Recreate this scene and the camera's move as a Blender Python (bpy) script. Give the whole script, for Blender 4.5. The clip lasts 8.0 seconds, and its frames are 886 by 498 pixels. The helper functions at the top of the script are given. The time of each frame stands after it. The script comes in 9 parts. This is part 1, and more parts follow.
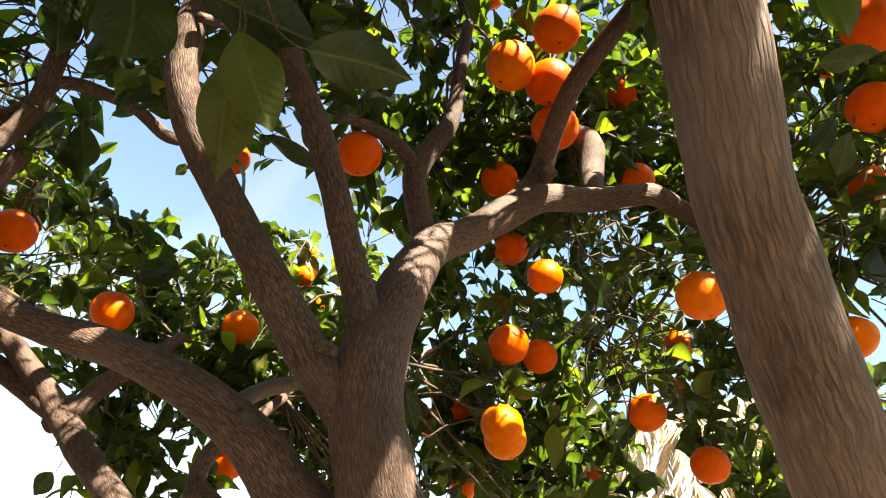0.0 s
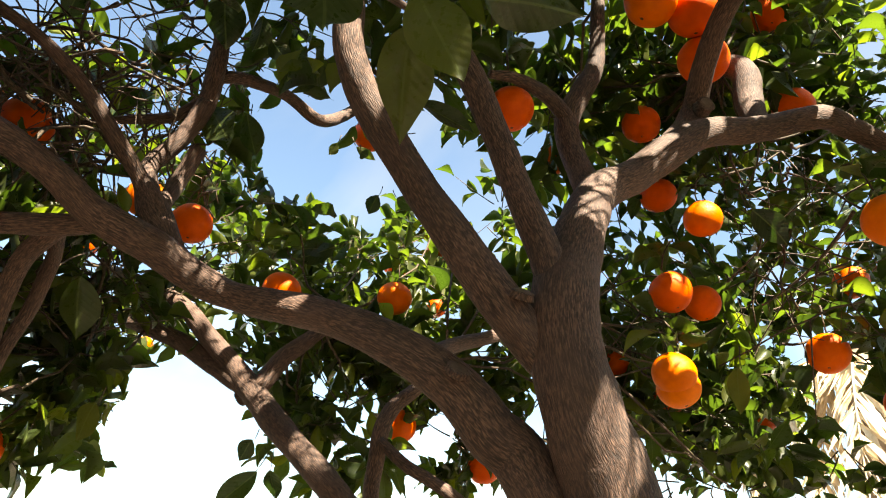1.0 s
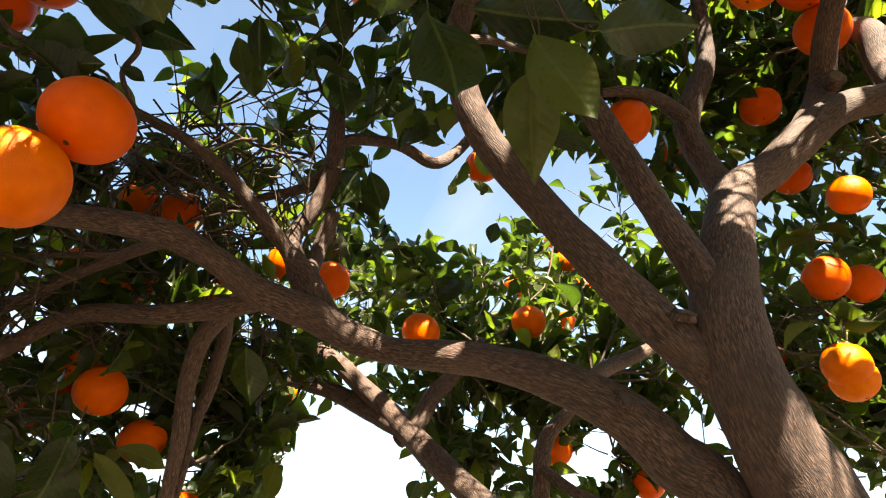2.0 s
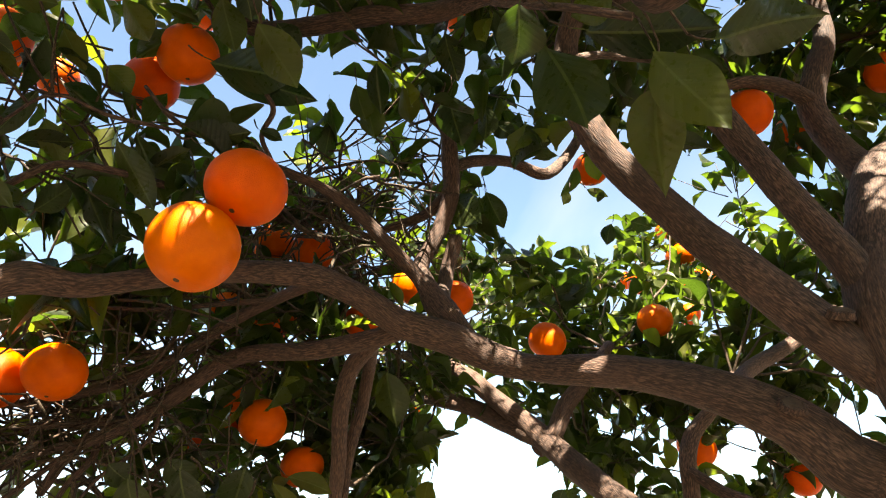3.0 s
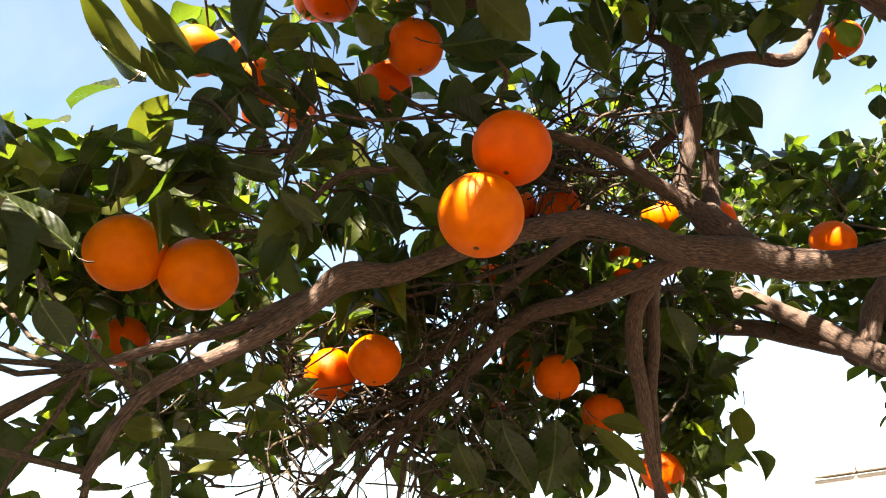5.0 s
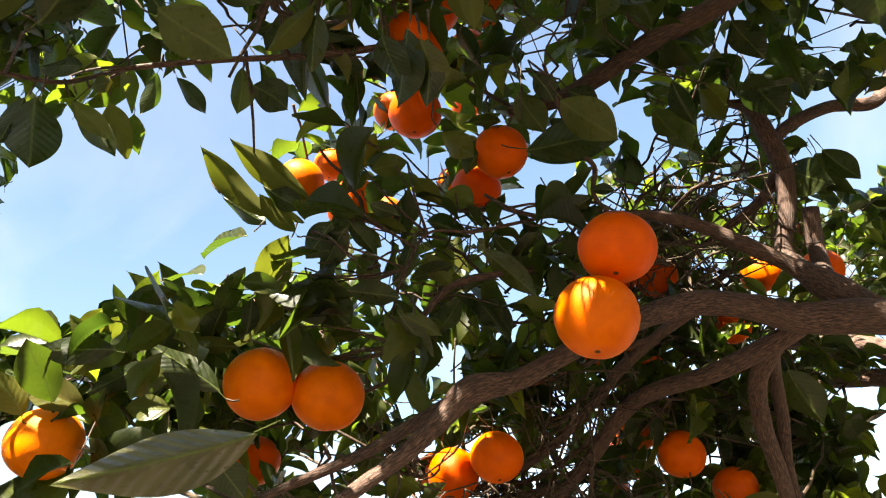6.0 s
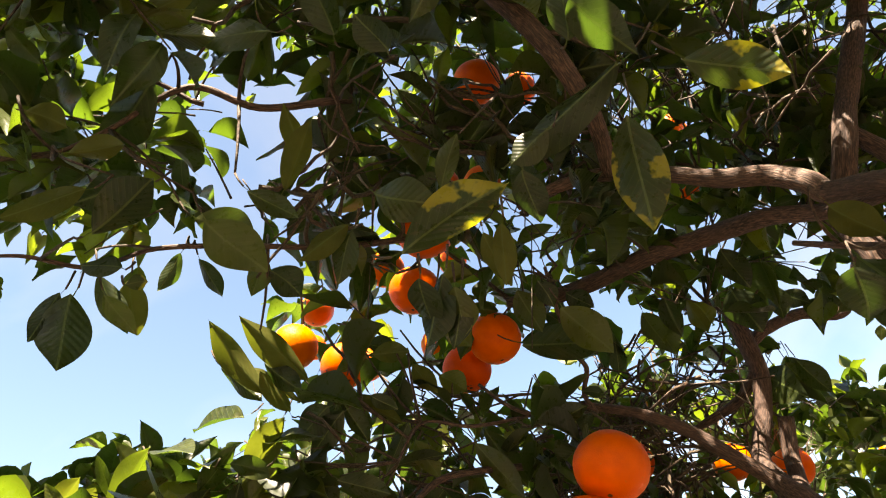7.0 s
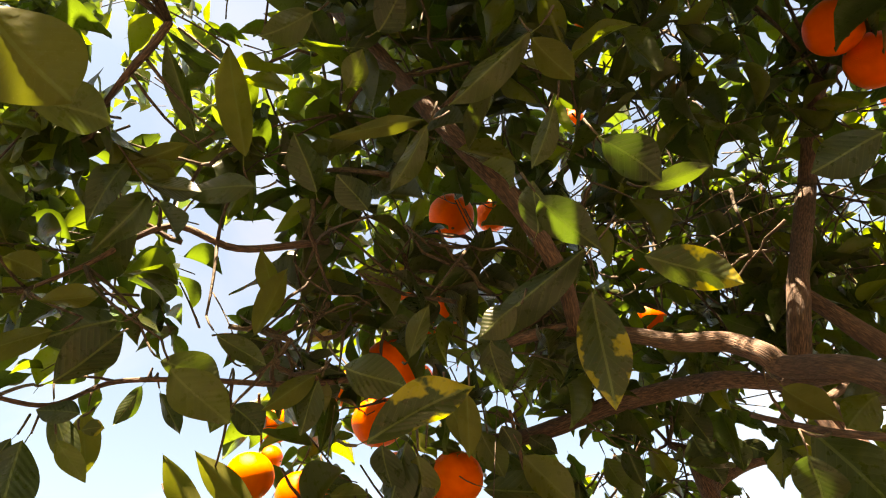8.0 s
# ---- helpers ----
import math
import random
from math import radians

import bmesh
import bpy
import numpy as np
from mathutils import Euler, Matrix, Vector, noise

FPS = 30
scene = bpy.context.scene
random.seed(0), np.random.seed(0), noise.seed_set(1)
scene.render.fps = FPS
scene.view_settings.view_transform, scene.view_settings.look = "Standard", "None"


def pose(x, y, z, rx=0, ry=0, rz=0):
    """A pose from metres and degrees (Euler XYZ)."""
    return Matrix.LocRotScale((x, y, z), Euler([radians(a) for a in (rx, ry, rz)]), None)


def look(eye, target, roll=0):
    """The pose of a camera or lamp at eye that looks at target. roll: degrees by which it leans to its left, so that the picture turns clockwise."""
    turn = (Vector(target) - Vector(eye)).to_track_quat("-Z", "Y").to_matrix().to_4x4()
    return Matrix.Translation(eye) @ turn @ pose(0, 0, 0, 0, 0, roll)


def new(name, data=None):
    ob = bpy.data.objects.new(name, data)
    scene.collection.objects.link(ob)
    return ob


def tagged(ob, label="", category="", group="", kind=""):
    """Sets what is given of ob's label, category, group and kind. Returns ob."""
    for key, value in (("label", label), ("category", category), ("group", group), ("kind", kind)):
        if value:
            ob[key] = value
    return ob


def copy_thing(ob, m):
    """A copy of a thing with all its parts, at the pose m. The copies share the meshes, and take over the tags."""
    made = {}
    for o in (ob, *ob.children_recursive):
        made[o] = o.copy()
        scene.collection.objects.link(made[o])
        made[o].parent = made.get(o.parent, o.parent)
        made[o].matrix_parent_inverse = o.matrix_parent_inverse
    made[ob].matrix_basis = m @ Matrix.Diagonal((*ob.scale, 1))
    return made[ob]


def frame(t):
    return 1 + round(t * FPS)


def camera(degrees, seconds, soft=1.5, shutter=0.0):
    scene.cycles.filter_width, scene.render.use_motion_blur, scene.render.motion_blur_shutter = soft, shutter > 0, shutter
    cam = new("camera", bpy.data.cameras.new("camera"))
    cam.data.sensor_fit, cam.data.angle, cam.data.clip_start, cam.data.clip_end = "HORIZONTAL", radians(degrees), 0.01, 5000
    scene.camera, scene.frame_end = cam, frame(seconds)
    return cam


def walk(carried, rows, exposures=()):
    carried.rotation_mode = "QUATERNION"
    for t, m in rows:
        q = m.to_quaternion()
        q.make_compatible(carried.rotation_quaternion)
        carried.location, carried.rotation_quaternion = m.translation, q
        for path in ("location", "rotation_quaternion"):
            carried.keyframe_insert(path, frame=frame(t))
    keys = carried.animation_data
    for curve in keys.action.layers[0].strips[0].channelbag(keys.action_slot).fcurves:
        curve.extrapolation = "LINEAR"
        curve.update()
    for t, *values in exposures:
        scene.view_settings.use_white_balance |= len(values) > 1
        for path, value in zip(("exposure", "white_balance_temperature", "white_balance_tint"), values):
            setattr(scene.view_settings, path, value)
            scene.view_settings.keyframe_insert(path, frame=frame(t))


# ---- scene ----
# ---- camera and walk ----
cam = camera(67.36, 8.0, soft=1.1)
PATH = [
    (0, (0.0000, 0.0000, 1.4500), (-0.0871, 1.7321, 2.4462), 5.77),
    (0.5, (-0.0451, 0.0044, 1.4320), (-0.3339, 1.7458, 2.3722), 6.86),
    (1, (-0.0712, 0.0053, 1.4222), (-0.4864, 1.7448, 2.3178), 5.32),
    (1.5, (-0.0899, -0.0031, 1.4272), (-0.6662, 1.6801, 2.3410), 2.23),
    (2.8, (-0.1158, -0.0712, 1.4541), (-1.0437, 1.4479, 2.3658), 0.43),
    (3, (-0.1189, -0.0754, 1.4498), (-1.0993, 1.4042, 2.3715), -0.32),
    (3.5, (-0.1221, -0.0836, 1.4469), (-1.1919, 1.3244, 2.3813), -0.60),
    (4, (-0.1408, -0.0919, 1.4446), (-1.3379, 1.2009, 2.3910), -0.87),
    (4.5, (-0.1644, -0.1010, 1.4333), (-1.5254, 1.0883, 2.2897), -1.12),
    (4.7, (-0.1731, -0.1080, 1.4329), (-1.5894, 1.0228, 2.2787), -2.87),
    (5.8, (-0.1540, -0.1598, 1.4561), (-1.6577, 0.7295, 2.4298), -7.62),
    (6, (-0.1474, -0.1743, 1.4691), (-1.6335, 0.6706, 2.5070), -8.84),
    (6.5, (-0.1244, -0.2148, 1.4968), (-1.5175, 0.6226, 2.6622), -7.12),
    (7, (-0.1011, -0.2425, 1.5336), (-1.3408, 0.6293, 2.8387), -6.77),
    (7.5, (-0.0723, -0.2560, 1.5536), (-1.1892, 0.5792, 2.9871), -7.03),
    (8, (-0.0601, -0.2660, 1.5643), (-1.0715, 0.5867, 3.0642), -7.09),
]
EXPOSURES = [(0.0, 3.10, 7600, 6), (0.5, 2.89, 7600, 6), (1.5, 2.94, 7500, 7), (3.0, 3.10, 7500, 8), (4.5, 3.24, 7500, 9), (6.0, 3.10, 7300, 10), (7.0, 3.12, 8000, 12), (7.5, 3.26, 9700, 13), (8.0, 3.46, 10700, 15)]
walk(cam, [(t, look(eye, target, roll)) for t, eye, target, roll in PATH], EXPOSURES)

# ---- sky and sun ----
SUN_TOWARDS = Vector((0.40, -0.42, 0.82)).normalized()
world = bpy.data.worlds.new("sky")
scene.world = world
world.use_nodes = True
wn = world.node_tree.nodes
sky = wn.new("ShaderNodeTexSky")
sky.sky_type = "NISHITA"
sky.sun_disc = False
sky.sun_elevation = math.asin(SUN_TOWARDS.z)
sky.sun_rotation = math.atan2(SUN_TOWARDS.x, SUN_TOWARDS.y)
sky.air_density, sky.dust_density, sky.ozone_density = 1.0, 1.25, 0.1
# a few faint veils of high cloud
veil = wn.new("ShaderNodeTexNoise")
veil.inputs["Scale"].default_value, veil.inputs["Detail"].default_value, veil.inputs["Distortion"].default_value = 2.2, 5.0, 1.2
thin = wn.new("ShaderNodeValToRGB")
thin.color_ramp.elements[0].position, thin.color_ramp.elements[0].color = 0.50, (0.91, 0.985, 1.02, 1)
thin.color_ramp.elements[1].position, thin.color_ramp.elements[1].color = 0.70, (1.30, 1.16, 1.04, 1)
tinted = wn.new("ShaderNodeMix")
tinted.data_type, tinted.blend_type = "RGBA", "MULTIPLY"
tinted.inputs["Factor"].default_value = 1.0
world.node_tree.links.new(veil.outputs[0], thin.inputs[0])
world.node_tree.links.new(sky.outputs[0], tinted.inputs["A"])
world.node_tree.links.new(thin.outputs[0], tinted.inputs["B"])
world.node_tree.links.new(tinted.outputs["Result"], wn["Background"].inputs[0])
wn["Background"].inputs[1].default_value = 0.052

sun = new("sun", bpy.data.lights.new("sun", "SUN"))
sun.data.energy, sun.data.angle, sun.data.color = 5.0, radians(0.46), (1.0, 0.95, 0.86)
sun.matrix_world = look(SUN_TOWARDS * 30, (0, 0, 0))


# ---- materials ----
def material(name):
    m = bpy.data.materials.new(name)
    m.use_nodes = True
    return m, m.node_tree.nodes, m.node_tree.links, m.node_tree.nodes["Principled BSDF"]


def link_noise(nodes, links, vector, scale, detail=4.0, rough=0.55):
    n = nodes.new("ShaderNodeTexNoise")
    n.inputs["Scale"].default_value, n.inputs["Detail"].default_value, n.inputs["Roughness"].default_value = scale, detail, rough
    if vector is not None:
        links.new(vector, n.inputs["Vector"])
    return n


def ramp(nodes, links, fac, stops):
    r = nodes.new("ShaderNodeValToRGB")
    while len(r.color_ramp.elements) < len(stops):
        r.color_ramp.elements.new(0.5)
    for e, (p, c) in zip(r.color_ramp.elements, stops):
        e.position, e.color = p, (*c, 1)
    links.new(fac, r.inputs[0])
    return r


def mixed(nodes, links, kind, fac, a, b):
    m = nodes.new("ShaderNodeMix")
    m.data_type, m.blend_type = "RGBA", kind
    for sock, value in ((m.inputs["Factor"], fac), (m.inputs["A"], a), (m.inputs["B"], b)):
        if isinstance(value, bpy.types.NodeSocket):
            links.new(value, sock)
        elif isinstance(value, float):
            sock.default_value = value
        else:
            sock.default_value = (*value, 1)
    return m.outputs["Result"]


def bark_material(name, dark, light, smooth_skin, cell, stretch, depth, skin=0.35, wave=1.0, patch=17):
    """Fissured bark: raised flakes of about cell metres, longer along the limb, over darker cracks and smoother skin."""
    m, n, l, p = material(name)
    at = n.new("ShaderNodeAttribute")
    at.attribute_name = "bark"
    warp = mixed(n, l, "ADD", cell * wave, at.outputs["Vector"], link_noise(n, l, at.outputs["Vector"], 0.22 / cell, 3).outputs["Color"])
    squash = n.new("ShaderNodeMapping")
    squash.inputs["Scale"].default_value = (1.0, 1.0, stretch)
    l.new(warp, squash.inputs["Vector"])
    crack = n.new("ShaderNodeTexVoronoi")
    crack.feature = "DISTANCE_TO_EDGE"
    crack.inputs["Scale"].default_value = 1.0 / cell
    l.new(squash.outputs[0], crack.inputs["Vector"])
    flake = link_noise(n, l, squash.outputs[0], 1.5 / cell, 4, 0.6)
    blot = link_noise(n, l, at.outputs["Vector"], patch, 4)
    wide = link_noise(n, l, at.outputs["Vector"], 6, 2)
    fine = link_noise(n, l, at.outputs["Vector"], 900, 2)
    base = ramp(n, l, flake.outputs[0], [(0.40, dark), (0.50, tuple(0.6 * a + 0.4 * b for a, b in zip(dark, light))), (0.60, light)])
    groove = ramp(n, l, crack.outputs["Distance"], [(0.0, (0.30, 0.26, 0.24)), (0.12, (0.70, 0.68, 0.66)), (0.30, (1, 1, 1))])
    col = mixed(n, l, "MULTIPLY", 0.7, base.outputs[0], groove.outputs[0])
    bare = ramp(n, l, blot.outputs[0], [(0.46, (0, 0, 0)), (0.66, (skin, skin, skin))])
    col = mixed(n, l, "MIX", bare.outputs[0], col, smooth_skin)
    tone = ramp(n, l, wide.outputs[0], [(0.35, (0.78, 0.76, 0.74)), (0.65, (1.18, 1.16, 1.15))])
    col = mixed(n, l, "MULTIPLY", 1.0, col, tone.outputs[0])
    l.new(col, p.inputs["Base Color"])
    p.inputs["Roughness"].default_value = 0.8
    rings = n.new("ShaderNodeMapping")
    rings.inputs["Scale"].default_value = (0.25, 0.25, 1.0)
    l.new(at.outputs["Vector"], rings.inputs["Vector"])
    wrinkle = link_noise(n, l, rings.outputs[0], 130, 3)
    before = None
    for source, strength, deep in ((groove.outputs[0], 0.7, depth * 0.6), (flake.outputs[0], 0.7, depth * 0.6), (wrinkle.outputs[0], 0.35, 0.0012), (fine.outputs[0], 0.25, 0.0004)):
        bump = n.new("ShaderNodeBump")
        bump.inputs["Strength"].default_value, bump.inputs["Distance"].default_value = strength, deep
        l.new(source, bump.inputs["Height"])
        if before:
            l.new(before, bump.inputs["Normal"])
        before = bump.outputs[0]
    l.new(before, p.inputs["Normal"])
    return m


def leaf_material(name, stops, glow, per_island, spots=0.0, gloss=0.26, relief=0.07):
    """A glossy citrus leaf: midrib and side veins by its own length and width, light passing through the blade."""
    m, n, l, p = material(name)
    uv = n.new("ShaderNodeUVMap")
    uv.uv_map = "leaf"
    sep = n.new("ShaderNodeSeparateXYZ")
    l.new(uv.outputs[0], sep.inputs[0])

    def calc(op, a, b=0.0):
        q = n.new("ShaderNodeMath")
        q.operation = op
        for sock, value in zip(q.inputs, (a, b)):
            if isinstance(value, float):
                sock.default_value = value
            else:
                l.new(value, sock)
        return q.outputs[0]

    across = calc("ABSOLUTE", calc("SUBTRACT", sep.outputs[0], 0.5))
    rib = calc("LESS_THAN", across, 0.022)
    side = calc("SINE", calc("MULTIPLY", calc("SUBTRACT", sep.outputs[1], calc("MULTIPLY", across, 0.55)), 62.0))
    vein = calc("GREATER_THAN", side, 0.93)
    lines = calc("MAXIMUM", rib, calc("MULTIPLY", vein, 0.3))
    if per_island:
        pick = n.new("ShaderNodeNewGeometry").outputs["Random Per Island"]
    else:
        pick = n.new("ShaderNodeObjectInfo").outputs["Random"]
    base = ramp(n, l, pick, stops).outputs[0]
    tc = n.new("ShaderNodeNewGeometry")
    if spots > 0.5:
        edge = calc("ADD", calc("MULTIPLY", across, 0.6), calc("MULTIPLY", sep.outputs[1], 0.45))
        sick = calc("ADD", edge, link_noise(n, l, tc.outputs["Position"], 55, 3).outputs[0])
        yellow = ramp(n, l, sick, [(0.94, (0, 0, 0)), (1.36, (1, 1, 1))])
        base = mixed(n, l, "MIX", yellow.outputs[0], base, (0.185, 0.155, 0.016))
    blot = link_noise(n, l, tc.outputs["Position"], 45, 3)
    tone = ramp(n, l, blot.outputs[0], [(0.3, (0.7, 0.7, 0.7)), (0.7, (1.2, 1.15, 1.1))])
    col = mixed(n, l, "MULTIPLY", 1.0, base, tone.outputs[0])
    wide = link_noise(n, l, tc.outputs["Position"], 26, 2)
    faded = ramp(n, l, wide.outputs[0], [(0.54, (0, 0, 0)), (0.72, (0.45, 0.45, 0.45))])
    col = mixed(n, l, "MIX", faded.outputs[0], col, (0.074, 0.070, 0.017))
    dust = link_noise(n, l, tc.outputs["Position"], 900, 2)
    grit = ramp(n, l, dust.outputs[0], [(0.66, (0, 0, 0)), (0.72, (0.22, 0.22, 0.22))])
    col = mixed(n, l, "MIX", grit.outputs[0], col, (0.20, 0.19, 0.13))
    if spots:
        speck = link_noise(n, l, tc.outputs["Position"], 210, 2)
        mark = ramp(n, l, speck.outputs[0], [(0.60, (0, 0, 0)), (0.66, (spots, spots, spots))])
        col = mixed(n, l, "MIX", mark.outputs[0], col, (0.05, 0.035, 0.012))
    col = mixed(n, l, "MIX", calc("MULTIPLY", lines, 0.3 + relief), col, (0.16, 0.20, 0.06))
    l.new(col, p.inputs["Base Color"])
    film = ramp(n, l, link_noise(n, l, tc.outputs["Position"], 130, 4).outputs[0], [(0.35, (0.24, 0.24, 0.24)), (0.65, (0.46, 0.46, 0.46))])
    l.new(film.outputs[0], p.inputs["Roughness"])
    p.inputs["Specular IOR Level"].default_value = gloss
    bump = n.new("ShaderNodeBump")
    bump.inputs["Strength"].default_value, bump.inputs["Distance"].default_value = relief, 0.0010
    l.new(calc("ADD", calc("MULTIPLY", side, 0.5), calc("MULTIPLY", rib, 1.0)), bump.inputs["Height"])
    l.new(bump.outputs[0], p.inputs["Normal"])
    t = n.new("ShaderNodeBsdfTranslucent")
    through_col = mixed(n, l, "MULTIPLY", 1.0, base, glow)
    through_col = mixed(n, l, "MIX", calc("MULTIPLY", lines, 0.35), through_col, (0.03, 0.05, 0.01))
    l.new(through_col, t.inputs["Color"])
    mix = n.new("ShaderNodeMixShader")
    mix.inputs[0].default_value = 0.34
    l.new(p.outputs[0], mix.inputs[1])
    l.new(t.outputs[0], mix.inputs[2])
    l.new(mix.outputs[0], n["Material Output"].inputs[0])
    return m


GREENS = [(0.0, (0.0138, 0.0212, 0.0082)), (0.5, (0.0232, 0.0324, 0.0100)), (0.82, (0.038, 0.0465, 0.0112)), (1.0, (0.077, 0.081, 0.0165))]
GLOW = (4.8, 5.9, 1.35)
BARK = bark_material("bark", (0.035, 0.019, 0.013), (0.160, 0.090, 0.062), (0.083, 0.047, 0.034), 0.0022, 0.15, 0.0013, 0.45)
OLD_BARK = bark_material("fissured_bark", (0.056, 0.032, 0.023), (0.200, 0.118, 0.072), (0.128, 0.088, 0.073), 0.0034, 0.13, 0.0022, 0.90, 1.3, 8)
TWIG = bark_material("twig_bark", (0.030, 0.018, 0.011), (0.135, 0.085, 0.052), (0.055, 0.050, 0.022), 0.0022, 0.3, 0.0010)
LEAF = leaf_material("leaf_green", GREENS, (2.6, 3.4, 1.0), False, 0.3, 0.36, 0.20)
LEAF_SPOT = leaf_material("leaf_yellowing", [(0.0, (0.019, 0.029, 0.007)), (1.0, (0.030, 0.039, 0.009))], (3.2, 3.6, 1.4), False, 0.9, 0.34, 0.20)
LEAF_PALE = leaf_material("leaf_pale_back", [(0.0, (0.052, 0.056, 0.015)), (1.0, (0.078, 0.080, 0.022))], (2.4, 2.7, 0.8), False, 0.0, 0.08)
LEAF_BACK = leaf_material("leaf_dry_back", [(0.0, (0.15, 0.148, 0.09)), (1.0, (0.18, 0.175, 0.11))], (0.9, 0.9, 0.5), False, 0.35, 0.2, 0.9)
FOLIAGE = leaf_material("foliage_green", GREENS, GLOW, True)


def peel_material(name, stops):
    m, n, l, p = material(name)
    tc = n.new("ShaderNodeTexCoord")
    pick = n.new("ShaderNodeObjectInfo")
    base = ramp(n, l, pick.outputs["Random"], stops)
    blot = link_noise(n, l, tc.outputs["Object"], 2.2, 3)
    tone = ramp(n, l, blot.outputs[0], [(0.3, (0.88, 0.82, 0.8)), (0.7, (1.05, 1.1, 1.0))])
    col = mixed(n, l, "MULTIPLY", 1.0, base.outputs[0], tone.outputs[0])
    scar = link_noise(n, l, tc.outputs["Object"], 9, 2)
    mark = ramp(n, l, scar.outputs[0], [(0.72, (0, 0, 0)), (0.76, (0.5, 0.5, 0.5))])
    col = mixed(n, l, "MIX", mark.outputs[0], col, (0.42, 0.17, 0.03))
    l.new(col, p.inputs["Base Color"])
    p.inputs["Roughness"].default_value = 0.42
    p.inputs["Specular IOR Level"].default_value = 0.14
    p.inputs["Subsurface Weight"].default_value = 0.12
    p.inputs["Subsurface Radius"].default_value = (1.0, 0.35, 0.05)
    p.inputs["Subsurface Scale"].default_value = 0.006
    pores = n.new("ShaderNodeTexVoronoi")
    pores.inputs["Scale"].default_value = 34
    l.new(tc.outputs["Object"], pores.inputs["Vector"])
    bump = n.new("ShaderNodeBump")
    bump.inputs["Strength"].default_value, bump.inputs["Distance"].default_value = 0.25, 0.0012
    l.new(pores.outputs["Distance"], bump.inputs["Height"])
    l.new(bump.outputs[0], p.inputs["Normal"])
    return m


PEEL = peel_material("orange_peel", [(0.0, (0.78, 0.130, 0.0012)), (0.6, (0.82, 0.165, 0.0018)), (1.0, (0.86, 0.205, 0.003))])
# the same peel coloured redder: shade inside the crown painted into the fruit
PEEL_SHADED = peel_material("shaded_orange_peel", [(0.0, (0.70, 0.080, 0.0008)), (0.6, (0.76, 0.105, 0.0008)), (1.0, (0.80, 0.135, 0.001))])


def plain_material(name, dark, light, scale, rough, bump_m=0.0):
    m, n, l, p = material(name)
    geo = n.new("ShaderNodeNewGeometry")
    a = link_noise(n, l, geo.outputs["Position"], scale, 6, 0.6)
    b = link_noise(n, l, geo.outputs["Position"], scale * 0.13, 3)
    base = ramp(n, l, a.outputs[0], [(0.3, dark), (0.7, light)])
    tone = ramp(n, l, b.outputs[0], [(0.3, (0.75, 0.75, 0.75)), (0.7, (1.1, 1.1, 1.1))])
    l.new(mixed(n, l, "MULTIPLY", 1.0, base.outputs[0], tone.outputs[0]), p.inputs["Base Color"])
    p.inputs["Roughness"].default_value = rough
    if bump_m:
        bump = n.new("ShaderNodeBump")
        bump.inputs["Strength"].default_value, bump.inputs["Distance"].default_value = 0.6, bump_m
        l.new(a.outputs[0], bump.inputs["Height"])
        l.new(bump.outputs[0], p.inputs["Normal"])
    return m


SOIL = plain_material("dry_soil", (0.055, 0.041, 0.029), (0.115, 0.086, 0.060), 9, 0.95, 0.02)
CALYX = plain_material("calyx_green", (0.10, 0.12, 0.03), (0.17, 0.17, 0.06), 300, 0.7)
SCAR = plain_material("blossom_scar", (0.05, 0.02, 0.006), (0.12, 0.05, 0.012), 400, 0.8)
RENDER_WALL = plain_material("wall_render", (0.40, 0.31, 0.24), (0.52, 0.42, 0.33), 7, 0.9, 0.004)
COPING = plain_material("coping_stone", (0.42, 0.34, 0.27), (0.56, 0.46, 0.37), 12, 0.9, 0.004)
FROND = plain_material("dry_frond", (0.50, 0.38, 0.22), (0.76, 0.64, 0.44), 18, 0.8, 0.004)
PALM_BARK = plain_material("palm_bark", (0.16, 0.11, 0.07), (0.32, 0.24, 0.16), 14, 0.9, 0.02)
CUT_WOOD = plain_material("cut_wood", (0.06, 0.036, 0.022), (0.14, 0.09, 0.058), 90, 0.9, 0.002)


# ---- builders ----
def part(name, mesh, mat, parent, label=""):
    mesh.materials.append(mat) if not mesh.materials else None
    ob = new(name, mesh)
    ob.parent = parent
    return tagged(ob, label)


def smooth(mesh):
    mesh.polygons.foreach_set("use_smooth", [True] * len(mesh.polygons))
    return mesh


def along(points, steps):
    """A smooth line through points of x, y, z, radius."""
    p = np.array(points, float)
    p = np.vstack([2 * p[0] - p[1], p, 2 * p[-1] - p[-2]])
    out = []
    for i in range(1, len(p) - 2):
        for t in np.arange(steps) / steps:
            a, b, c, d = p[i - 1 : i + 3]
            out.append(0.5 * (2 * b + (c - a) * t + (2 * a - 5 * b + 4 * c - d) * t**2 + (3 * b - a - 3 * c + d) * t**3))
    out.append(p[-2])
    return np.array(out)


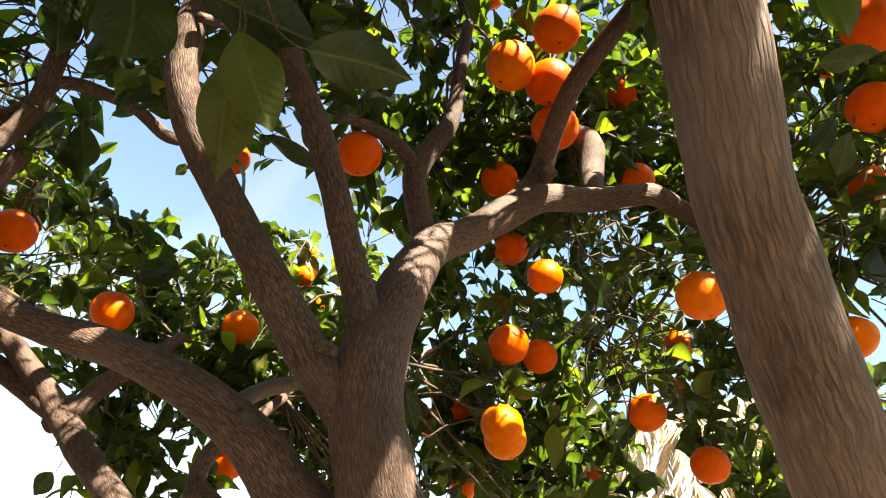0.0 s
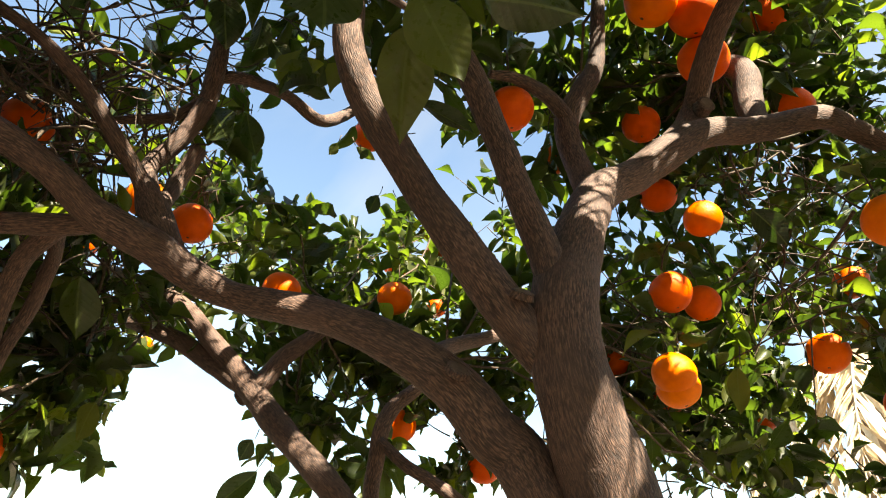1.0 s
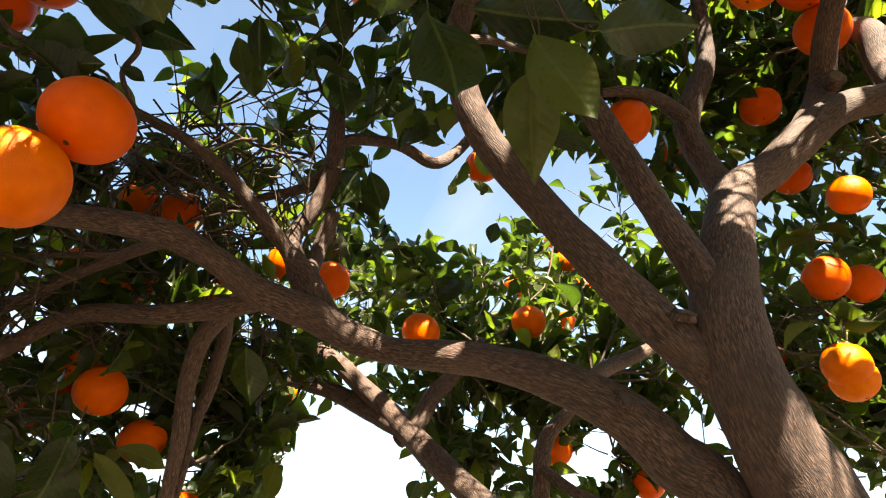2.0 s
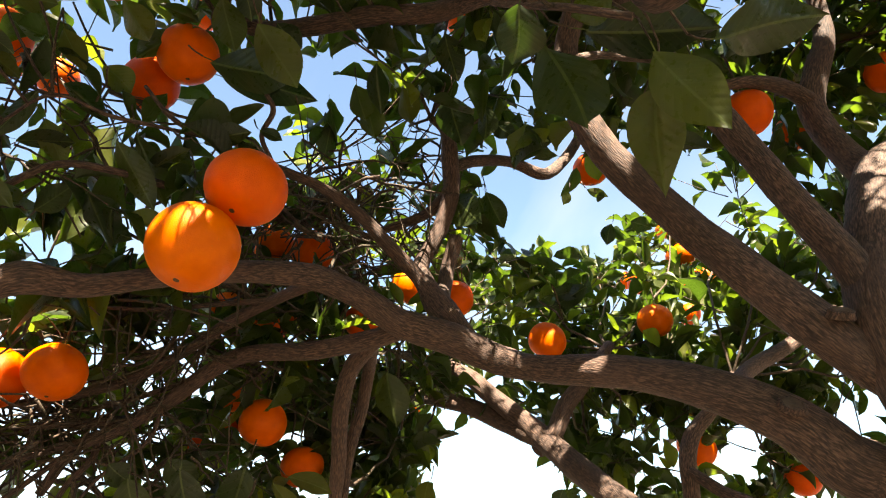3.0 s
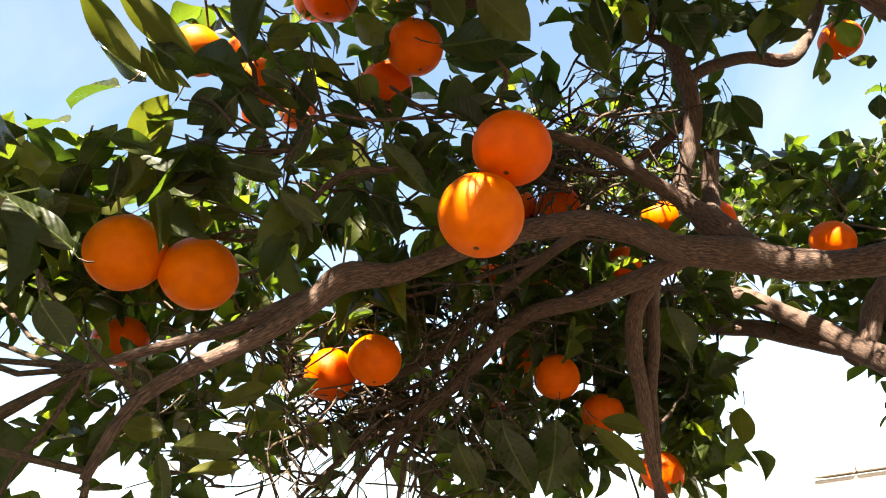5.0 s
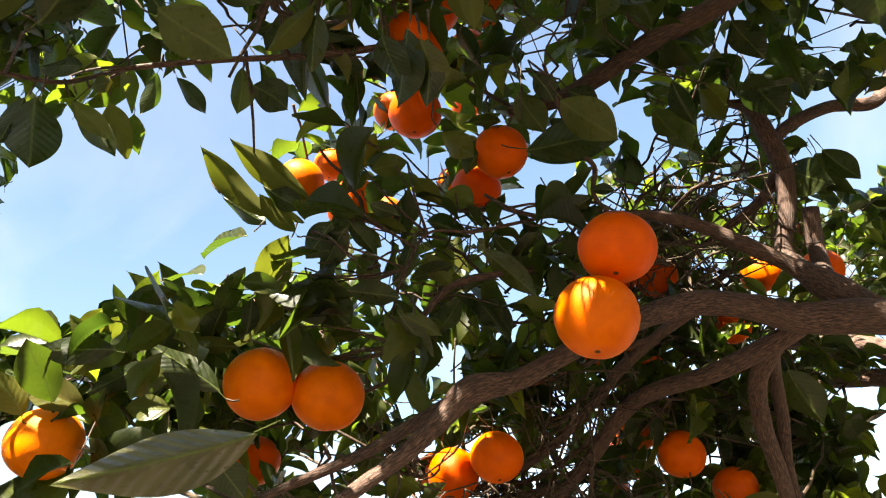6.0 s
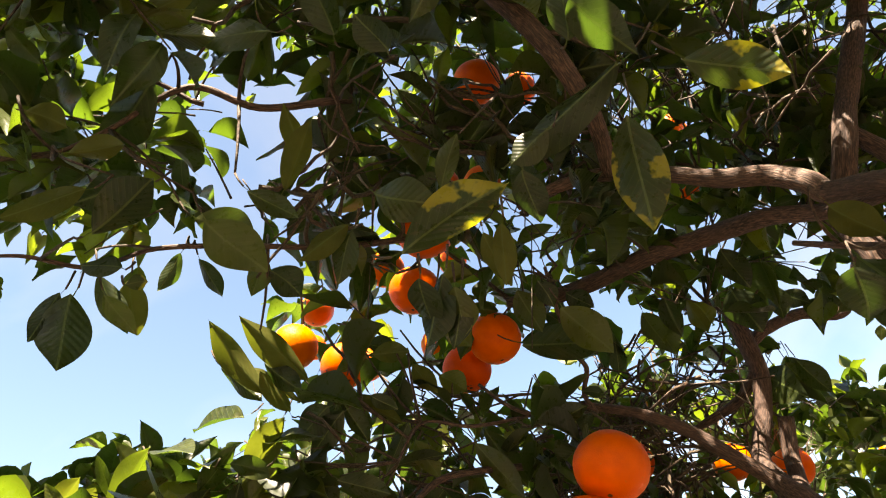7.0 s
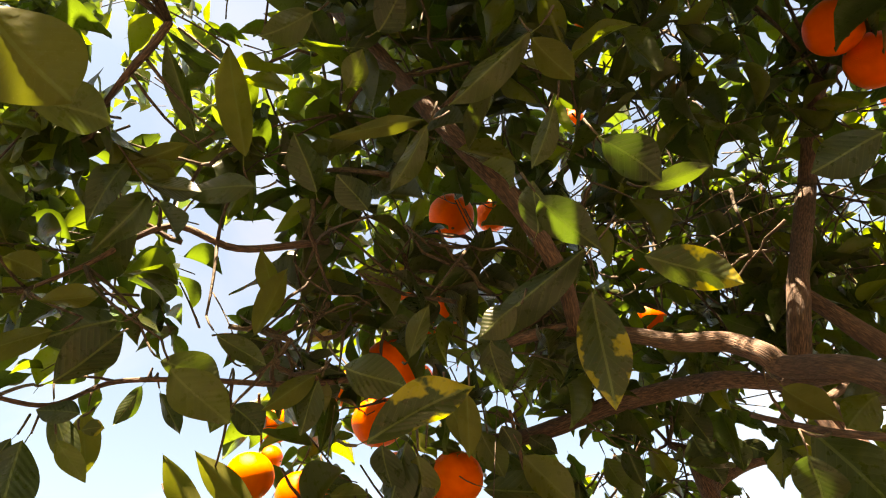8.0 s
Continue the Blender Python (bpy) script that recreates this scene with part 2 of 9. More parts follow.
def tube_data(line, sides, lumpy=0.0):
    """Vertices, faces and bark coordinates of a limb swept along a line of x, y, z, radius."""
    n = len(line)
    pos, rad = line[:, :3], np.maximum(line[:, 3], 0.0006)
    tan = np.gradient(pos, axis=0)
    tan /= np.linalg.norm(tan, axis=1)[:, None] + 1e-9
    ref = np.array((0.3, 0.9, 0.2)) if abs(tan[0] @ (0.3, 0.9, 0.2)) < 0.85 else np.array((0.9, -0.2, 0.3))
    u = np.cross(tan[0], ref)
    verts, bark, run = [], [], 0.0
    off = np.random.rand(3) * 5
    for i in range(n):
        u = u - tan[i] * (u @ tan[i])
        u /= np.linalg.norm(u)
        v = np.cross(tan[i], u)
        run += np.linalg.norm(pos[i] - pos[i - 1]) if i else 0
        for k in range(sides):
            a = 2 * math.pi * k / sides
            r = rad[i]
            if lumpy:
                r *= 1 + 0.09 * noise.noise(Vector((off[0] * 3, math.cos(a) * 0.4, run * 11 + off[2])))
                r *= 1 + lumpy * noise.noise(Vector((math.cos(a) * 0.9 + off[0], math.sin(a) * 0.9 + off[1], run * 22 + off[2]))) + 0.5 * lumpy * noise.noise(Vector((math.cos(a) * 2.4, math.sin(a) * 2.4, run * 60 + off[1])))
            verts.append(pos[i] + r * (math.cos(a) * u + math.sin(a) * v))
            bark.append((rad[i] * math.cos(a) + off[0], rad[i] * math.sin(a) + off[1], run + off[2]))
    faces = [(i * sides + k, i * sides + (k + 1) % sides, (i + 1) * sides + (k + 1) % sides, (i + 1) * sides + k) for i in range(n - 1) for k in range(sides)]
    for i, flip in ((0, -1), (n - 1, 1)):
        ring = [i * sides + k for k in range(sides)][::flip]
        faces.append(tuple(ring))
    return verts, faces, bark


def tube_mesh(name, verts, faces, bark):
    me = bpy.data.meshes.new(name)
    me.from_pydata([tuple(v) for v in verts], [], faces)
    at = me.attributes.new("bark", "FLOAT_VECTOR", "POINT")
    at.data.foreach_set("vector", np.array(bark, np.float32).ravel())
    return smooth(me)


def leaf_template(rows, half_cols, fold, curl, wave, seed):
    """A pointed oval blade of unit length along +y and unit width, with a short stalk; returns verts, faces, uvs per vertex."""
    rng = np.random.default_rng(seed)
    verts, uvs, faces = [], [], []
    cols = 2 * half_cols + 1
    ripples = 1.0 if half_cols > 2 else 0.0
    ph = rng.random(4) * 6.28
    rng_twist = rng.random()
    for i in range(rows + 1):
        s = i / rows
        w = math.sin(math.pi * min(1.0, s**0.95)) ** 0.86 * (1.0 if s < 0.55 else 1 - 0.30 * ((s - 0.55) / 0.45) ** 2)
        w = max(w, 0.004) * 0.5
        lift = -curl * (s - 0.2) ** 2
        bend = 0.09 * math.sin(2.6 * s + ph[0])
        turn = (rng_twist - 0.5) * (0.7 if half_cols > 2 else 1.5) * (s - 0.3)
        for c in range(cols):
            q = (c - half_cols) / half_cols
            edge = wave * abs(q) * math.sin(9 * s + ph[1 + (q > 0)] + 0.8 * q)
            ripple = 0.006 * math.sin(58 * (s - 0.25 * abs(q) * w)) * abs(q) * (1 - abs(q)) * 4 * ripples
            across, height = q * w, fold * abs(q) * w + edge + ripple
            verts.append((across * math.cos(turn) - height * math.sin(turn) + bend, 0.07 + 0.93 * s, 0.5 * across * math.sin(turn) + height * math.cos(turn) + lift))
            uvs.append((0.5 + 0.5 * q * w * 2, s))
    for i in range(rows):
        for c in range(cols - 1):
            a = i * cols + c
            faces.append((a, a + 1, a + 1 + cols, a + cols))
    k = len(verts)
    verts += [(-0.012, -0.06, 0.01), (0.012, -0.06, 0.01), (0.012 + 0.05 * math.sin(ph[0]), 0.09, 0.0), (-0.012 + 0.05 * math.sin(ph[0]), 0.09, 0.0)]
    uvs += [(0.5, 0.0)] * 4
    faces.append((k, k + 1, k + 2, k + 3))
    return np.array(verts), faces, np.array(uvs)


def leaf_mesh(name, verts, faces, uvs):
    me = bpy.data.meshes.new(name)
    me.vertices.add(len(verts))
    me.vertices.foreach_set("co", np.asarray(verts, np.float32).ravel())
    idx = np.asarray(faces, np.int32)
    me.loops.add(idx.size)
    me.loops.foreach_set("vertex_index", idx.ravel())
    me.polygons.add(len(idx))
    me.polygons.foreach_set("loop_start", np.arange(0, idx.size, 4, dtype=np.int32))
    layer = me.uv_layers.new(name="leaf")
    layer.data.foreach_set("uv", np.asarray(uvs, np.float32)[idx.ravel()].ravel())
    me.update(calc_edges=True)
    me.validate()
    return smooth(me)


SHAPES = [(0.45, 0.38, 0.06), (0.6, 0.22, 0.08), (0.8, 0.4, 0.05), (0.45, -0.2, 0.09), (1.0, 0.25, 0.06), (0.2, 0.5, 0.05), (1.2, 0.4, 0.05), (0.6, -0.25, 0.05)]
FINE = [leaf_template(16, 4, f, c, w, i) for i, (f, c, w) in enumerate(SHAPES)]
COARSE = [leaf_template(7, 1, f, c, w, i + 20) for i, (f, c, w) in enumerate(SHAPES)]
FINE_MESH = [leaf_mesh("leaf", *shape) for shape in FINE]
FLAT_MESH = [leaf_mesh("leaf", *leaf_template(18, 4, f, c, w, 40 + i)) for i, (f, c, w) in enumerate([(0.14, 0.16, 0.030), (0.22, 0.10, 0.045), (0.10, -0.14, 0.035), (0.30, 0.22, 0.04)])]


# ---- the ground ----
def ground_height(x, y):
    return 0.03 * noise.noise(Vector((x * 0.8, y * 0.8, 0)))


gm = bmesh.new()
ring_r = [0.0, 0.6, 1.2, 2, 3, 4.5, 7, 11, 18, 30, 60, 150, 500, 2500]
last = None
for r in ring_r:
    if r:
        spots = [(r * math.cos(k * math.pi / 24), r * math.sin(k * math.pi / 24)) for k in range(48)]
    else:
        spots = [(0.0, 0.0)]
    now = [gm.verts.new((x, y, ground_height(x, y))) for x, y in spots]
    if last and len(last) == 1:
        [gm.faces.new((last[0], now[k], now[(k + 1) % 48])) for k in range(48)]
    elif last:
        [gm.faces.new((last[k], now[k], now[(k + 1) % 48], last[(k + 1) % 48])) for k in range(48)]
    last = now
ground_mesh = bpy.data.meshes.new("ground")
gm.to_mesh(ground_mesh)
gm.free()
ground_mesh.materials.append(SOIL)
ground = tagged(new("ground", smooth(ground_mesh)), "dry bare brown soil under the orange tree", "ground", kind="structure")

# ---- the orange tree ----
tree = tagged(new("orange_tree"), "leafy orange tree with grey-brown forking limbs full of ripe fruit", "tree")
SAMPLES = []


def limb(name, points, mat=BARK):
    line = along(points, 7)
    thick = max(p[3] for p in points)
    sides = 28 if thick > 0.018 else 16 if thick > 0.008 else 10
    verts, faces, bark = tube_data(line, sides, 0.07 if thick > 0.012 else 0.10)
    SAMPLES.extend(line[::3])
    return part(name, tube_mesh(name, verts, faces, bark), mat, tree)


limb("trunk", [(0.15, 0.65, -0.03, 0.080), (0.14, 0.655, 0.3, 0.062), (0.115, 0.665, 0.8, 0.053), (0.055, 0.668, 1.2, 0.047), (-0.02, 0.662, 1.41, 0.0435),
    (-0.0539, 0.652, 1.5164, 0.0421), (-0.0732, 0.6369, 1.5609, 0.0389), (-0.0879, 0.6257, 1.6194, 0.0369), (-0.0921, 0.6369, 1.6797, 0.0347),
    (-0.0843, 0.6691, 1.7449, 0.031), (-0.0731, 0.7023, 1.8086, 0.0289), (-0.0505, 0.7606, 1.8899, 0.0269), (-0.006, 0.7944, 1.9355, 0.0245),
    (0.0495, 0.8216, 1.9933, 0.0242), (0.1027, 0.8531, 2.0437, 0.0228), (0.1902, 0.8954, 2.0782, 0.0211), (0.294, 0.9325, 2.1231, 0.0192),
    (0.364, 0.9873, 2.1343, 0.0171), (0.4602, 1.0285, 2.1112, 0.0143), (0.5728, 1.0336, 2.1122, 0.0102)])
limb("limb", [(0.10, 0.665, 0.85, 0.03), (0.01, 0.668, 1.25, 0.033), (-0.1136, 0.6667, 1.5056, 0.0283), (-0.161, 0.6474, 1.5552, 0.0271),
    (-0.2, 0.6223, 1.5953, 0.0248), (-0.2541, 0.6128, 1.6272, 0.0217), (-0.3139, 0.6179, 1.6532, 0.0191), (-0.3788, 0.6366, 1.6753, 0.0182),
    (-0.4666, 0.6639, 1.7004, 0.0174), (-0.5311, 0.6697, 1.7272, 0.0202), (-0.5716, 0.6245, 1.7489, 0.0217), (-0.6082, 0.5617, 1.7588, 0.019),
    (-0.6276, 0.505, 1.7792, 0.0164), (-0.6466, 0.4422, 1.7879, 0.0145), (-0.6715, 0.3749, 1.7751, 0.0131), (-0.6855, 0.3092, 1.7511, 0.0116),
    (-0.6976, 0.2585, 1.7281, 0.011), (-0.7135, 0.2101, 1.7078, 0.011), (-0.7237, 0.1606, 1.6992, 0.0144), (-0.7448, 0.1299, 1.6733, 0.0103),
    (-0.7502, 0.0884, 1.6406, 0.0087), (-0.7545, 0.05, 1.617, 0.0078), (-0.7404, 0.015, 1.5946, 0.0068), (-0.7349, -0.0133, 1.5726, 0.0059),
    (-0.7349, -0.03, 1.5491, 0.0049), (-0.7446, -0.0462, 1.5095, 0.0039)])
limb("limb", [(-0.102, 0.631, 1.6088, 0.0161), (-0.1407, 0.6111, 1.6601, 0.0212), (-0.186, 0.6084, 1.721, 0.0216), (-0.2281, 0.5973, 1.7769, 0.0205),
    (-0.2637, 0.5721, 1.8277, 0.0195), (-0.2942, 0.5455, 1.8712, 0.0186), (-0.31, 0.5263, 1.9032, 0.018), (-0.3189, 0.5137, 1.9343, 0.0178),
    (-0.3213, 0.5059, 1.9778, 0.0164), (-0.3235, 0.5056, 2.0384, 0.0149), (-0.2676, 0.4653, 2.0974, 0.0136), (-0.243, 0.5166, 2.1982, 0.0135),
    (-0.1876, 0.5773, 2.3456, 0.0142), (-0.0992, 0.5279, 2.4199, 0.0132), (-0.0308, 0.5711, 2.4815, 0.0118), (0.0509, 0.6217, 2.5345, 0.0107),
    (0.164, 0.708, 2.6283, 0.0075)])
limb("branch", [(-0.3026, 0.4811, 1.984, 0.0057), (-0.2858, 0.5051, 1.9992, 0.0048), (-0.2688, 0.5475, 2.019, 0.0044), (-0.2446, 0.5955, 2.0385, 0.0031)])
limb("limb", [(0.07, 0.16, 1.675, 0.0115), (0.02, 0.17, 1.745, 0.0120), (-0.06, 0.21, 1.8, 0.0118), (-0.1681, 0.2758, 1.8101, 0.0116),
    (-0.1917, 0.2793, 1.8589, 0.0117), (-0.2194, 0.2822, 1.8919, 0.0109), (-0.2662, 0.3106, 1.9374, 0.0105), (-0.2769, 0.3069, 1.9592, 0.0109),
    (-0.3049, 0.3047, 1.9944, 0.011), (-0.331, 0.2665, 1.9964, 0.0101), (-0.3587, 0.2275, 2.0115, 0.0088), (-0.4012, 0.1957, 2.0387, 0.008),
    (-0.4428, 0.1687, 2.0499, 0.0069), (-0.4944, 0.1438, 2.0521, 0.0052)])
limb("limb", [(-0.217, 0.2918, 1.888, 0.0071), (-0.2846, 0.3388, 1.9415, 0.0085), (-0.3461, 0.3517, 1.9907, 0.0101), (-0.4319, 0.3828, 2.0453, 0.0118),
    (-0.508, 0.3542, 2.0585, 0.0117), (-0.5719, 0.3329, 2.0629, 0.0113), (-0.6352, 0.3067, 2.0708, 0.0106), (-0.6785, 0.2613, 2.0775, 0.0079)])
limb("limb", [(-0.4012, 0.1957, 2.0387, 0.008), (-0.3674, 0.1539, 2.0615, 0.0095), (-0.3425, 0.1016, 2.0835, 0.0098), (-0.337, 0.0661, 2.1224, 0.0106),
    (-0.3499, 0.0091, 2.2152, 0.011), (-0.3674, -0.0402, 2.3141, 0.0109), (-0.3798, -0.0861, 2.401, 0.0101), (-0.3906, -0.1481, 2.4984, 0.0084)])
limb("limb", [(-0.0916, 0.633, 1.6665, 0.0168), (-0.1114, 0.6357, 1.7404, 0.0184), (-0.1382, 0.6406, 1.8099, 0.0176), (-0.1658, 0.642, 1.8852, 0.0172),
    (-0.1935, 0.6245, 1.9534, 0.017), (-0.2179, 0.5973, 1.9986, 0.0156), (-0.239, 0.5701, 2.044, 0.0136), (-0.2576, 0.5361, 2.1015, 0.0116),
    (-0.2763, 0.5021, 2.159, 0.0088)])
limb("branch", [(-0.0534, 0.781, 1.8944, 0.0237), (-0.0767, 0.8021, 1.9559, 0.0186), (-0.0944, 0.8185, 2.0465, 0.018), (-0.0748, 0.8286, 2.1109, 0.0178),
    (-0.0493, 0.8447, 2.1856, 0.014), (-0.0436, 0.8391, 2.2962, 0.0117), (-0.0364, 0.8347, 2.4047, 0.0092)])
limb("branch", [(-0.0925, 0.8142, 2.0541, 0.012), (-0.1197, 0.7725, 2.0639, 0.0108), (-0.1591, 0.7189, 2.0534, 0.0087), (-0.1929, 0.6903, 2.0398, 0.0054)])
limb("branch", [(0.0333, 0.8182, 1.9778, 0.019), (0.0999, 0.9124, 2.121, 0.02), (0.1179, 0.8743, 2.1888, 0.0181), (0.1402, 0.8063, 2.2286, 0.0165),
    (0.176, 0.7527, 2.2647, 0.0161), (0.2179, 0.6987, 2.3021, 0.0156), (0.2511, 0.6531, 2.3441, 0.0136), (0.2708, 0.6149, 2.4123, 0.0102)])
limb("branch", [(0.1936, 0.9028, 2.0857, 0.0167), (0.2001, 0.9537, 2.1784, 0.0221), (0.2062, 0.9717, 2.2481, 0.023), (0.1931, 0.993, 2.2901, 0.0205),
    (0.1665, 1.0276, 2.328, 0.0112)])
limb("limb", [(0.13, 0.64, 0.35, 0.03), (0.21, 0.54, 0.8, 0.03), (0.24, 0.42, 1.2, 0.027), (0.2065, 0.3413, 1.477, 0.0255),
    (0.1663, 0.2924, 1.5184, 0.0228), (0.145, 0.2661, 1.5462, 0.0215), (0.121, 0.2357, 1.5768, 0.02), (0.1006, 0.2069, 1.605, 0.0191),
    (0.0915, 0.1909, 1.628, 0.0198), (0.0838, 0.176, 1.6532, 0.0202), (0.0764, 0.1612, 1.6784, 0.0202), (0.06, 0.13, 1.71, 0.018),
    (0.09, 0.06, 1.85, 0.016), (0.2, -0.05, 2.1, 0.01)], OLD_BARK)
limb("limb", [(0.12, 0.655, 0.5, 0.03), (-0.17, 0.83, 1, 0.028), (-0.3493, 1.0562, 1.4407, 0.0217), (-0.4141, 1.0719, 1.4919, 0.0219),
    (-0.5093, 1.0897, 1.5695, 0.0224), (-0.6277, 1.1286, 1.6623, 0.0235), (-0.7069, 1.1414, 1.7347, 0.0225), (-0.7777, 1.1118, 1.8042, 0.0185),
    (-0.8419, 1.0883, 1.8646, 0.0166), (-0.9517, 1.0934, 1.9157, 0.0126), (-1.0653, 1.1015, 1.9588, 0.0083)])
limb("branch", [(-0.6917, 1.1422, 1.718, 0.0202), (-0.7751, 1.1337, 1.7628, 0.0185), (-0.8557, 1.116, 1.8045, 0.0177), (-0.9728, 1.1042, 1.8401, 0.0136),
    (-1.072, 1.103, 1.8634, 0.0069)])
limb("branch", [(-0.7101, 1.1519, 1.7017, 0.016), (-0.6708, 1.1433, 1.7255, 0.0175), (-0.6509, 1.1737, 1.7875, 0.0177), (-0.6188, 1.2108, 1.8418, 0.0161),
    (-0.5838, 1.2866, 1.9341, 0.0111)])
limb("branch", [(0.09, 0.665, 0.85, 0.018), (-0.16, 0.88, 1.15, 0.016), (-0.4149, 1.1616, 1.4736, 0.014), (-0.4255, 1.1436, 1.6154, 0.0147), (-0.4181, 1.1649, 1.6892, 0.0143),
    (-0.3852, 1.2029, 1.7421, 0.0127), (-0.3478, 1.2847, 1.824, 0.0092)])
limb("branch", [(-0.4215, 1.1354, 1.6331, 0.0088), (-0.3682, 1.1342, 1.5932, 0.0105), (-0.2953, 1.1249, 1.5557, 0.011), (-0.2287, 1.1301, 1.5095, 0.0107)])
limb("branch", [(-0.2562, 0.7143, 1.6343, 0.0096), (-0.2554, 0.8495, 1.7071, 0.0107), (-0.2072, 0.9966, 1.7787, 0.0107), (-0.1464, 1.1385, 1.8664, 0.0082)])
limb("branch", [(-0.5655, 0.6509, 1.759, 0.0153), (-0.6084, 0.6524, 1.8145, 0.0202), (-0.6316, 0.6352, 1.8568, 0.0115), (-0.6468, 0.588, 1.889, 0.0106),
    (-0.6694, 0.5443, 1.9291, 0.0098), (-0.6947, 0.4925, 1.9567, 0.0081), (-0.7273, 0.4556, 1.975, 0.0065), (-0.7662, 0.4138, 1.9934, 0.0044)])
limb("branch", [(-0.6091, 0.6533, 1.8124, 0.0178), (-0.6571, 0.6749, 1.8961, 0.0136), (-0.6364, 0.6919, 1.9583, 0.0135), (-0.6129, 0.6942, 2.0246, 0.0138),
    (-0.6086, 0.6859, 2.0849, 0.0136), (-0.6097, 0.6778, 2.1387, 0.0114), (-0.6292, 0.6605, 2.1638, 0.0058)])
limb("branch", [(-0.6127, 0.691, 2.0725, 0.0093), (-0.5966, 0.747, 2.1135, 0.0098), (-0.5717, 0.8382, 2.1544, 0.0104), (-0.5457, 0.9118, 2.1591, 0.0118),
    (-0.5364, 0.9803, 2.2163, 0.0113), (-0.5167, 1.0231, 2.2813, 0.0106), (-0.4798, 1.0333, 2.3509, 0.0083)])
limb("branch", [(-0.6145, 0.6903, 2.0287, 0.0083), (-0.6657, 0.696, 2.0043, 0.0084), (-0.7321, 0.6819, 1.9923, 0.0067), (-0.8021, 0.6757, 1.9858, 0.0044)])
limb("branch", [(-0.6111, 0.661, 1.8198, 0.0114), (-0.6272, 0.702, 1.8895, 0.0118), (-0.6102, 0.7036, 1.9493, 0.0112)])
limb("branch", [(-0.6102, 0.5764, 1.7558, 0.0118), (-0.6557, 0.5621, 1.7466, 0.0127), (-0.7334, 0.5364, 1.7392, 0.0122), (-0.8475, 0.5257, 1.7531, 0.0118),
    (-0.9088, 0.5162, 1.74, 0.0117), (-0.968, 0.4887, 1.6924, 0.0107), (-1.0032, 0.4455, 1.6529, 0.0096), (-1.0361, 0.4112, 1.6242, 0.0078),
    (-1.0669, 0.3966, 1.568, 0.0061)])
limb("branch", [(-0.6484, 0.4539, 1.7896, 0.0084), (-0.7568, 0.4797, 1.7979, 0.0076), (-0.8536, 0.4847, 1.7866, 0.0081), (-0.9268, 0.4766, 1.7578, 0.0074),
    (-0.9976, 0.4465, 1.7221, 0.0074), (-1.0367, 0.4036, 1.6991, 0.0065), (-1.1047, 0.338, 1.6773, 0.0043)])
limb("branch", [(-0.9882, 0.4523, 1.6599, 0.0072), (-1.0816, 0.3953, 1.6602, 0.0065), (-1.1655, 0.3451, 1.6397, 0.0057), (-1.2518, 0.2979, 1.6121, 0.004)])
limb("branch", [(-0.6477, 0.5665, 1.7492, 0.0112), (-0.7264, 0.6057, 1.7284, 0.012), (-0.7735, 0.6428, 1.6829, 0.0115), (-0.8027, 0.6772, 1.619, 0.0108),
    (-0.8358, 0.7107, 1.5307, 0.0083), (-0.8567, 0.7584, 1.4349, 0.0062), (-0.923, 0.8263, 1.2994, 0.0038)])
limb("branch", [(-0.6659, 0.5805, 1.75, 0.0084), (-0.7298, 0.6497, 1.7438, 0.0087), (-0.7701, 0.6833, 1.6899, 0.0093), (-0.7995, 0.6958, 1.6374, 0.0085),
    (-0.8355, 0.7232, 1.5549, 0.0068), (-0.8856, 0.7549, 1.4499, 0.0051), (-0.9468, 0.788, 1.3299, 0.003)])
limb("branch", [(-0.7176, 0.1721, 1.7045, 0.0084), (-0.7562, 0.1442, 1.6937, 0.0079), (-0.7848, 0.1069, 1.6767, 0.0072), (-0.8016, 0.0676, 1.6579, 0.0064),
    (-0.8034, 0.0265, 1.6421, 0.0056), (-0.8133, -0.0096, 1.6297, 0.0044), (-0.8248, -0.0465, 1.616, 0.0029)])
limb("branch", [(-0.7316, 0.2851, 1.864, 0.0048), (-0.7421, 0.2143, 1.8524, 0.0042), (-0.7646, 0.1771, 1.8448, 0.0041), (-0.7981, 0.1549, 1.8224, 0.0035),
    (-0.8452, 0.1396, 1.7921, 0.0026)])
limb("branch", [(-0.6783, 0.3817, 1.9314, 0.0033), (-0.6527, 0.3402, 1.9362, 0.0031), (-0.6358, 0.3382, 1.9659, 0.0034), (-0.6306, 0.3133, 1.9854, 0.0027),
    (-0.6054, 0.2795, 2.0257, 0.0027), (-0.5789, 0.2493, 2.0631, 0.0023)])
limb("branch", [(-0.69, 0.3586, 1.9449, 0.0033), (-0.679, 0.2788, 1.9097, 0.003), (-0.6972, 0.2467, 1.9253, 0.0027), (-0.7217, 0.2252, 1.963, 0.002)])
limb("branch", [(-0.3104, 0.2935, 1.9041, 0.0026), (-0.268, 0.2781, 1.8615, 0.0031), (-0.2368, 0.2704, 1.8336, 0.0031), (-0.1939, 0.2777, 1.805, 0.0031)])
limb("branch", [(-0.628, 0.1228, 2.111, 0.0047), (-0.6353, -0.0133, 2.0457, 0.0039), (-0.6639, -0.1144, 2.0326, 0.0031), (-0.6851, -0.1966, 2.0148, 0.0027),
    (-0.6554, -0.2473, 1.9496, 0.0021), (-0.6444, -0.304, 1.9348, 0.0017), (-0.6453, -0.3483, 1.914, 0.0012)])
limb("branch", [(-0.4978, -0.0738, 2.1199, 0.0043), (-0.5233, -0.1485, 2.0918, 0.0038), (-0.5334, -0.2156, 2.0965, 0.0034), (-0.5736, -0.2692, 2.0465, 0.0024),
    (-0.5901, -0.3079, 2.0041, 0.0015)])
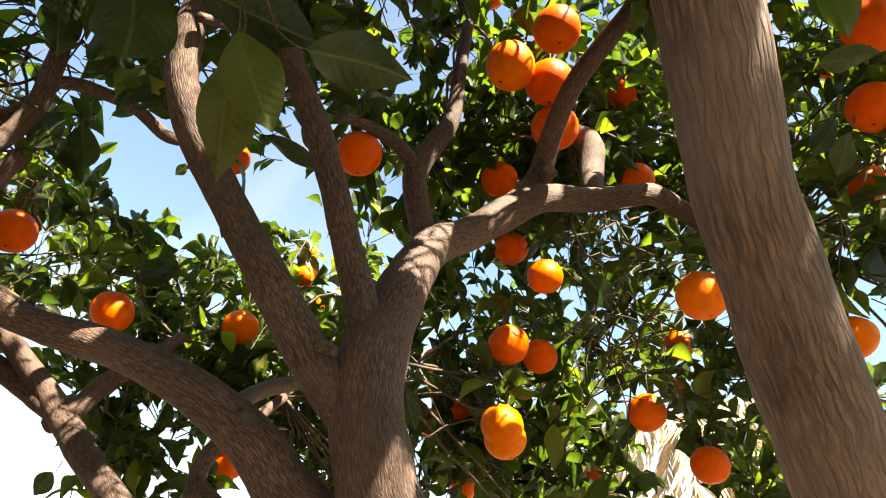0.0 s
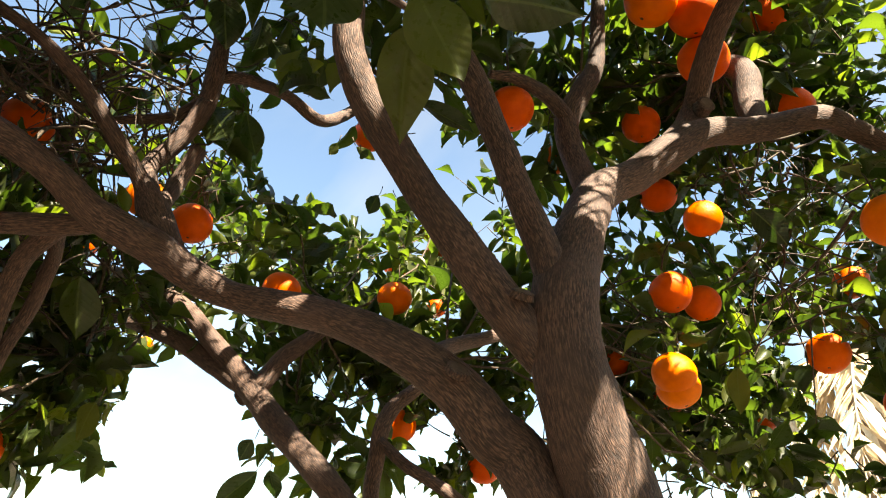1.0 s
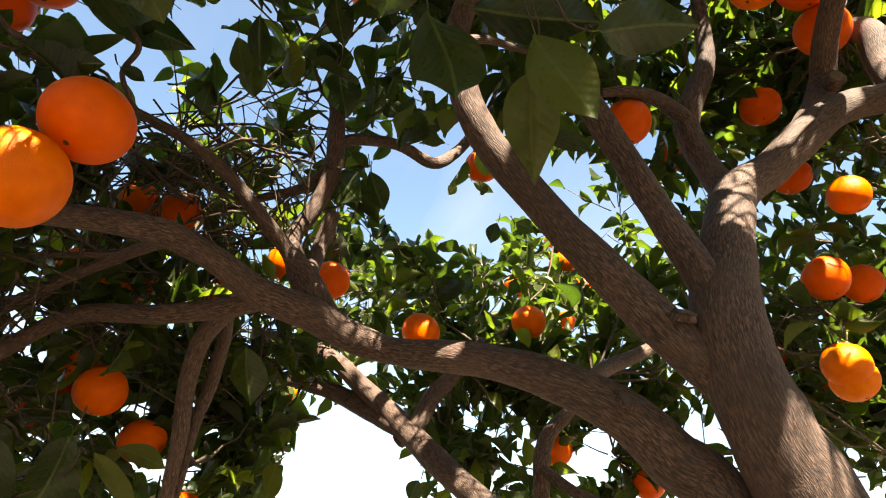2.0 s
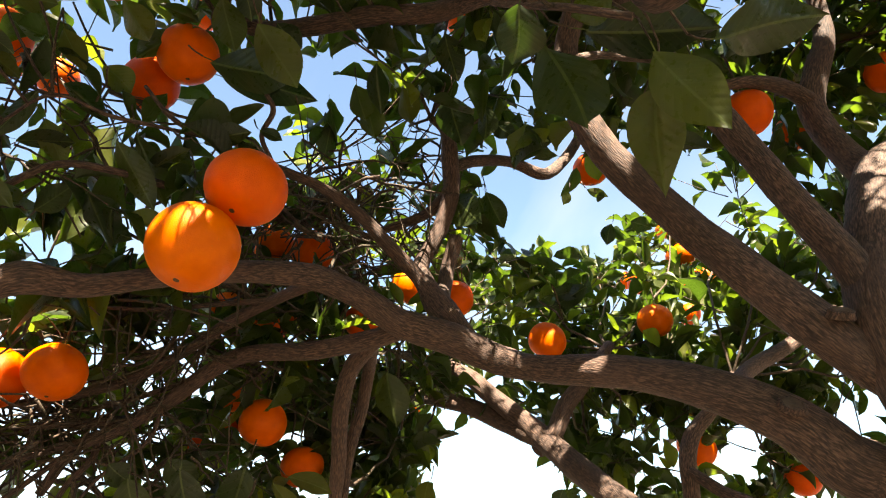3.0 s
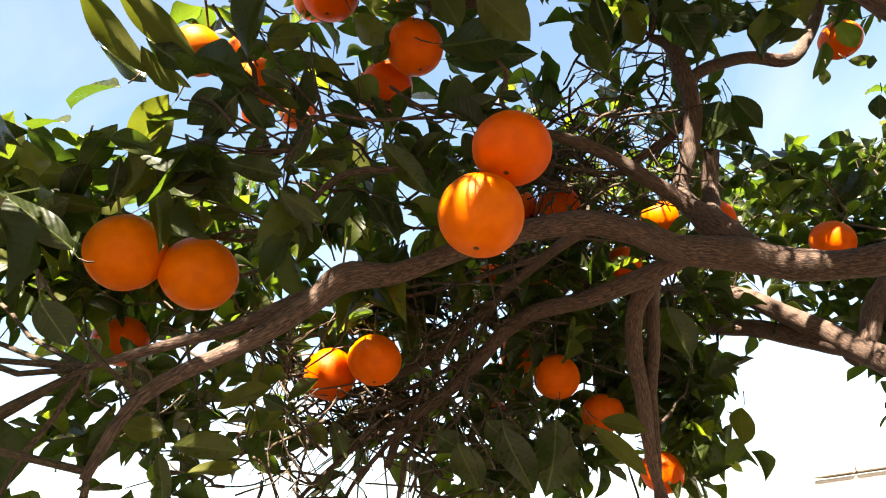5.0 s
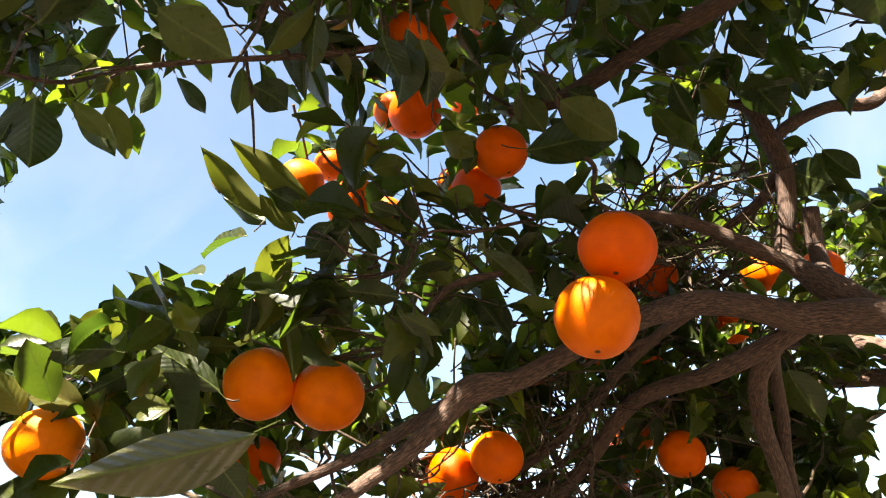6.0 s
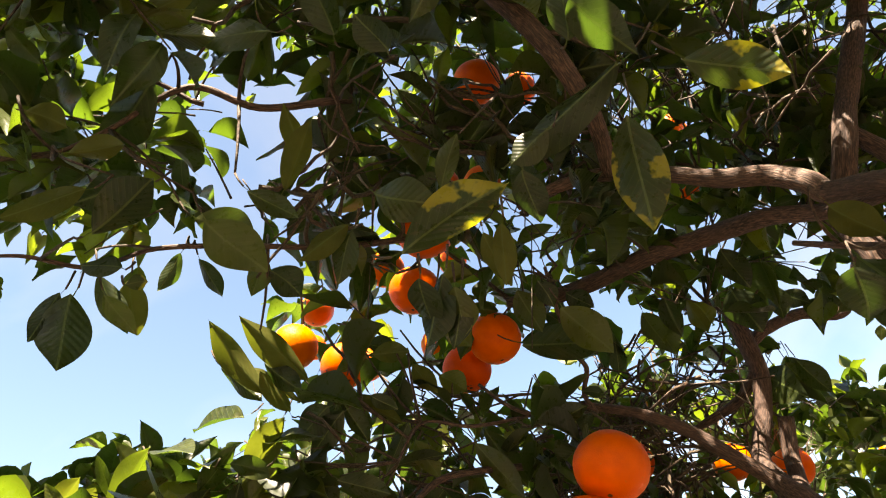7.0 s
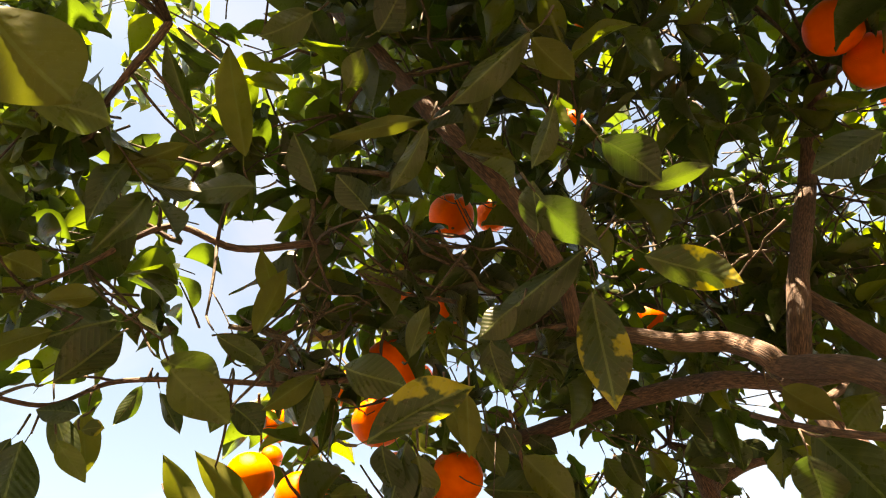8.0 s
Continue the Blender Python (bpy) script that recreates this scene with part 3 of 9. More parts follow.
limb("branch", [(-0.3817, -0.2918, 2.1888, 0.0037), (-0.3989, -0.297, 2.1535, 0.0038), (-0.4157, -0.3024, 2.1452, 0.0036), (-0.4689, -0.3131, 2.1421, 0.0024)])
limb("branch", [(-0.6861, 0.3366, 1.935, 0.0028), (-0.6904, 0.2391, 1.8999, 0.0023), (-0.7081, 0.191, 1.8919, 0.0022), (-0.7412, 0.1451, 1.9032, 0.0019),
    (-0.7495, 0.11, 1.8452, 0.0015)])
# the fan of thin shoots under the long limb
limb("branch", [(-0.9906, 0.4662, 1.6710, 0.0058), (-1.0310, 0.4176, 1.6357, 0.0051), (-1.0866, 0.3694, 1.6086, 0.0044), (-1.1461, 0.3288, 1.5674, 0.0037), (-1.2077, 0.2965, 1.5221, 0.0030)])
limb("branch", [(-0.9058, 0.5273, 1.7429, 0.0048), (-0.9713, 0.4911, 1.7162, 0.0042), (-1.0270, 0.4406, 1.6883, 0.0037), (-1.0822, 0.3907, 1.6796, 0.0031), (-1.1308, 0.3434, 1.7135, 0.0026), (-1.1923, 0.2910, 1.7320, 0.0020)])
limb("branch", [(-0.7594, 0.4819, 1.7998, 0.0046), (-0.8406, 0.4545, 1.8029, 0.0039), (-0.9267, 0.4129, 1.8006, 0.0032), (-1.0068, 0.3616, 1.8039, 0.0025), (-1.0797, 0.3315, 1.7798, 0.0018)])
limb("branch", [(-1.0362, 0.4128, 1.6253, 0.0046), (-1.0709, 0.3851, 1.5869, 0.0039), (-1.1097, 0.3637, 1.5517, 0.0033), (-1.1420, 0.3513, 1.5118, 0.0026)])
limb("branch", [(-1.0194, 0.4343, 1.6416, 0.0050), (-1.0185, 0.4278, 1.6103, 0.0045), (-1.0271, 0.4055, 1.5723, 0.0039), (-1.0304, 0.3916, 1.5190, 0.0034)])
limb("branch", [(-0.9661, 0.4875, 1.7013, 0.0036), (-0.9701, 0.4733, 1.6364, 0.0031), (-0.9962, 0.4321, 1.5878, 0.0025), (-1.0215, 0.4054, 1.5277, 0.0020)])
limb("branch", [(-1.0389, 0.4051, 1.7001, 0.0030), (-1.1002, 0.3583, 1.7155, 0.0027), (-1.1721, 0.3219, 1.6783, 0.0024), (-1.2392, 0.2793, 1.6474, 0.0020), (-1.3113, 0.2161, 1.5883, 0.0017), (-1.3691, 0.1706, 1.5452, 0.0014)])
limb("branch", [(-1.0866, 0.3694, 1.6086, 0.0024), (-1.1375, 0.3329, 1.6097, 0.0020), (-1.2109, 0.2835, 1.6177, 0.0016), (-1.2849, 0.2319, 1.5948, 0.0012)])
limb("branch", [(-1.1461, 0.3288, 1.5674, 0.0020), (-1.1834, 0.2869, 1.5789, 0.0017), (-1.2310, 0.2481, 1.5653, 0.0014), (-1.2886, 0.1921, 1.5716, 0.0011)])


SAMPLE_AT = np.array(SAMPLES)[:, :3]


def stub(x, y, z, out, radius, length):
    """The scarred stump of a cut branch, with a rim of healed bark."""
    o = Vector(out).normalized()
    base = Vector((x, y, z))
    rows = [(-0.4, 1.25), (0.25, 1.1), (0.6, 1.08), (0.85, 1.14), (1.0, 0.98)]
    line = np.array([(*(base + o * length * s), radius * k) for s, k in rows])
    verts, faces, bark = tube_data(line, 18, 0.22)
    ob = part("branch_stub", tube_mesh("branch_stub", verts, faces, bark), BARK, tree, "cut branch stub with a healed rim")
    bm = bmesh.new()
    bmesh.ops.create_circle(bm, cap_ends=True, segments=14, radius=radius * 0.8)
    for v in bm.verts:
        v.co.z += 0.12 * radius * noise.noise(v.co * 300)
    me = bpy.data.meshes.new("cut_face")
    bm.to_mesh(me)
    bm.free()
    face = part("cut_face", me, CUT_WOOD, ob, "weathered cut wood face")
    face.matrix_basis = Matrix.Translation(base + o * (length + 0.0006)) @ o.to_track_quat("Z", "Y").to_matrix().to_4x4()


stub(-0.130, 0.588, 1.671, (0.3, -0.55, 0.75), 0.0095, 0.005)
stub(-0.188, 0.596, 1.598, (0.45, -0.55, 0.7), 0.011, 0.004)
stub(0.111, 0.878, 2.111, (0.35, -0.9, 0.05), 0.012, 0.012)

# ---- twigs and leaves ----
TV, TF, TB = [], [], []
LEAVES = []


POCKETS, CLEAR = [], []


def pocket(a, b, ra, rb):
    """A tapering gap along a camera ray through the crown, kept free of leaves."""
    POCKETS.append((np.array(a), np.array(b), ra, rb))
    if rb > 0.11:
        CLEAR.append(len(POCKETS) - 1)


def fruit_pocket(a, b, ra, rb):
    """A sight line from the camera to a fruit, free of leaves and twigs."""
    POCKETS.append((np.array(a), np.array(b), ra, rb))
    CLEAR.append(len(POCKETS) - 1)


pocket((0.11, 0.32, 1.57), (0.95, 2.68, 2.41), 0.006, 0.05)
pocket((0.13, 0.32, 1.56), (1.06, 2.67, 2.33), 0.006, 0.05)
pocket((0.13, 0.32, 1.56), (1.12, 2.63, 2.35), 0.006, 0.05)
pocket((0.12, 0.31, 1.58), (1.01, 2.62, 2.49), 0.006, 0.05)
pocket((0.10, 0.31, 1.60), (0.85, 2.59, 2.70), 0.006, 0.05)
pocket((0.06, 0.33, 1.58), (0.47, 2.76, 2.52), 0.006, 0.05)
pocket((0.04, 0.33, 1.59), (0.34, 2.75, 2.61), 0.006, 0.05)
pocket((0.07, 0.33, 1.56), (0.59, 2.79, 2.39), 0.006, 0.05)
pocket((0.08, 0.32, 1.55), (0.99, 2.64, 2.42), 0.005, 0.04)
pocket((0.09, 0.32, 1.54), (1.04, 2.66, 2.30), 0.005, 0.04)
pocket((0.07, 0.33, 1.54), (0.95, 2.69, 2.32), 0.005, 0.04)
pocket((0.10, 0.32, 1.54), (1.13, 2.62, 2.31), 0.005, 0.04)
pocket((0.09, 0.26, 1.65), (1.07, 2.10, 3.27), 0.005, 0.04)
pocket((0.07, 0.27, 1.65), (0.95, 2.18, 3.24), 0.005, 0.04)
pocket((-0.29, -0.18, 1.83), (-1.66, 0.28, 4.04), 0.006, 0.05)
pocket((-0.29, -0.17, 1.83), (-1.69, 0.38, 4.00), 0.006, 0.05)
pocket((-0.32, -0.20, 1.82), (-1.91, 0.08, 3.90), 0.006, 0.05)
pocket((-0.33, -0.30, 1.81), (-2.01, -0.72, 3.80), 0.006, 0.05)
pocket((-0.34, -0.27, 1.80), (-2.13, -0.49, 3.73), 0.006, 0.05)
pocket((-0.34, -0.23, 1.80), (-2.08, -0.15, 3.78), 0.006, 0.05)
pocket((-0.35, -0.20, 1.79), (-2.19, 0.07, 3.66), 0.006, 0.05)
pocket((-0.24, -0.30, 1.87), (-1.55, -0.54, 4.15), 0.006, 0.05)
pocket((-0.28, -0.20, 1.84), (-1.92, 0.31, 3.85), 0.006, 0.05)
pocket((-0.24, -0.20, 1.87), (-1.58, 0.31, 4.09), 0.006, 0.05)
pocket((-0.32, -0.28, 1.82), (-2.20, -0.35, 3.67), 0.006, 0.05)
pocket((-0.18, 0.31, 1.49), (-1.96, 3.33, 1.92), 0.015, 0.16)
pocket((-0.25, -0.19, 1.79), (-2.05, 0.55, 4.02), 0.008, 0.08)
pocket((-0.22, -0.19, 1.82), (-1.75, 0.50, 4.26), 0.007, 0.07)
pocket((-0.24, -0.17, 1.79), (-2.00, 0.77, 3.93), 0.007, 0.07)
pocket((-0.31, -0.26, 1.79), (-2.76, -0.25, 4.00), 0.010, 0.11)
pocket((-0.31, -0.28, 1.80), (-2.75, -0.38, 4.08), 0.008, 0.08)
pocket((-0.31, -0.24, 1.78), (-2.75, -0.01, 3.87), 0.008, 0.08)
pocket((-0.22, -0.21, 1.83), (-1.72, 0.36, 4.36), 0.005, 0.05)
pocket((-0.23, -0.21, 1.81), (-1.92, 0.35, 4.23), 0.006, 0.07)
pocket((-0.36, 0.08, 1.57), (-2.24, 1.85, 2.90), 0.005, 0.05)
pocket((-0.34, 0.11, 1.57), (-1.99, 2.14, 2.90), 0.006, 0.06)
pocket((-0.34, 0.09, 1.58), (-2.04, 1.97, 3.05), 0.006, 0.06)
pocket((-0.31, 0.12, 1.59), (-1.75, 2.29, 3.06), 0.006, 0.06)
pocket((-0.36, 0.10, 1.53), (-2.69, 1.91, 2.35), 0.006, 0.06)
pocket((-0.37, 0.10, 1.53), (-2.80, 1.84, 2.33), 0.006, 0.06)
pocket((-0.36, 0.12, 1.52), (-2.61, 2.08, 2.18), 0.006, 0.06)
pocket((-0.35, 0.13, 1.51), (-2.51, 2.22, 2.08), 0.006, 0.06)
pocket((-0.34, 0.14, 1.49), (-2.48, 2.35, 1.94), 0.006, 0.06)
pocket((-0.37, 0.11, 1.51), (-2.82, 1.99, 2.09), 0.006, 0.06)
pocket((-0.39, 0.11, 1.49), (-2.99, 1.95, 1.94), 0.006, 0.06)
pocket((-0.32, 0.15, 1.51), (-2.28, 2.37, 2.13), 0.006, 0.06)
pocket((-0.34, 0.11, 1.54), (-2.49, 2.02, 2.42), 0.006, 0.06)
pocket((-0.20, 0.22, 1.66), (-2.17, 2.32, 3.65), 0.007, 0.08)
pocket((-0.19, 0.22, 1.65), (-2.03, 2.38, 3.57), 0.007, 0.08)
pocket((-0.21, 0.23, 1.64), (-2.21, 2.42, 3.48), 0.007, 0.08)
pocket((-0.17, 0.23, 1.64), (-1.78, 2.42, 3.52), 0.007, 0.08)
pocket((-0.38, 0.00, 1.65), (-2.46, 0.98, 3.75), 0.006, 0.06)
pocket((-0.37, 0.01, 1.66), (-2.37, 1.05, 3.80), 0.006, 0.06)
pocket((-0.36, 0.05, 1.62), (-2.21, 1.47, 3.47), 0.006, 0.06)
pocket((-0.35, 0.05, 1.63), (-2.11, 1.53, 3.54), 0.006, 0.06)
pocket((-0.36, 0.04, 1.64), (-2.21, 1.37, 3.62), 0.006, 0.06)
pocket((-0.37, 0.03, 1.63), (-2.33, 1.29, 3.53), 0.006, 0.06)
pocket((-0.39, -0.00, 1.63), (-2.61, 0.96, 3.56), 0.006, 0.06)
pocket((-0.33, 0.12, 1.57), (-1.94, 2.23, 2.84), 0.006, 0.06)
pocket((-0.32, 0.13, 1.57), (-1.80, 2.33, 2.94), 0.006, 0.06)
pocket((-0.31, 0.14, 1.56), (-1.75, 2.49, 2.79), 0.006, 0.06)
pocket((-0.31, 0.13, 1.59), (-1.67, 2.33, 3.14), 0.006, 0.06)
pocket((-0.39, 0.01, 1.63), (-3.03, 0.95, 3.42), 0.006, 0.06)
pocket((-0.41, -0.00, 1.64), (-3.23, 0.76, 3.47), 0.006, 0.06)
pocket((-0.37, 0.03, 1.63), (-2.72, 1.17, 3.44), 0.006, 0.06)
pocket((-0.37, 0.01, 1.66), (-2.77, 0.93, 3.73), 0.006, 0.06)
pocket((-0.39, -0.00, 1.67), (-2.93, 0.78, 3.78), 0.006, 0.06)
pocket((-0.36, -0.12, 1.66), (-2.62, 0.81, 3.27), 0.005, 0.05)
pocket((-0.35, -0.09, 1.65), (-2.56, 1.13, 3.11), 0.005, 0.05)
pocket((-0.35, -0.08, 1.65), (-2.49, 1.27, 3.09), 0.005, 0.05)
pocket((-0.34, 0.08, 1.60), (-2.01, 1.87, 3.24), 0.006, 0.07)
pocket((-0.33, 0.09, 1.61), (-1.88, 1.94, 3.34), 0.006, 0.07)
pocket((-0.35, 0.07, 1.60), (-2.13, 1.76, 3.20), 0.006, 0.07)
pocket((-0.33, 0.11, 1.59), (-1.89, 2.13, 3.07), 0.006, 0.07)
pocket((-0.35, 0.10, 1.57), (-2.12, 2.03, 2.85), 0.006, 0.07)
pocket((-0.34, 0.07, 1.62), (-2.01, 1.76, 3.39), 0.006, 0.07)
pocket((-0.32, 0.10, 1.61), (-1.86, 2.03, 3.26), 0.006, 0.07)
pocket((-0.30, 0.11, 1.63), (-1.65, 2.11, 3.48), 0.006, 0.07)
pocket((-0.36, 0.07, 1.59), (-2.25, 1.71, 3.08), 0.006, 0.07)
pocket((-0.31, 0.11, 1.60), (-1.72, 2.20, 3.24), 0.006, 0.07)
pocket((-0.23, -0.17, 1.80), (-1.86, 0.76, 4.03), 0.005, 0.05)
pocket((-0.24, -0.15, 1.78), (-1.95, 0.99, 3.84), 0.005, 0.05)
pocket((-0.29, -0.22, 1.78), (-2.47, 0.24, 3.92), 0.005, 0.05)
pocket((-0.20, -0.12, 1.79), (-1.52, 1.25, 3.98), 0.005, 0.05)
pocket((-0.20, -0.08, 1.76), (-1.55, 1.70, 3.70), 0.005, 0.05)
pocket((-0.26, -0.16, 1.77), (-2.14, 0.86, 3.79), 0.005, 0.05)
pocket((-0.23, -0.09, 1.75), (-1.85, 1.57, 3.58), 0.005, 0.05)
pocket((-0.22, -0.04, 1.73), (-1.72, 2.12, 3.36), 0.005, 0.05)
pocket((-0.19, -0.02, 1.74), (-1.43, 2.38, 3.40), 0.005, 0.05)
pocket((-0.44, 0.03, 1.52), (-3.06, 1.32, 2.33), 0.005, 0.05)
pocket((-0.43, 0.04, 1.51), (-3.04, 1.44, 2.20), 0.005, 0.05)
pocket((-0.42, 0.06, 1.50), (-2.92, 1.62, 2.13), 0.005, 0.05)
pocket((-0.41, 0.07, 1.51), (-2.82, 1.68, 2.22), 0.005, 0.05)
pocket((-0.40, 0.08, 1.51), (-2.71, 1.80, 2.22), 0.005, 0.05)
pocket((-0.44, 0.02, 1.52), (-3.13, 1.20, 2.38), 0.005, 0.05)
pocket((-0.46, 0.00, 1.53), (-3.29, 0.98, 2.43), 0.005, 0.05)
pocket((-0.36, 0.11, 1.53), (-2.24, 2.13, 2.51), 0.005, 0.05)
pocket((-0.37, 0.10, 1.52), (-2.41, 2.05, 2.36), 0.005, 0.05)
pocket((-0.36, 0.13, 1.50), (-2.27, 2.33, 2.18), 0.005, 0.05)
pocket((-0.37, 0.11, 1.50), (-2.41, 2.19, 2.16), 0.005, 0.05)
pocket((-0.35, 0.13, 1.51), (-2.12, 2.41, 2.30), 0.005, 0.05)
pocket((-0.38, 0.06, 1.57), (-2.45, 1.60, 2.91), 0.005, 0.05)
pocket((-0.39, 0.05, 1.57), (-2.58, 1.49, 2.86), 0.005, 0.05)
pocket((-0.37, 0.07, 1.58), (-2.33, 1.71, 2.95), 0.005, 0.05)
pocket((-0.35, 0.09, 1.58), (-2.15, 1.91, 2.95), 0.005, 0.05)
pocket((-0.33, 0.10, 1.59), (-1.95, 2.00, 3.14), 0.005, 0.05)
pocket((-0.32, 0.11, 1.58), (-1.88, 2.18, 3.02), 0.005, 0.05)
pocket((-0.37, 0.05, 1.59), (-2.36, 1.53, 3.15), 0.005, 0.05)
pocket((-0.39, 0.04, 1.59), (-2.53, 1.38, 3.08), 0.005, 0.05)
pocket((-0.44, -0.00, 1.56), (-3.11, 0.94, 2.78), 0.005, 0.05)
pocket((-0.46, -0.04, 1.58), (-3.36, 0.51, 2.98), 0.005, 0.05)
pocket((-0.44, -0.02, 1.59), (-3.10, 0.72, 3.10), 0.005, 0.05)
pocket((-0.38, 0.01, 1.64), (-2.43, 1.09, 3.65), 0.005, 0.05)
pocket((-0.36, 0.02, 1.65), (-2.25, 1.23, 3.75), 0.005, 0.05)
pocket((-0.30, 0.09, 1.65), (-1.61, 1.97, 3.73), 0.005, 0.05)
pocket((-0.31, 0.09, 1.63), (-1.76, 1.95, 3.53), 0.005, 0.05)
pocket((-0.45, 0.04, 1.53), (-3.59, 1.22, 2.36), 0.005, 0.05)
pocket((-0.44, 0.05, 1.53), (-3.47, 1.36, 2.29), 0.005, 0.05)
pocket((-0.41, 0.07, 1.53), (-3.18, 1.52, 2.38), 0.005, 0.05)
pocket((-0.44, 0.02, 1.57), (-3.54, 1.02, 2.72), 0.005, 0.05)
pocket((-0.40, 0.03, 1.61), (-3.04, 1.09, 3.18), 0.005, 0.05)
pocket((-0.38, 0.03, 1.61), (-2.92, 1.16, 3.22), 0.005, 0.05)
pocket((-0.41, 0.01, 1.62), (-3.20, 0.90, 3.30), 0.005, 0.05)
pocket((-0.37, 0.09, 1.55), (-2.76, 1.74, 2.52), 0.005, 0.05)
pocket((-0.39, 0.08, 1.54), (-2.99, 1.64, 2.43), 0.005, 0.05)
pocket((-0.35, 0.12, 1.53), (-2.52, 2.06, 2.32), 0.005, 0.05)
pocket((-0.33, 0.12, 1.54), (-2.30, 2.13, 2.47), 0.005, 0.05)
pocket((-0.33, 0.05, 1.65), (-2.37, 1.34, 3.58), 0.005, 0.05)
pocket((-0.34, 0.04, 1.66), (-2.46, 1.19, 3.70), 0.005, 0.05)
pocket((-0.31, 0.07, 1.65), (-2.15, 1.51, 3.58), 0.005, 0.05)
pocket((-0.30, 0.07, 1.66), (-1.98, 1.56, 3.69), 0.005, 0.05)
pocket((-0.31, 0.05, 1.67), (-2.12, 1.37, 3.82), 0.005, 0.05)
pocket((-0.27, 0.10, 1.64), (-1.69, 1.88, 3.55), 0.005, 0.05)
pocket((-0.43, -0.00, 1.61), (-3.39, 0.79, 3.23), 0.005, 0.05)
pocket((-0.41, -0.01, 1.65), (-3.17, 0.68, 3.66), 0.005, 0.05)
pocket((-0.36, 0.07, 1.59), (-2.62, 1.57, 2.95), 0.005, 0.05)
pocket((-0.36, 0.05, 1.62), (-2.69, 1.30, 3.27), 0.005, 0.05)
pocket((-0.32, 0.08, 1.62), (-2.19, 1.64, 3.33), 0.005, 0.05)
pocket((-0.39, -0.11, 1.62), (-2.92, 0.91, 2.83), 0.005, 0.05)
pocket((-0.39, -0.09, 1.61), (-2.94, 1.09, 2.68), 0.005, 0.05)
pocket((-0.38, -0.07, 1.60), (-2.85, 1.34, 2.61), 0.005, 0.05)
pocket((-0.35, -0.05, 1.63), (-2.51, 1.51, 2.89), 0.005, 0.05)
pocket((-0.35, -0.03, 1.61), (-2.51, 1.73, 2.74), 0.005, 0.05)
pocket((-0.35, -0.02, 1.60), (-2.53, 1.91, 2.59), 0.005, 0.05)
pocket((-0.37, -0.12, 1.65), (-2.73, 0.79, 3.15), 0.005, 0.05)
pocket((-0.37, -0.10, 1.63), (-2.76, 1.03, 2.95), 0.005, 0.05)
pocket((-0.34, -0.07, 1.65), (-2.38, 1.35, 3.17), 0.005, 0.05)
pocket((-0.33, -0.03, 1.64), (-2.27, 1.71, 3.04), 0.005, 0.05)
pocket((-0.31, -0.01, 1.64), (-2.15, 1.95, 3.01), 0.005, 0.05)
pocket((-0.34, -0.09, 1.66), (-2.42, 1.14, 3.28), 0.005, 0.05)
pocket((-0.29, 0.02, 1.65), (-1.87, 2.28, 3.10), 0.005, 0.05)
pocket((-0.29, 0.04, 1.63), (-1.84, 2.55, 2.95), 0.005, 0.05)
pocket((-0.27, 0.07, 1.64), (-1.66, 2.77, 3.01), 0.005, 0.05)
pocket((-0.28, 0.08, 1.61), (-1.81, 2.91, 2.73), 0.005, 0.05)
pocket((-0.31, 0.02, 1.62), (-2.10, 2.33, 2.80), 0.005, 0.05)
pocket((-0.38, -0.13, 1.64), (-2.90, 0.68, 3.03), 0.005, 0.05)
pocket((-0.36, -0.07, 1.62), (-2.67, 1.34, 2.83), 0.005, 0.05)
pocket((-0.34, 0.18, 1.59), (-2.74, 1.95, 3.17), 0.004, 0.04)
pocket((-0.35, 0.17, 1.60), (-2.83, 1.87, 3.26), 0.004, 0.04)
pocket((-0.32, 0.18, 1.60), (-2.52, 1.95, 3.29), 0.004, 0.04)
pocket((-0.36, 0.21, 1.53), (-2.92, 2.23, 2.53), 0.004, 0.04)
pocket((-0.34, 0.22, 1.51), (-2.79, 2.38, 2.35), 0.004, 0.04)
pocket((-0.31, 0.22, 1.53), (-2.48, 2.37, 2.55), 0.004, 0.04)
pocket((-0.30, 0.23, 1.53), (-2.30, 2.43, 2.56), 0.004, 0.04)
pocket((-0.37, 0.21, 1.51), (-3.05, 2.29, 2.34), 0.004, 0.04)
pocket((-0.29, 0.24, 1.52), (-2.25, 2.55, 2.37), 0.004, 0.04)
pocket((0.08, 0.29, 1.55), (0.85, 3.14, 2.48), 0.009, 0.10)
pocket((0.09, 0.31, 1.53), (0.97, 3.26, 2.29), 0.013, 0.14)
pocket((0.10, 0.31, 1.52), (1.11, 3.33, 2.19), 0.010, 0.11)
pocket((-0.14, 0.24, 1.62), (-1.51, 2.58, 3.26), 0.022, 0.23)
pocket((-0.12, 0.25, 1.61), (-1.30, 2.66, 3.13), 0.018, 0.19)
pocket((-0.13, 0.26, 1.59), (-1.37, 2.76, 2.96), 0.009, 0.10)
pocket((-0.09, 0.25, 1.61), (-0.98, 2.65, 3.19), 0.014, 0.15)
pocket((-0.09, 0.24, 1.63), (-0.95, 2.53, 3.39), 0.010, 0.11)
pocket((-0.16, 0.25, 1.61), (-1.67, 2.65, 3.12), 0.010, 0.11)
pocket((-0.19, 0.31, 1.50), (-2.05, 3.27, 2.00), 0.025, 0.27)
pocket((-0.20, 0.29, 1.52), (-2.15, 3.14, 2.23), 0.013, 0.14)
pocket((-0.04, 0.25, 1.62), (-0.39, 2.62, 3.28), 0.007, 0.08)
pocket((-0.04, 0.26, 1.60), (-0.40, 2.76, 3.05), 0.006, 0.07)
pocket((0.15, 0.25, 1.63), (1.62, 2.67, 3.37), 0.007, 0.07)
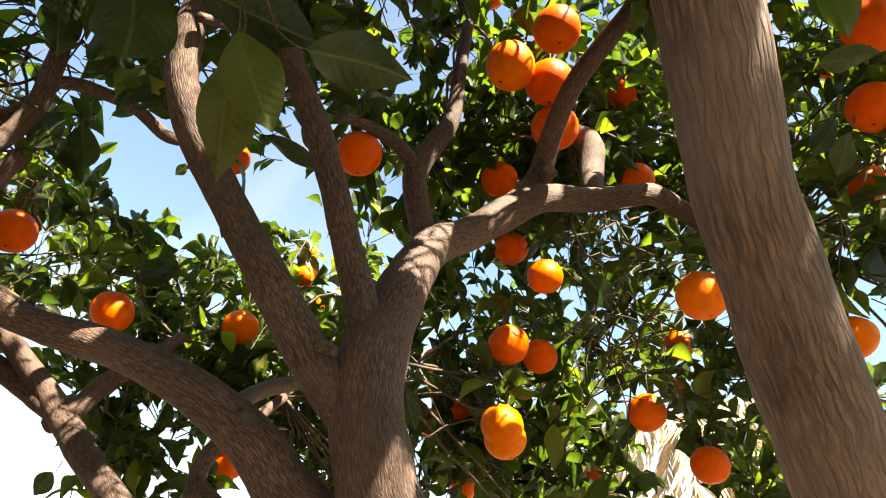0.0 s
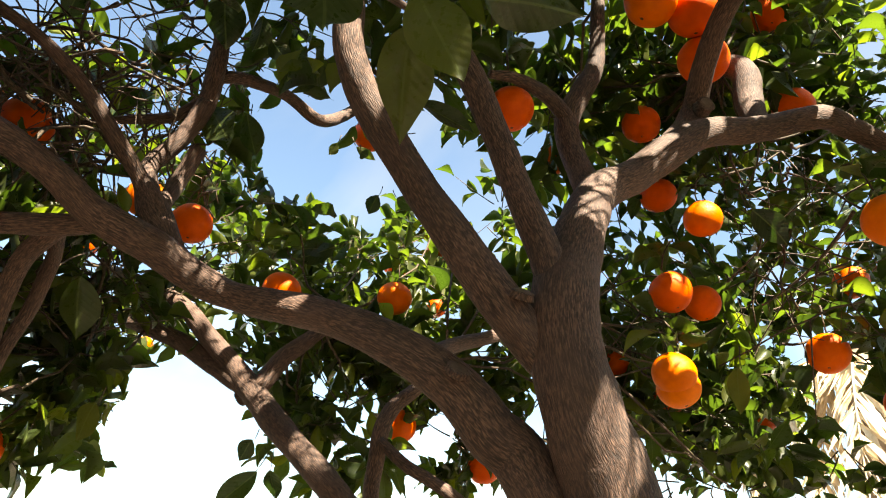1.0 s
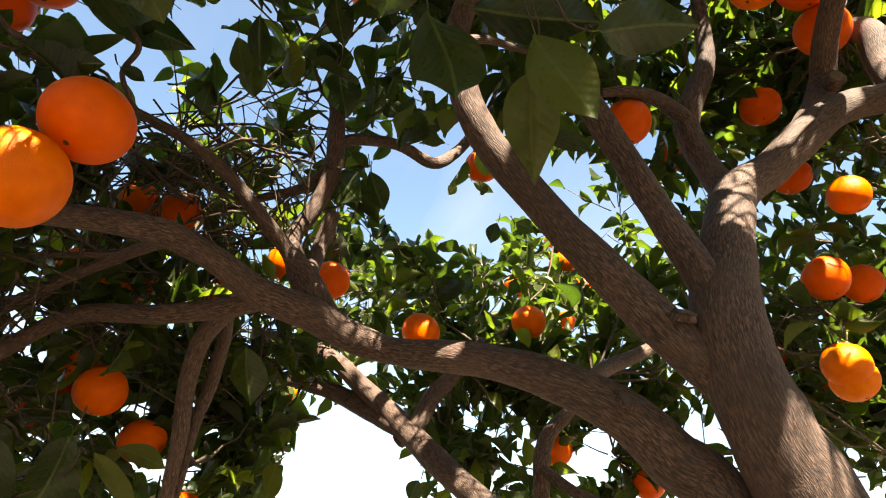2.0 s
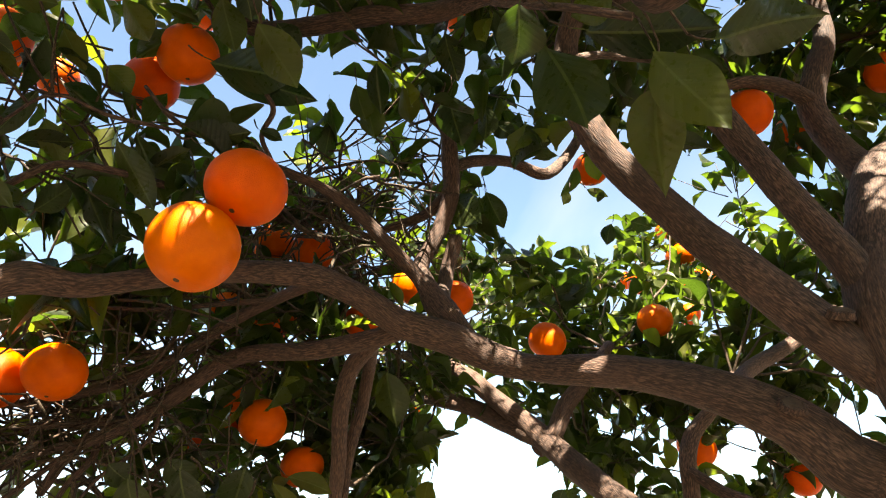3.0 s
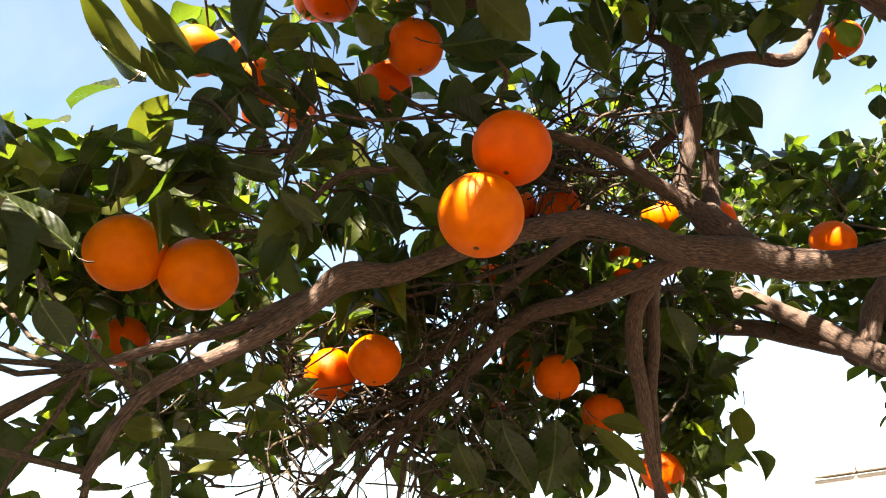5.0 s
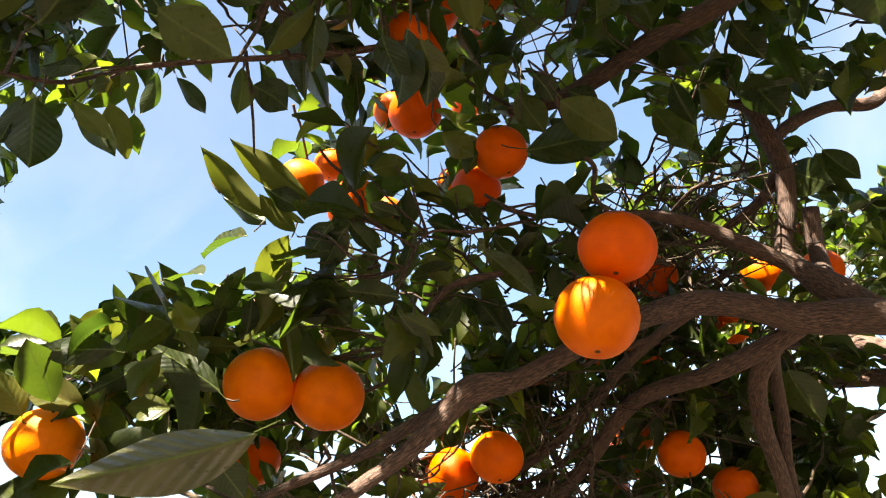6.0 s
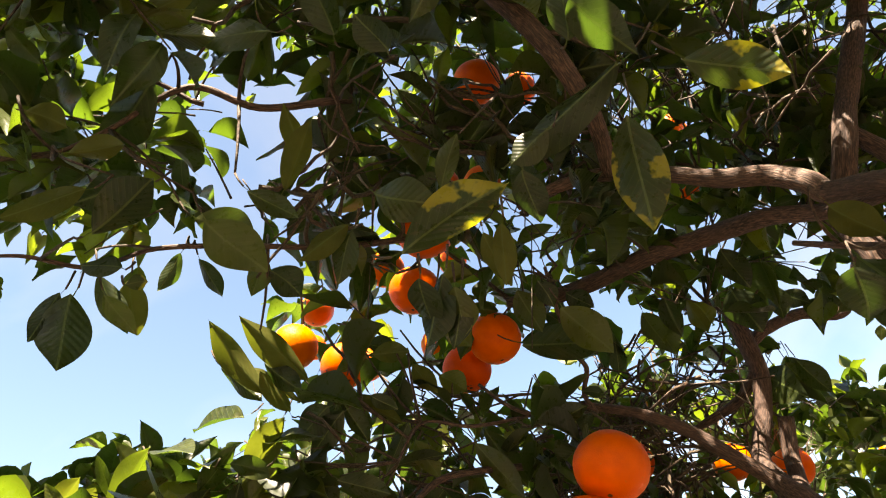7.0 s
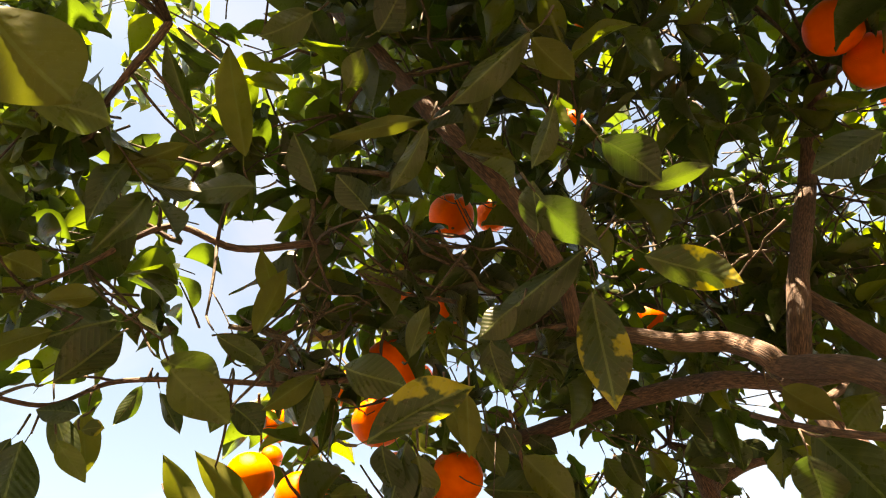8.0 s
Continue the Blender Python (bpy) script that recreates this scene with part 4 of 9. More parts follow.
pocket((-0.21, 0.23, 1.59), (-1.35, 2.44, 3.14), 0.020, 0.22)
pocket((-0.21, 0.22, 1.60), (-1.33, 2.36, 3.29), 0.015, 0.16)
pocket((-0.19, 0.24, 1.58), (-1.10, 2.57, 3.06), 0.014, 0.15)
pocket((-0.26, 0.26, 1.48), (-1.96, 2.84, 2.02), 0.024, 0.26)
pocket((-0.24, 0.26, 1.49), (-1.73, 2.85, 2.14), 0.015, 0.16)
pocket((-0.28, 0.26, 1.47), (-2.15, 2.84, 1.89), 0.015, 0.16)
pocket((-0.15, 0.30, 1.49), (-0.74, 3.23, 2.06), 0.010, 0.10)
pocket((-0.33, 0.15, 1.65), (-2.61, 1.66, 3.77), 0.011, 0.12)
pocket((-0.23, 0.15, 1.60), (-1.31, 2.46, 3.11), 0.018, 0.19)
pocket((-0.22, 0.16, 1.61), (-1.14, 2.55, 3.15), 0.015, 0.16)
pocket((-0.24, 0.14, 1.61), (-1.37, 2.35, 3.20), 0.010, 0.11)
pocket((-0.21, 0.18, 1.60), (-1.05, 2.70, 3.03), 0.011, 0.12)
pocket((-0.28, 0.19, 1.50), (-1.77, 2.82, 2.04), 0.022, 0.23)
pocket((-0.29, 0.18, 1.49), (-1.96, 2.74, 1.93), 0.011, 0.12)
pocket((-0.30, 0.08, 1.64), (-1.99, 1.65, 3.55), 0.010, 0.10)
pocket((-0.27, 0.08, 1.66), (-1.75, 1.69, 3.76), 0.006, 0.07)
pocket((-0.36, 0.04, 1.64), (-2.63, 1.18, 3.52), 0.007, 0.07)
pocket((-0.39, 0.01, 1.64), (-2.93, 0.96, 3.51), 0.010, 0.11)
pocket((-0.40, 0.02, 1.61), (-3.12, 1.02, 3.20), 0.006, 0.07)
pocket((-0.40, 0.01, 1.63), (-3.12, 0.88, 3.41), 0.005, 0.05)
pocket((-0.34, 0.05, 1.63), (-2.50, 1.33, 3.45), 0.007, 0.07)
pocket((-0.46, -0.09, 1.65), (-3.32, 0.03, 3.70), 0.022, 0.23)
pocket((-0.47, -0.09, 1.63), (-3.43, 0.05, 3.51), 0.014, 0.15)
pocket((-0.42, -0.03, 1.63), (-2.94, 0.63, 3.48), 0.006, 0.07)
pocket((-0.32, 0.07, 1.65), (-1.79, 1.76, 3.73), 0.013, 0.14)
pocket((-0.33, 0.07, 1.64), (-1.91, 1.72, 3.61), 0.009, 0.10)
pocket((-0.27, 0.15, 1.61), (-1.33, 2.61, 3.29), 0.020, 0.22)
pocket((-0.26, 0.17, 1.61), (-1.17, 2.80, 3.28), 0.019, 0.20)
pocket((-0.25, 0.19, 1.59), (-1.09, 2.98, 3.14), 0.013, 0.14)
pocket((-0.32, 0.20, 1.48), (-1.77, 3.11, 1.90), 0.029, 0.31)
pocket((-0.32, 0.18, 1.49), (-1.87, 2.87, 2.07), 0.017, 0.18)
pocket((-0.30, 0.22, 1.47), (-1.61, 3.36, 1.79), 0.013, 0.14)
pocket((-0.41, -0.01, 1.61), (-2.82, 0.88, 3.32), 0.009, 0.09)
pocket((-0.42, -0.00, 1.60), (-2.84, 0.97, 3.17), 0.008, 0.09)
pocket((-0.41, 0.01, 1.59), (-2.81, 1.08, 3.05), 0.005, 0.05)
pocket((-0.36, 0.05, 1.61), (-2.25, 1.54, 3.30), 0.005, 0.05)
pocket((-0.45, 0.03, 1.51), (-3.18, 1.27, 2.21), 0.010, 0.11)
pocket((-0.43, 0.05, 1.50), (-2.98, 1.54, 2.15), 0.010, 0.11)
pocket((-0.52, -0.04, 1.48), (-4.01, 0.51, 1.96), 0.010, 0.10)
pocket((-0.41, -0.22, 1.67), (-3.21, -0.29, 3.35), 0.033, 0.35)
pocket((-0.40, -0.19, 1.67), (-3.03, 0.07, 3.31), 0.031, 0.33)
pocket((-0.44, -0.25, 1.66), (-3.48, -0.57, 3.24), 0.020, 0.22)
pocket((-0.40, -0.26, 1.71), (-3.07, -0.68, 3.80), 0.013, 0.14)
pocket((-0.40, -0.17, 1.65), (-3.06, 0.28, 3.12), 0.015, 0.16)
pocket((-0.37, -0.19, 1.69), (-2.77, 0.09, 3.61), 0.010, 0.11)
pocket((-0.36, -0.17, 1.70), (-2.59, 0.26, 3.70), 0.010, 0.11)
pocket((-0.39, -0.15, 1.65), (-2.91, 0.45, 3.18), 0.013, 0.14)
pocket((-0.32, -0.05, 1.66), (-2.19, 1.54, 3.25), 0.011, 0.12)
pocket((-0.31, -0.04, 1.67), (-2.07, 1.64, 3.33), 0.008, 0.09)
pocket((-0.28, -0.01, 1.68), (-1.82, 1.92, 3.42), 0.012, 0.13)
pocket((-0.28, -0.00, 1.67), (-1.81, 2.06, 3.34), 0.009, 0.10)
pocket((-0.25, 0.07, 1.66), (-1.45, 2.87, 3.19), 0.012, 0.13)
pocket((-0.42, -0.18, 1.67), (-3.03, -0.29, 3.59), 0.041, 0.44)
pocket((-0.45, -0.20, 1.64), (-3.35, -0.48, 3.31), 0.031, 0.33)
pocket((-0.42, -0.15, 1.64), (-3.07, 0.07, 3.25), 0.020, 0.22)
pocket((-0.37, -0.25, 1.75), (-3.41, -0.15, 3.50), 0.025, 0.27)
pocket((-0.36, -0.22, 1.74), (-3.22, 0.24, 3.41), 0.020, 0.22)
pocket((-0.35, -0.24, 1.75), (-3.17, 0.02, 3.57), 0.010, 0.11)
pocket((-0.34, -0.20, 1.74), (-2.99, 0.42, 3.46), 0.014, 0.15)
pocket((-0.24, -0.30, 1.86), (-1.93, -0.59, 4.76), 0.011, 0.12)
pocket((-0.25, -0.30, 1.85), (-2.10, -0.62, 4.66), 0.008, 0.08)
pocket((-0.26, -0.21, 1.80), (-2.18, 0.38, 4.04), 0.015, 0.16)
pocket((-0.27, -0.22, 1.79), (-2.32, 0.27, 4.00), 0.008, 0.08)
pocket((-0.26, -0.19, 1.78), (-2.23, 0.59, 3.88), 0.009, 0.09)
pocket((-0.25, -0.18, 1.79), (-2.08, 0.63, 3.96), 0.006, 0.07)
pocket((-0.23, -0.22, 1.82), (-1.90, 0.27, 4.28), 0.007, 0.08)
pocket((-0.27, -0.22, 1.80), (-2.29, 0.22, 4.05), 0.006, 0.07)
pocket((-0.24, -0.06, 1.73), (-1.94, 1.93, 3.31), 0.012, 0.13)
pocket((-0.19, 0.01, 1.72), (-1.43, 2.70, 3.22), 0.012, 0.13)
pocket((-0.33, -0.22, 1.76), (-2.93, 0.23, 3.62), 0.006, 0.07)
pocket((-0.19, 0.28, 1.55), (-0.45, 0.65, 1.69), 0.011, 0.025)
pocket((-0.26, 0.17, 1.54), (-0.52, 0.65, 1.72), 0.010, 0.030)
pocket((-0.28, 0.16, 1.55), (-0.56, 0.61, 1.74), 0.011, 0.031)
pocket((-0.29, 0.14, 1.56), (-0.60, 0.55, 1.75), 0.010, 0.029)
pocket((-0.30, 0.13, 1.57), (-0.62, 0.49, 1.77), 0.009, 0.026)
pocket((-0.32, 0.11, 1.57), (-0.63, 0.43, 1.78), 0.009, 0.023)
pocket((-0.34, 0.10, 1.57), (-0.66, 0.36, 1.77), 0.008, 0.022)
pocket((-0.36, 0.08, 1.57), (-0.67, 0.30, 1.74), 0.008, 0.020)
pocket((-0.19, 0.14, 1.66), (-0.30, 0.47, 1.97), 0.006, 0.014)
pocket((-0.19, 0.15, 1.66), (-0.28, 0.49, 1.98), 0.005, 0.013)
pocket((-0.18, 0.16, 1.66), (-0.27, 0.53, 2.00), 0.005, 0.013)
pocket((-0.17, 0.16, 1.66), (-0.24, 0.58, 2.02), 0.004, 0.012)
pocket((-0.06, 0.26, 1.60), (-0.13, 0.62, 1.80), 0.010, 0.026)
pocket((-0.06, 0.25, 1.62), (-0.16, 0.63, 1.87), 0.010, 0.026)
pocket((-0.07, 0.23, 1.64), (-0.19, 0.61, 1.94), 0.010, 0.026)
pocket((-0.08, 0.22, 1.66), (-0.21, 0.58, 1.98), 0.009, 0.024)
pocket((-0.09, 0.21, 1.67), (-0.23, 0.56, 2.03), 0.008, 0.022)
pocket((-0.02, 0.26, 1.60), (-0.05, 0.76, 1.88), 0.011, 0.034)
pocket((-0.02, 0.25, 1.61), (-0.08, 0.79, 1.95), 0.009, 0.029)
pocket((-0.03, 0.24, 1.63), (-0.09, 0.80, 2.03), 0.009, 0.029)
pocket((-0.02, 0.24, 1.64), (-0.07, 0.81, 2.10), 0.008, 0.029)
pocket((-0.01, 0.23, 1.65), (-0.05, 0.83, 2.17), 0.007, 0.026)
pocket((-0.01, 0.22, 1.67), (-0.04, 0.82, 2.28), 0.006, 0.024)
pocket((-0.01, 0.21, 1.69), (-0.04, 0.82, 2.39), 0.006, 0.022)
pocket((-0.03, 0.24, 1.63), (-0.09, 0.80, 2.04), 0.007, 0.023)
pocket((-0.04, 0.24, 1.64), (-0.12, 0.76, 2.05), 0.007, 0.022)
pocket((-0.05, 0.23, 1.64), (-0.16, 0.70, 2.04), 0.006, 0.019)
pocket((-0.06, 0.23, 1.65), (-0.19, 0.67, 2.03), 0.005, 0.015)
pocket((0.01, 0.25, 1.61), (0.03, 0.80, 1.97), 0.009, 0.030)
pocket((0.03, 0.24, 1.63), (0.10, 0.90, 2.11), 0.009, 0.032)
pocket((0.03, 0.23, 1.65), (0.12, 0.86, 2.18), 0.008, 0.030)
pocket((0.04, 0.22, 1.67), (0.14, 0.79, 2.21), 0.008, 0.028)
pocket((0.05, 0.22, 1.68), (0.17, 0.74, 2.25), 0.008, 0.028)
pocket((0.06, 0.21, 1.70), (0.21, 0.68, 2.29), 0.008, 0.027)
pocket((0.05, 0.25, 1.62), (0.19, 0.89, 2.07), 0.008, 0.029)
pocket((0.05, 0.24, 1.64), (0.20, 0.94, 2.17), 0.009, 0.035)
pocket((0.05, 0.24, 1.64), (0.20, 0.96, 2.24), 0.009, 0.037)
pocket((0.05, 0.23, 1.65), (0.19, 0.98, 2.28), 0.008, 0.035)
pocket((0.04, 0.23, 1.65), (0.16, 1.01, 2.31), 0.006, 0.026)
pocket((-0.19, 0.30, 1.46), (-0.50, 1.07, 1.57), 0.009, 0.035)
pocket((-0.21, 0.29, 1.48), (-0.62, 1.11, 1.66), 0.009, 0.037)
pocket((-0.22, 0.28, 1.50), (-0.70, 1.12, 1.73), 0.009, 0.036)
pocket((-0.24, 0.26, 1.51), (-0.77, 1.09, 1.80), 0.008, 0.033)
pocket((-0.25, 0.26, 1.52), (-0.83, 1.07, 1.86), 0.007, 0.031)
pocket((-0.27, 0.25, 1.53), (-0.94, 1.08, 1.91), 0.006, 0.028)
pocket((-0.28, 0.24, 1.54), (-1.05, 1.09, 1.95), 0.005, 0.024)
pocket((-0.22, 0.28, 1.49), (-0.68, 1.12, 1.71), 0.008, 0.034)
pocket((-0.24, 0.27, 1.50), (-0.76, 1.12, 1.76), 0.008, 0.033)
pocket((-0.25, 0.26, 1.51), (-0.84, 1.10, 1.80), 0.007, 0.032)
pocket((-0.27, 0.25, 1.52), (-0.96, 1.09, 1.83), 0.006, 0.028)
pocket((-0.29, 0.25, 1.52), (-1.06, 1.09, 1.86), 0.005, 0.022)
pocket((-0.22, 0.28, 1.49), (-0.70, 1.13, 1.70), 0.007, 0.030)
pocket((-0.22, 0.28, 1.50), (-0.66, 1.13, 1.72), 0.008, 0.031)
pocket((-0.21, 0.27, 1.51), (-0.64, 1.16, 1.78), 0.007, 0.032)
pocket((-0.19, 0.27, 1.52), (-0.61, 1.19, 1.84), 0.007, 0.031)
pocket((-0.18, 0.27, 1.53), (-0.58, 1.27, 1.93), 0.006, 0.027)
pocket((-0.16, 0.30, 1.47), (-0.42, 1.12, 1.61), 0.007, 0.027)
pocket((-0.16, 0.30, 1.49), (-0.41, 1.15, 1.68), 0.007, 0.028)
pocket((-0.15, 0.29, 1.50), (-0.38, 1.18, 1.74), 0.006, 0.027)
pocket((-0.13, 0.29, 1.51), (-0.34, 1.27, 1.82), 0.005, 0.024)
pocket((-0.16, 0.30, 1.48), (-0.42, 1.12, 1.63), 0.006, 0.022)
pocket((-0.15, 0.31, 1.47), (-0.36, 1.11, 1.59), 0.006, 0.023)
pocket((-0.13, 0.32, 1.46), (-0.29, 1.10, 1.55), 0.006, 0.023)
pocket((-0.15, 0.29, 1.51), (-0.25, 0.70, 1.63), 0.007, 0.018)
pocket((-0.13, 0.29, 1.52), (-0.25, 0.83, 1.70), 0.007, 0.021)
pocket((-0.11, 0.29, 1.52), (-0.20, 0.98, 1.77), 0.006, 0.022)
pocket((-0.09, 0.29, 1.53), (-0.15, 1.12, 1.86), 0.005, 0.021)
pocket((-0.27, 0.16, 1.55), (-0.56, 0.63, 1.75), 0.008, 0.025)
pocket((-0.28, 0.15, 1.56), (-0.60, 0.64, 1.81), 0.010, 0.031)
pocket((-0.28, 0.14, 1.57), (-0.62, 0.62, 1.85), 0.007, 0.022)
pocket((-0.29, 0.13, 1.59), (-0.64, 0.57, 1.88), 0.007, 0.021)
pocket((-0.29, 0.11, 1.60), (-0.66, 0.53, 1.92), 0.006, 0.020)
pocket((-0.30, 0.10, 1.61), (-0.68, 0.48, 1.95), 0.006, 0.019)
pocket((-0.31, 0.09, 1.61), (-0.71, 0.44, 1.96), 0.005, 0.017)
pocket((-0.33, 0.07, 1.62), (-0.75, 0.40, 1.98), 0.005, 0.015)
pocket((-0.28, 0.15, 1.56), (-0.60, 0.64, 1.80), 0.009, 0.028)
pocket((-0.28, 0.14, 1.58), (-0.65, 0.66, 1.89), 0.007, 0.025)
pocket((-0.27, 0.14, 1.59), (-0.63, 0.68, 1.95), 0.007, 0.025)
pocket((-0.26, 0.13, 1.61), (-0.60, 0.68, 2.01), 0.007, 0.026)
pocket((-0.25, 0.13, 1.62), (-0.60, 0.67, 2.07), 0.007, 0.026)
pocket((-0.25, 0.12, 1.63), (-0.60, 0.66, 2.13), 0.006, 0.024)
pocket((-0.26, 0.11, 1.64), (-0.62, 0.65, 2.15), 0.005, 0.018)
pocket((-0.26, 0.13, 1.62), (-0.60, 0.68, 2.06), 0.006, 0.022)
pocket((-0.25, 0.13, 1.62), (-0.59, 0.73, 2.10), 0.006, 0.022)
pocket((-0.23, 0.14, 1.62), (-0.56, 0.82, 2.14), 0.006, 0.024)
pocket((-0.22, 0.15, 1.62), (-0.54, 0.90, 2.15), 0.006, 0.026)
pocket((-0.22, 0.16, 1.62), (-0.53, 0.96, 2.20), 0.006, 0.026)
pocket((-0.21, 0.16, 1.63), (-0.51, 1.01, 2.27), 0.006, 0.026)
pocket((-0.20, 0.16, 1.64), (-0.47, 1.02, 2.34), 0.005, 0.024)
pocket((-0.26, 0.13, 1.61), (-0.61, 0.68, 2.02), 0.006, 0.020)
pocket((-0.27, 0.13, 1.60), (-0.66, 0.68, 1.99), 0.006, 0.021)
pocket((-0.29, 0.12, 1.59), (-0.72, 0.67, 1.98), 0.005, 0.019)
pocket((-0.30, 0.11, 1.59), (-0.79, 0.66, 1.98), 0.004, 0.017)
pocket((-0.27, 0.15, 1.56), (-0.60, 0.65, 1.81), 0.007, 0.022)
pocket((-0.27, 0.15, 1.58), (-0.62, 0.69, 1.88), 0.007, 0.023)
pocket((-0.26, 0.14, 1.59), (-0.60, 0.69, 1.94), 0.007, 0.023)
pocket((-0.29, 0.14, 1.55), (-0.60, 0.56, 1.75), 0.007, 0.021)
pocket((-0.30, 0.14, 1.55), (-0.64, 0.55, 1.74), 0.008, 0.022)
pocket((-0.33, 0.12, 1.54), (-0.72, 0.52, 1.73), 0.007, 0.022)
pocket((-0.35, 0.11, 1.54), (-0.83, 0.51, 1.75), 0.007, 0.022)
pocket((-0.36, 0.10, 1.54), (-0.89, 0.50, 1.73), 0.007, 0.022)
pocket((-0.38, 0.09, 1.52), (-0.95, 0.48, 1.69), 0.007, 0.021)
pocket((-0.40, 0.09, 1.51), (-0.98, 0.43, 1.65), 0.006, 0.020)
pocket((-0.42, 0.08, 1.50), (-1.02, 0.40, 1.62), 0.006, 0.018)
pocket((-0.31, 0.11, 1.57), (-0.64, 0.44, 1.78), 0.006, 0.017)
pocket((-0.33, 0.10, 1.56), (-0.74, 0.47, 1.79), 0.006, 0.018)
pocket((-0.35, 0.10, 1.55), (-0.84, 0.47, 1.78), 0.006, 0.019)
pocket((-0.37, 0.09, 1.54), (-0.91, 0.47, 1.75), 0.006, 0.018)
pocket((-0.39, 0.08, 1.53), (-0.98, 0.44, 1.72), 0.006, 0.018)
pocket((-0.41, 0.07, 1.53), (-1.02, 0.39, 1.69), 0.005, 0.017)
pocket((-0.44, 0.05, 1.52), (-1.08, 0.33, 1.67), 0.005, 0.015)
pocket((-0.40, 0.09, 1.51), (-0.97, 0.44, 1.66), 0.006, 0.018)
pocket((-0.43, 0.07, 1.51), (-1.06, 0.39, 1.66), 0.005, 0.017)
pocket((-0.45, 0.05, 1.51), (-1.14, 0.34, 1.64), 0.005, 0.016)
pocket((-0.30, 0.14, 1.55), (-0.64, 0.55, 1.74), 0.007, 0.021)
pocket((-0.31, 0.14, 1.54), (-0.71, 0.59, 1.72), 0.007, 0.022)
pocket((-0.32, 0.14, 1.52), (-0.76, 0.63, 1.68), 0.007, 0.022)
pocket((-0.33, 0.15, 1.50), (-0.79, 0.66, 1.62), 0.007, 0.022)
pocket((-0.30, 0.14, 1.55), (-0.65, 0.57, 1.74), 0.006, 0.018)
pocket((-0.31, 0.14, 1.54), (-0.72, 0.63, 1.74), 0.006, 0.020)
pocket((-0.32, 0.15, 1.52), (-0.76, 0.67, 1.69), 0.006, 0.020)
pocket((-0.33, 0.15, 1.50), (-0.79, 0.68, 1.63), 0.006, 0.020)
pocket((-0.38, 0.04, 1.59), (-0.72, 0.28, 1.85), 0.005, 0.014)
pocket((-0.39, 0.02, 1.60), (-0.73, 0.21, 1.84), 0.005, 0.013)
pocket((-0.40, 0.01, 1.60), (-0.75, 0.17, 1.83), 0.005, 0.012)
pocket((-0.42, 0.00, 1.59), (-0.78, 0.15, 1.81), 0.005, 0.012)
pocket((-0.43, -0.01, 1.57), (-0.83, 0.13, 1.78), 0.004, 0.011)
pocket((-0.35, 0.07, 1.61), (-0.67, 0.37, 1.92), 0.004, 0.013)
pocket((-0.35, 0.06, 1.62), (-0.64, 0.33, 1.92), 0.004, 0.012)
pocket((-0.34, 0.06, 1.63), (-0.62, 0.33, 1.95), 0.005, 0.012)
pocket((-0.34, 0.05, 1.64), (-0.62, 0.30, 1.97), 0.004, 0.012)
pocket((-0.33, 0.05, 1.66), (-0.59, 0.27, 2.01), 0.004, 0.011)
pocket((-0.35, 0.06, 1.61), (-0.68, 0.35, 1.93), 0.004, 0.013)
pocket((-0.36, 0.05, 1.62), (-0.67, 0.27, 1.90), 0.004, 0.012)
pocket((-0.37, 0.03, 1.62), (-0.68, 0.24, 1.91), 0.004, 0.011)
pocket((-0.37, 0.02, 1.63), (-0.71, 0.22, 1.95), 0.004, 0.011)
pocket((-0.35, 0.06, 1.61), (-0.67, 0.33, 1.92), 0.004, 0.012)
pocket((-0.37, 0.03, 1.62), (-0.68, 0.23, 1.89), 0.004, 0.011)
pocket((-0.38, 0.02, 1.62), (-0.69, 0.18, 1.88), 0.004, 0.010)
pocket((-0.40, -0.00, 1.62), (-0.73, 0.14, 1.89), 0.004, 0.010)
fruit_pocket((-0.34, 0.07, 1.58), (-0.58, 0.23, 1.72), 0.020, 0.040)
fruit_pocket((-0.34, 0.06, 1.58), (-0.58, 0.23, 1.72), 0.019, 0.040)
fruit_pocket((-0.36, 0.05, 1.57), (-0.58, 0.23, 1.72), 0.017, 0.038)
fruit_pocket((-0.34, 0.01, 1.58), (-0.58, 0.22, 1.72), 0.018, 0.040)
fruit_pocket((-0.33, -0.02, 1.60), (-0.58, 0.22, 1.72), 0.017, 0.039)
fruit_pocket((-0.32, 0.08, 1.60), (-0.55, 0.25, 1.78), 0.018, 0.038)
fruit_pocket((-0.32, 0.07, 1.60), (-0.55, 0.25, 1.78), 0.017, 0.038)
fruit_pocket((-0.34, 0.06, 1.59), (-0.56, 0.25, 1.78), 0.016, 0.037)
fruit_pocket((-0.31, -0.02, 1.62), (-0.56, 0.25, 1.78), 0.016, 0.038)
fruit_pocket((-0.29, -0.04, 1.64), (-0.55, 0.24, 1.79), 0.016, 0.038)
fruit_pocket((-0.46, -0.07, 1.57), (-0.87, -0.02, 1.76), 0.018, 0.042)
fruit_pocket((-0.42, -0.12, 1.58), (-0.87, -0.02, 1.76), 0.016, 0.044)
fruit_pocket((-0.40, -0.14, 1.59), (-0.87, -0.02, 1.76), 0.016, 0.044)
fruit_pocket((-0.44, -0.04, 1.56), (-0.86, 0.05, 1.74), 0.018, 0.044)
fruit_pocket((-0.41, -0.09, 1.57), (-0.86, 0.05, 1.74), 0.015, 0.042)
fruit_pocket((-0.39, -0.12, 1.59), (-0.86, 0.05, 1.74), 0.015, 0.041)
fruit_pocket((-0.41, 0.06, 1.53), (-0.94, 0.32, 1.69), 0.014, 0.040)
fruit_pocket((-0.40, 0.05, 1.53), (-0.95, 0.32, 1.69), 0.013, 0.039)
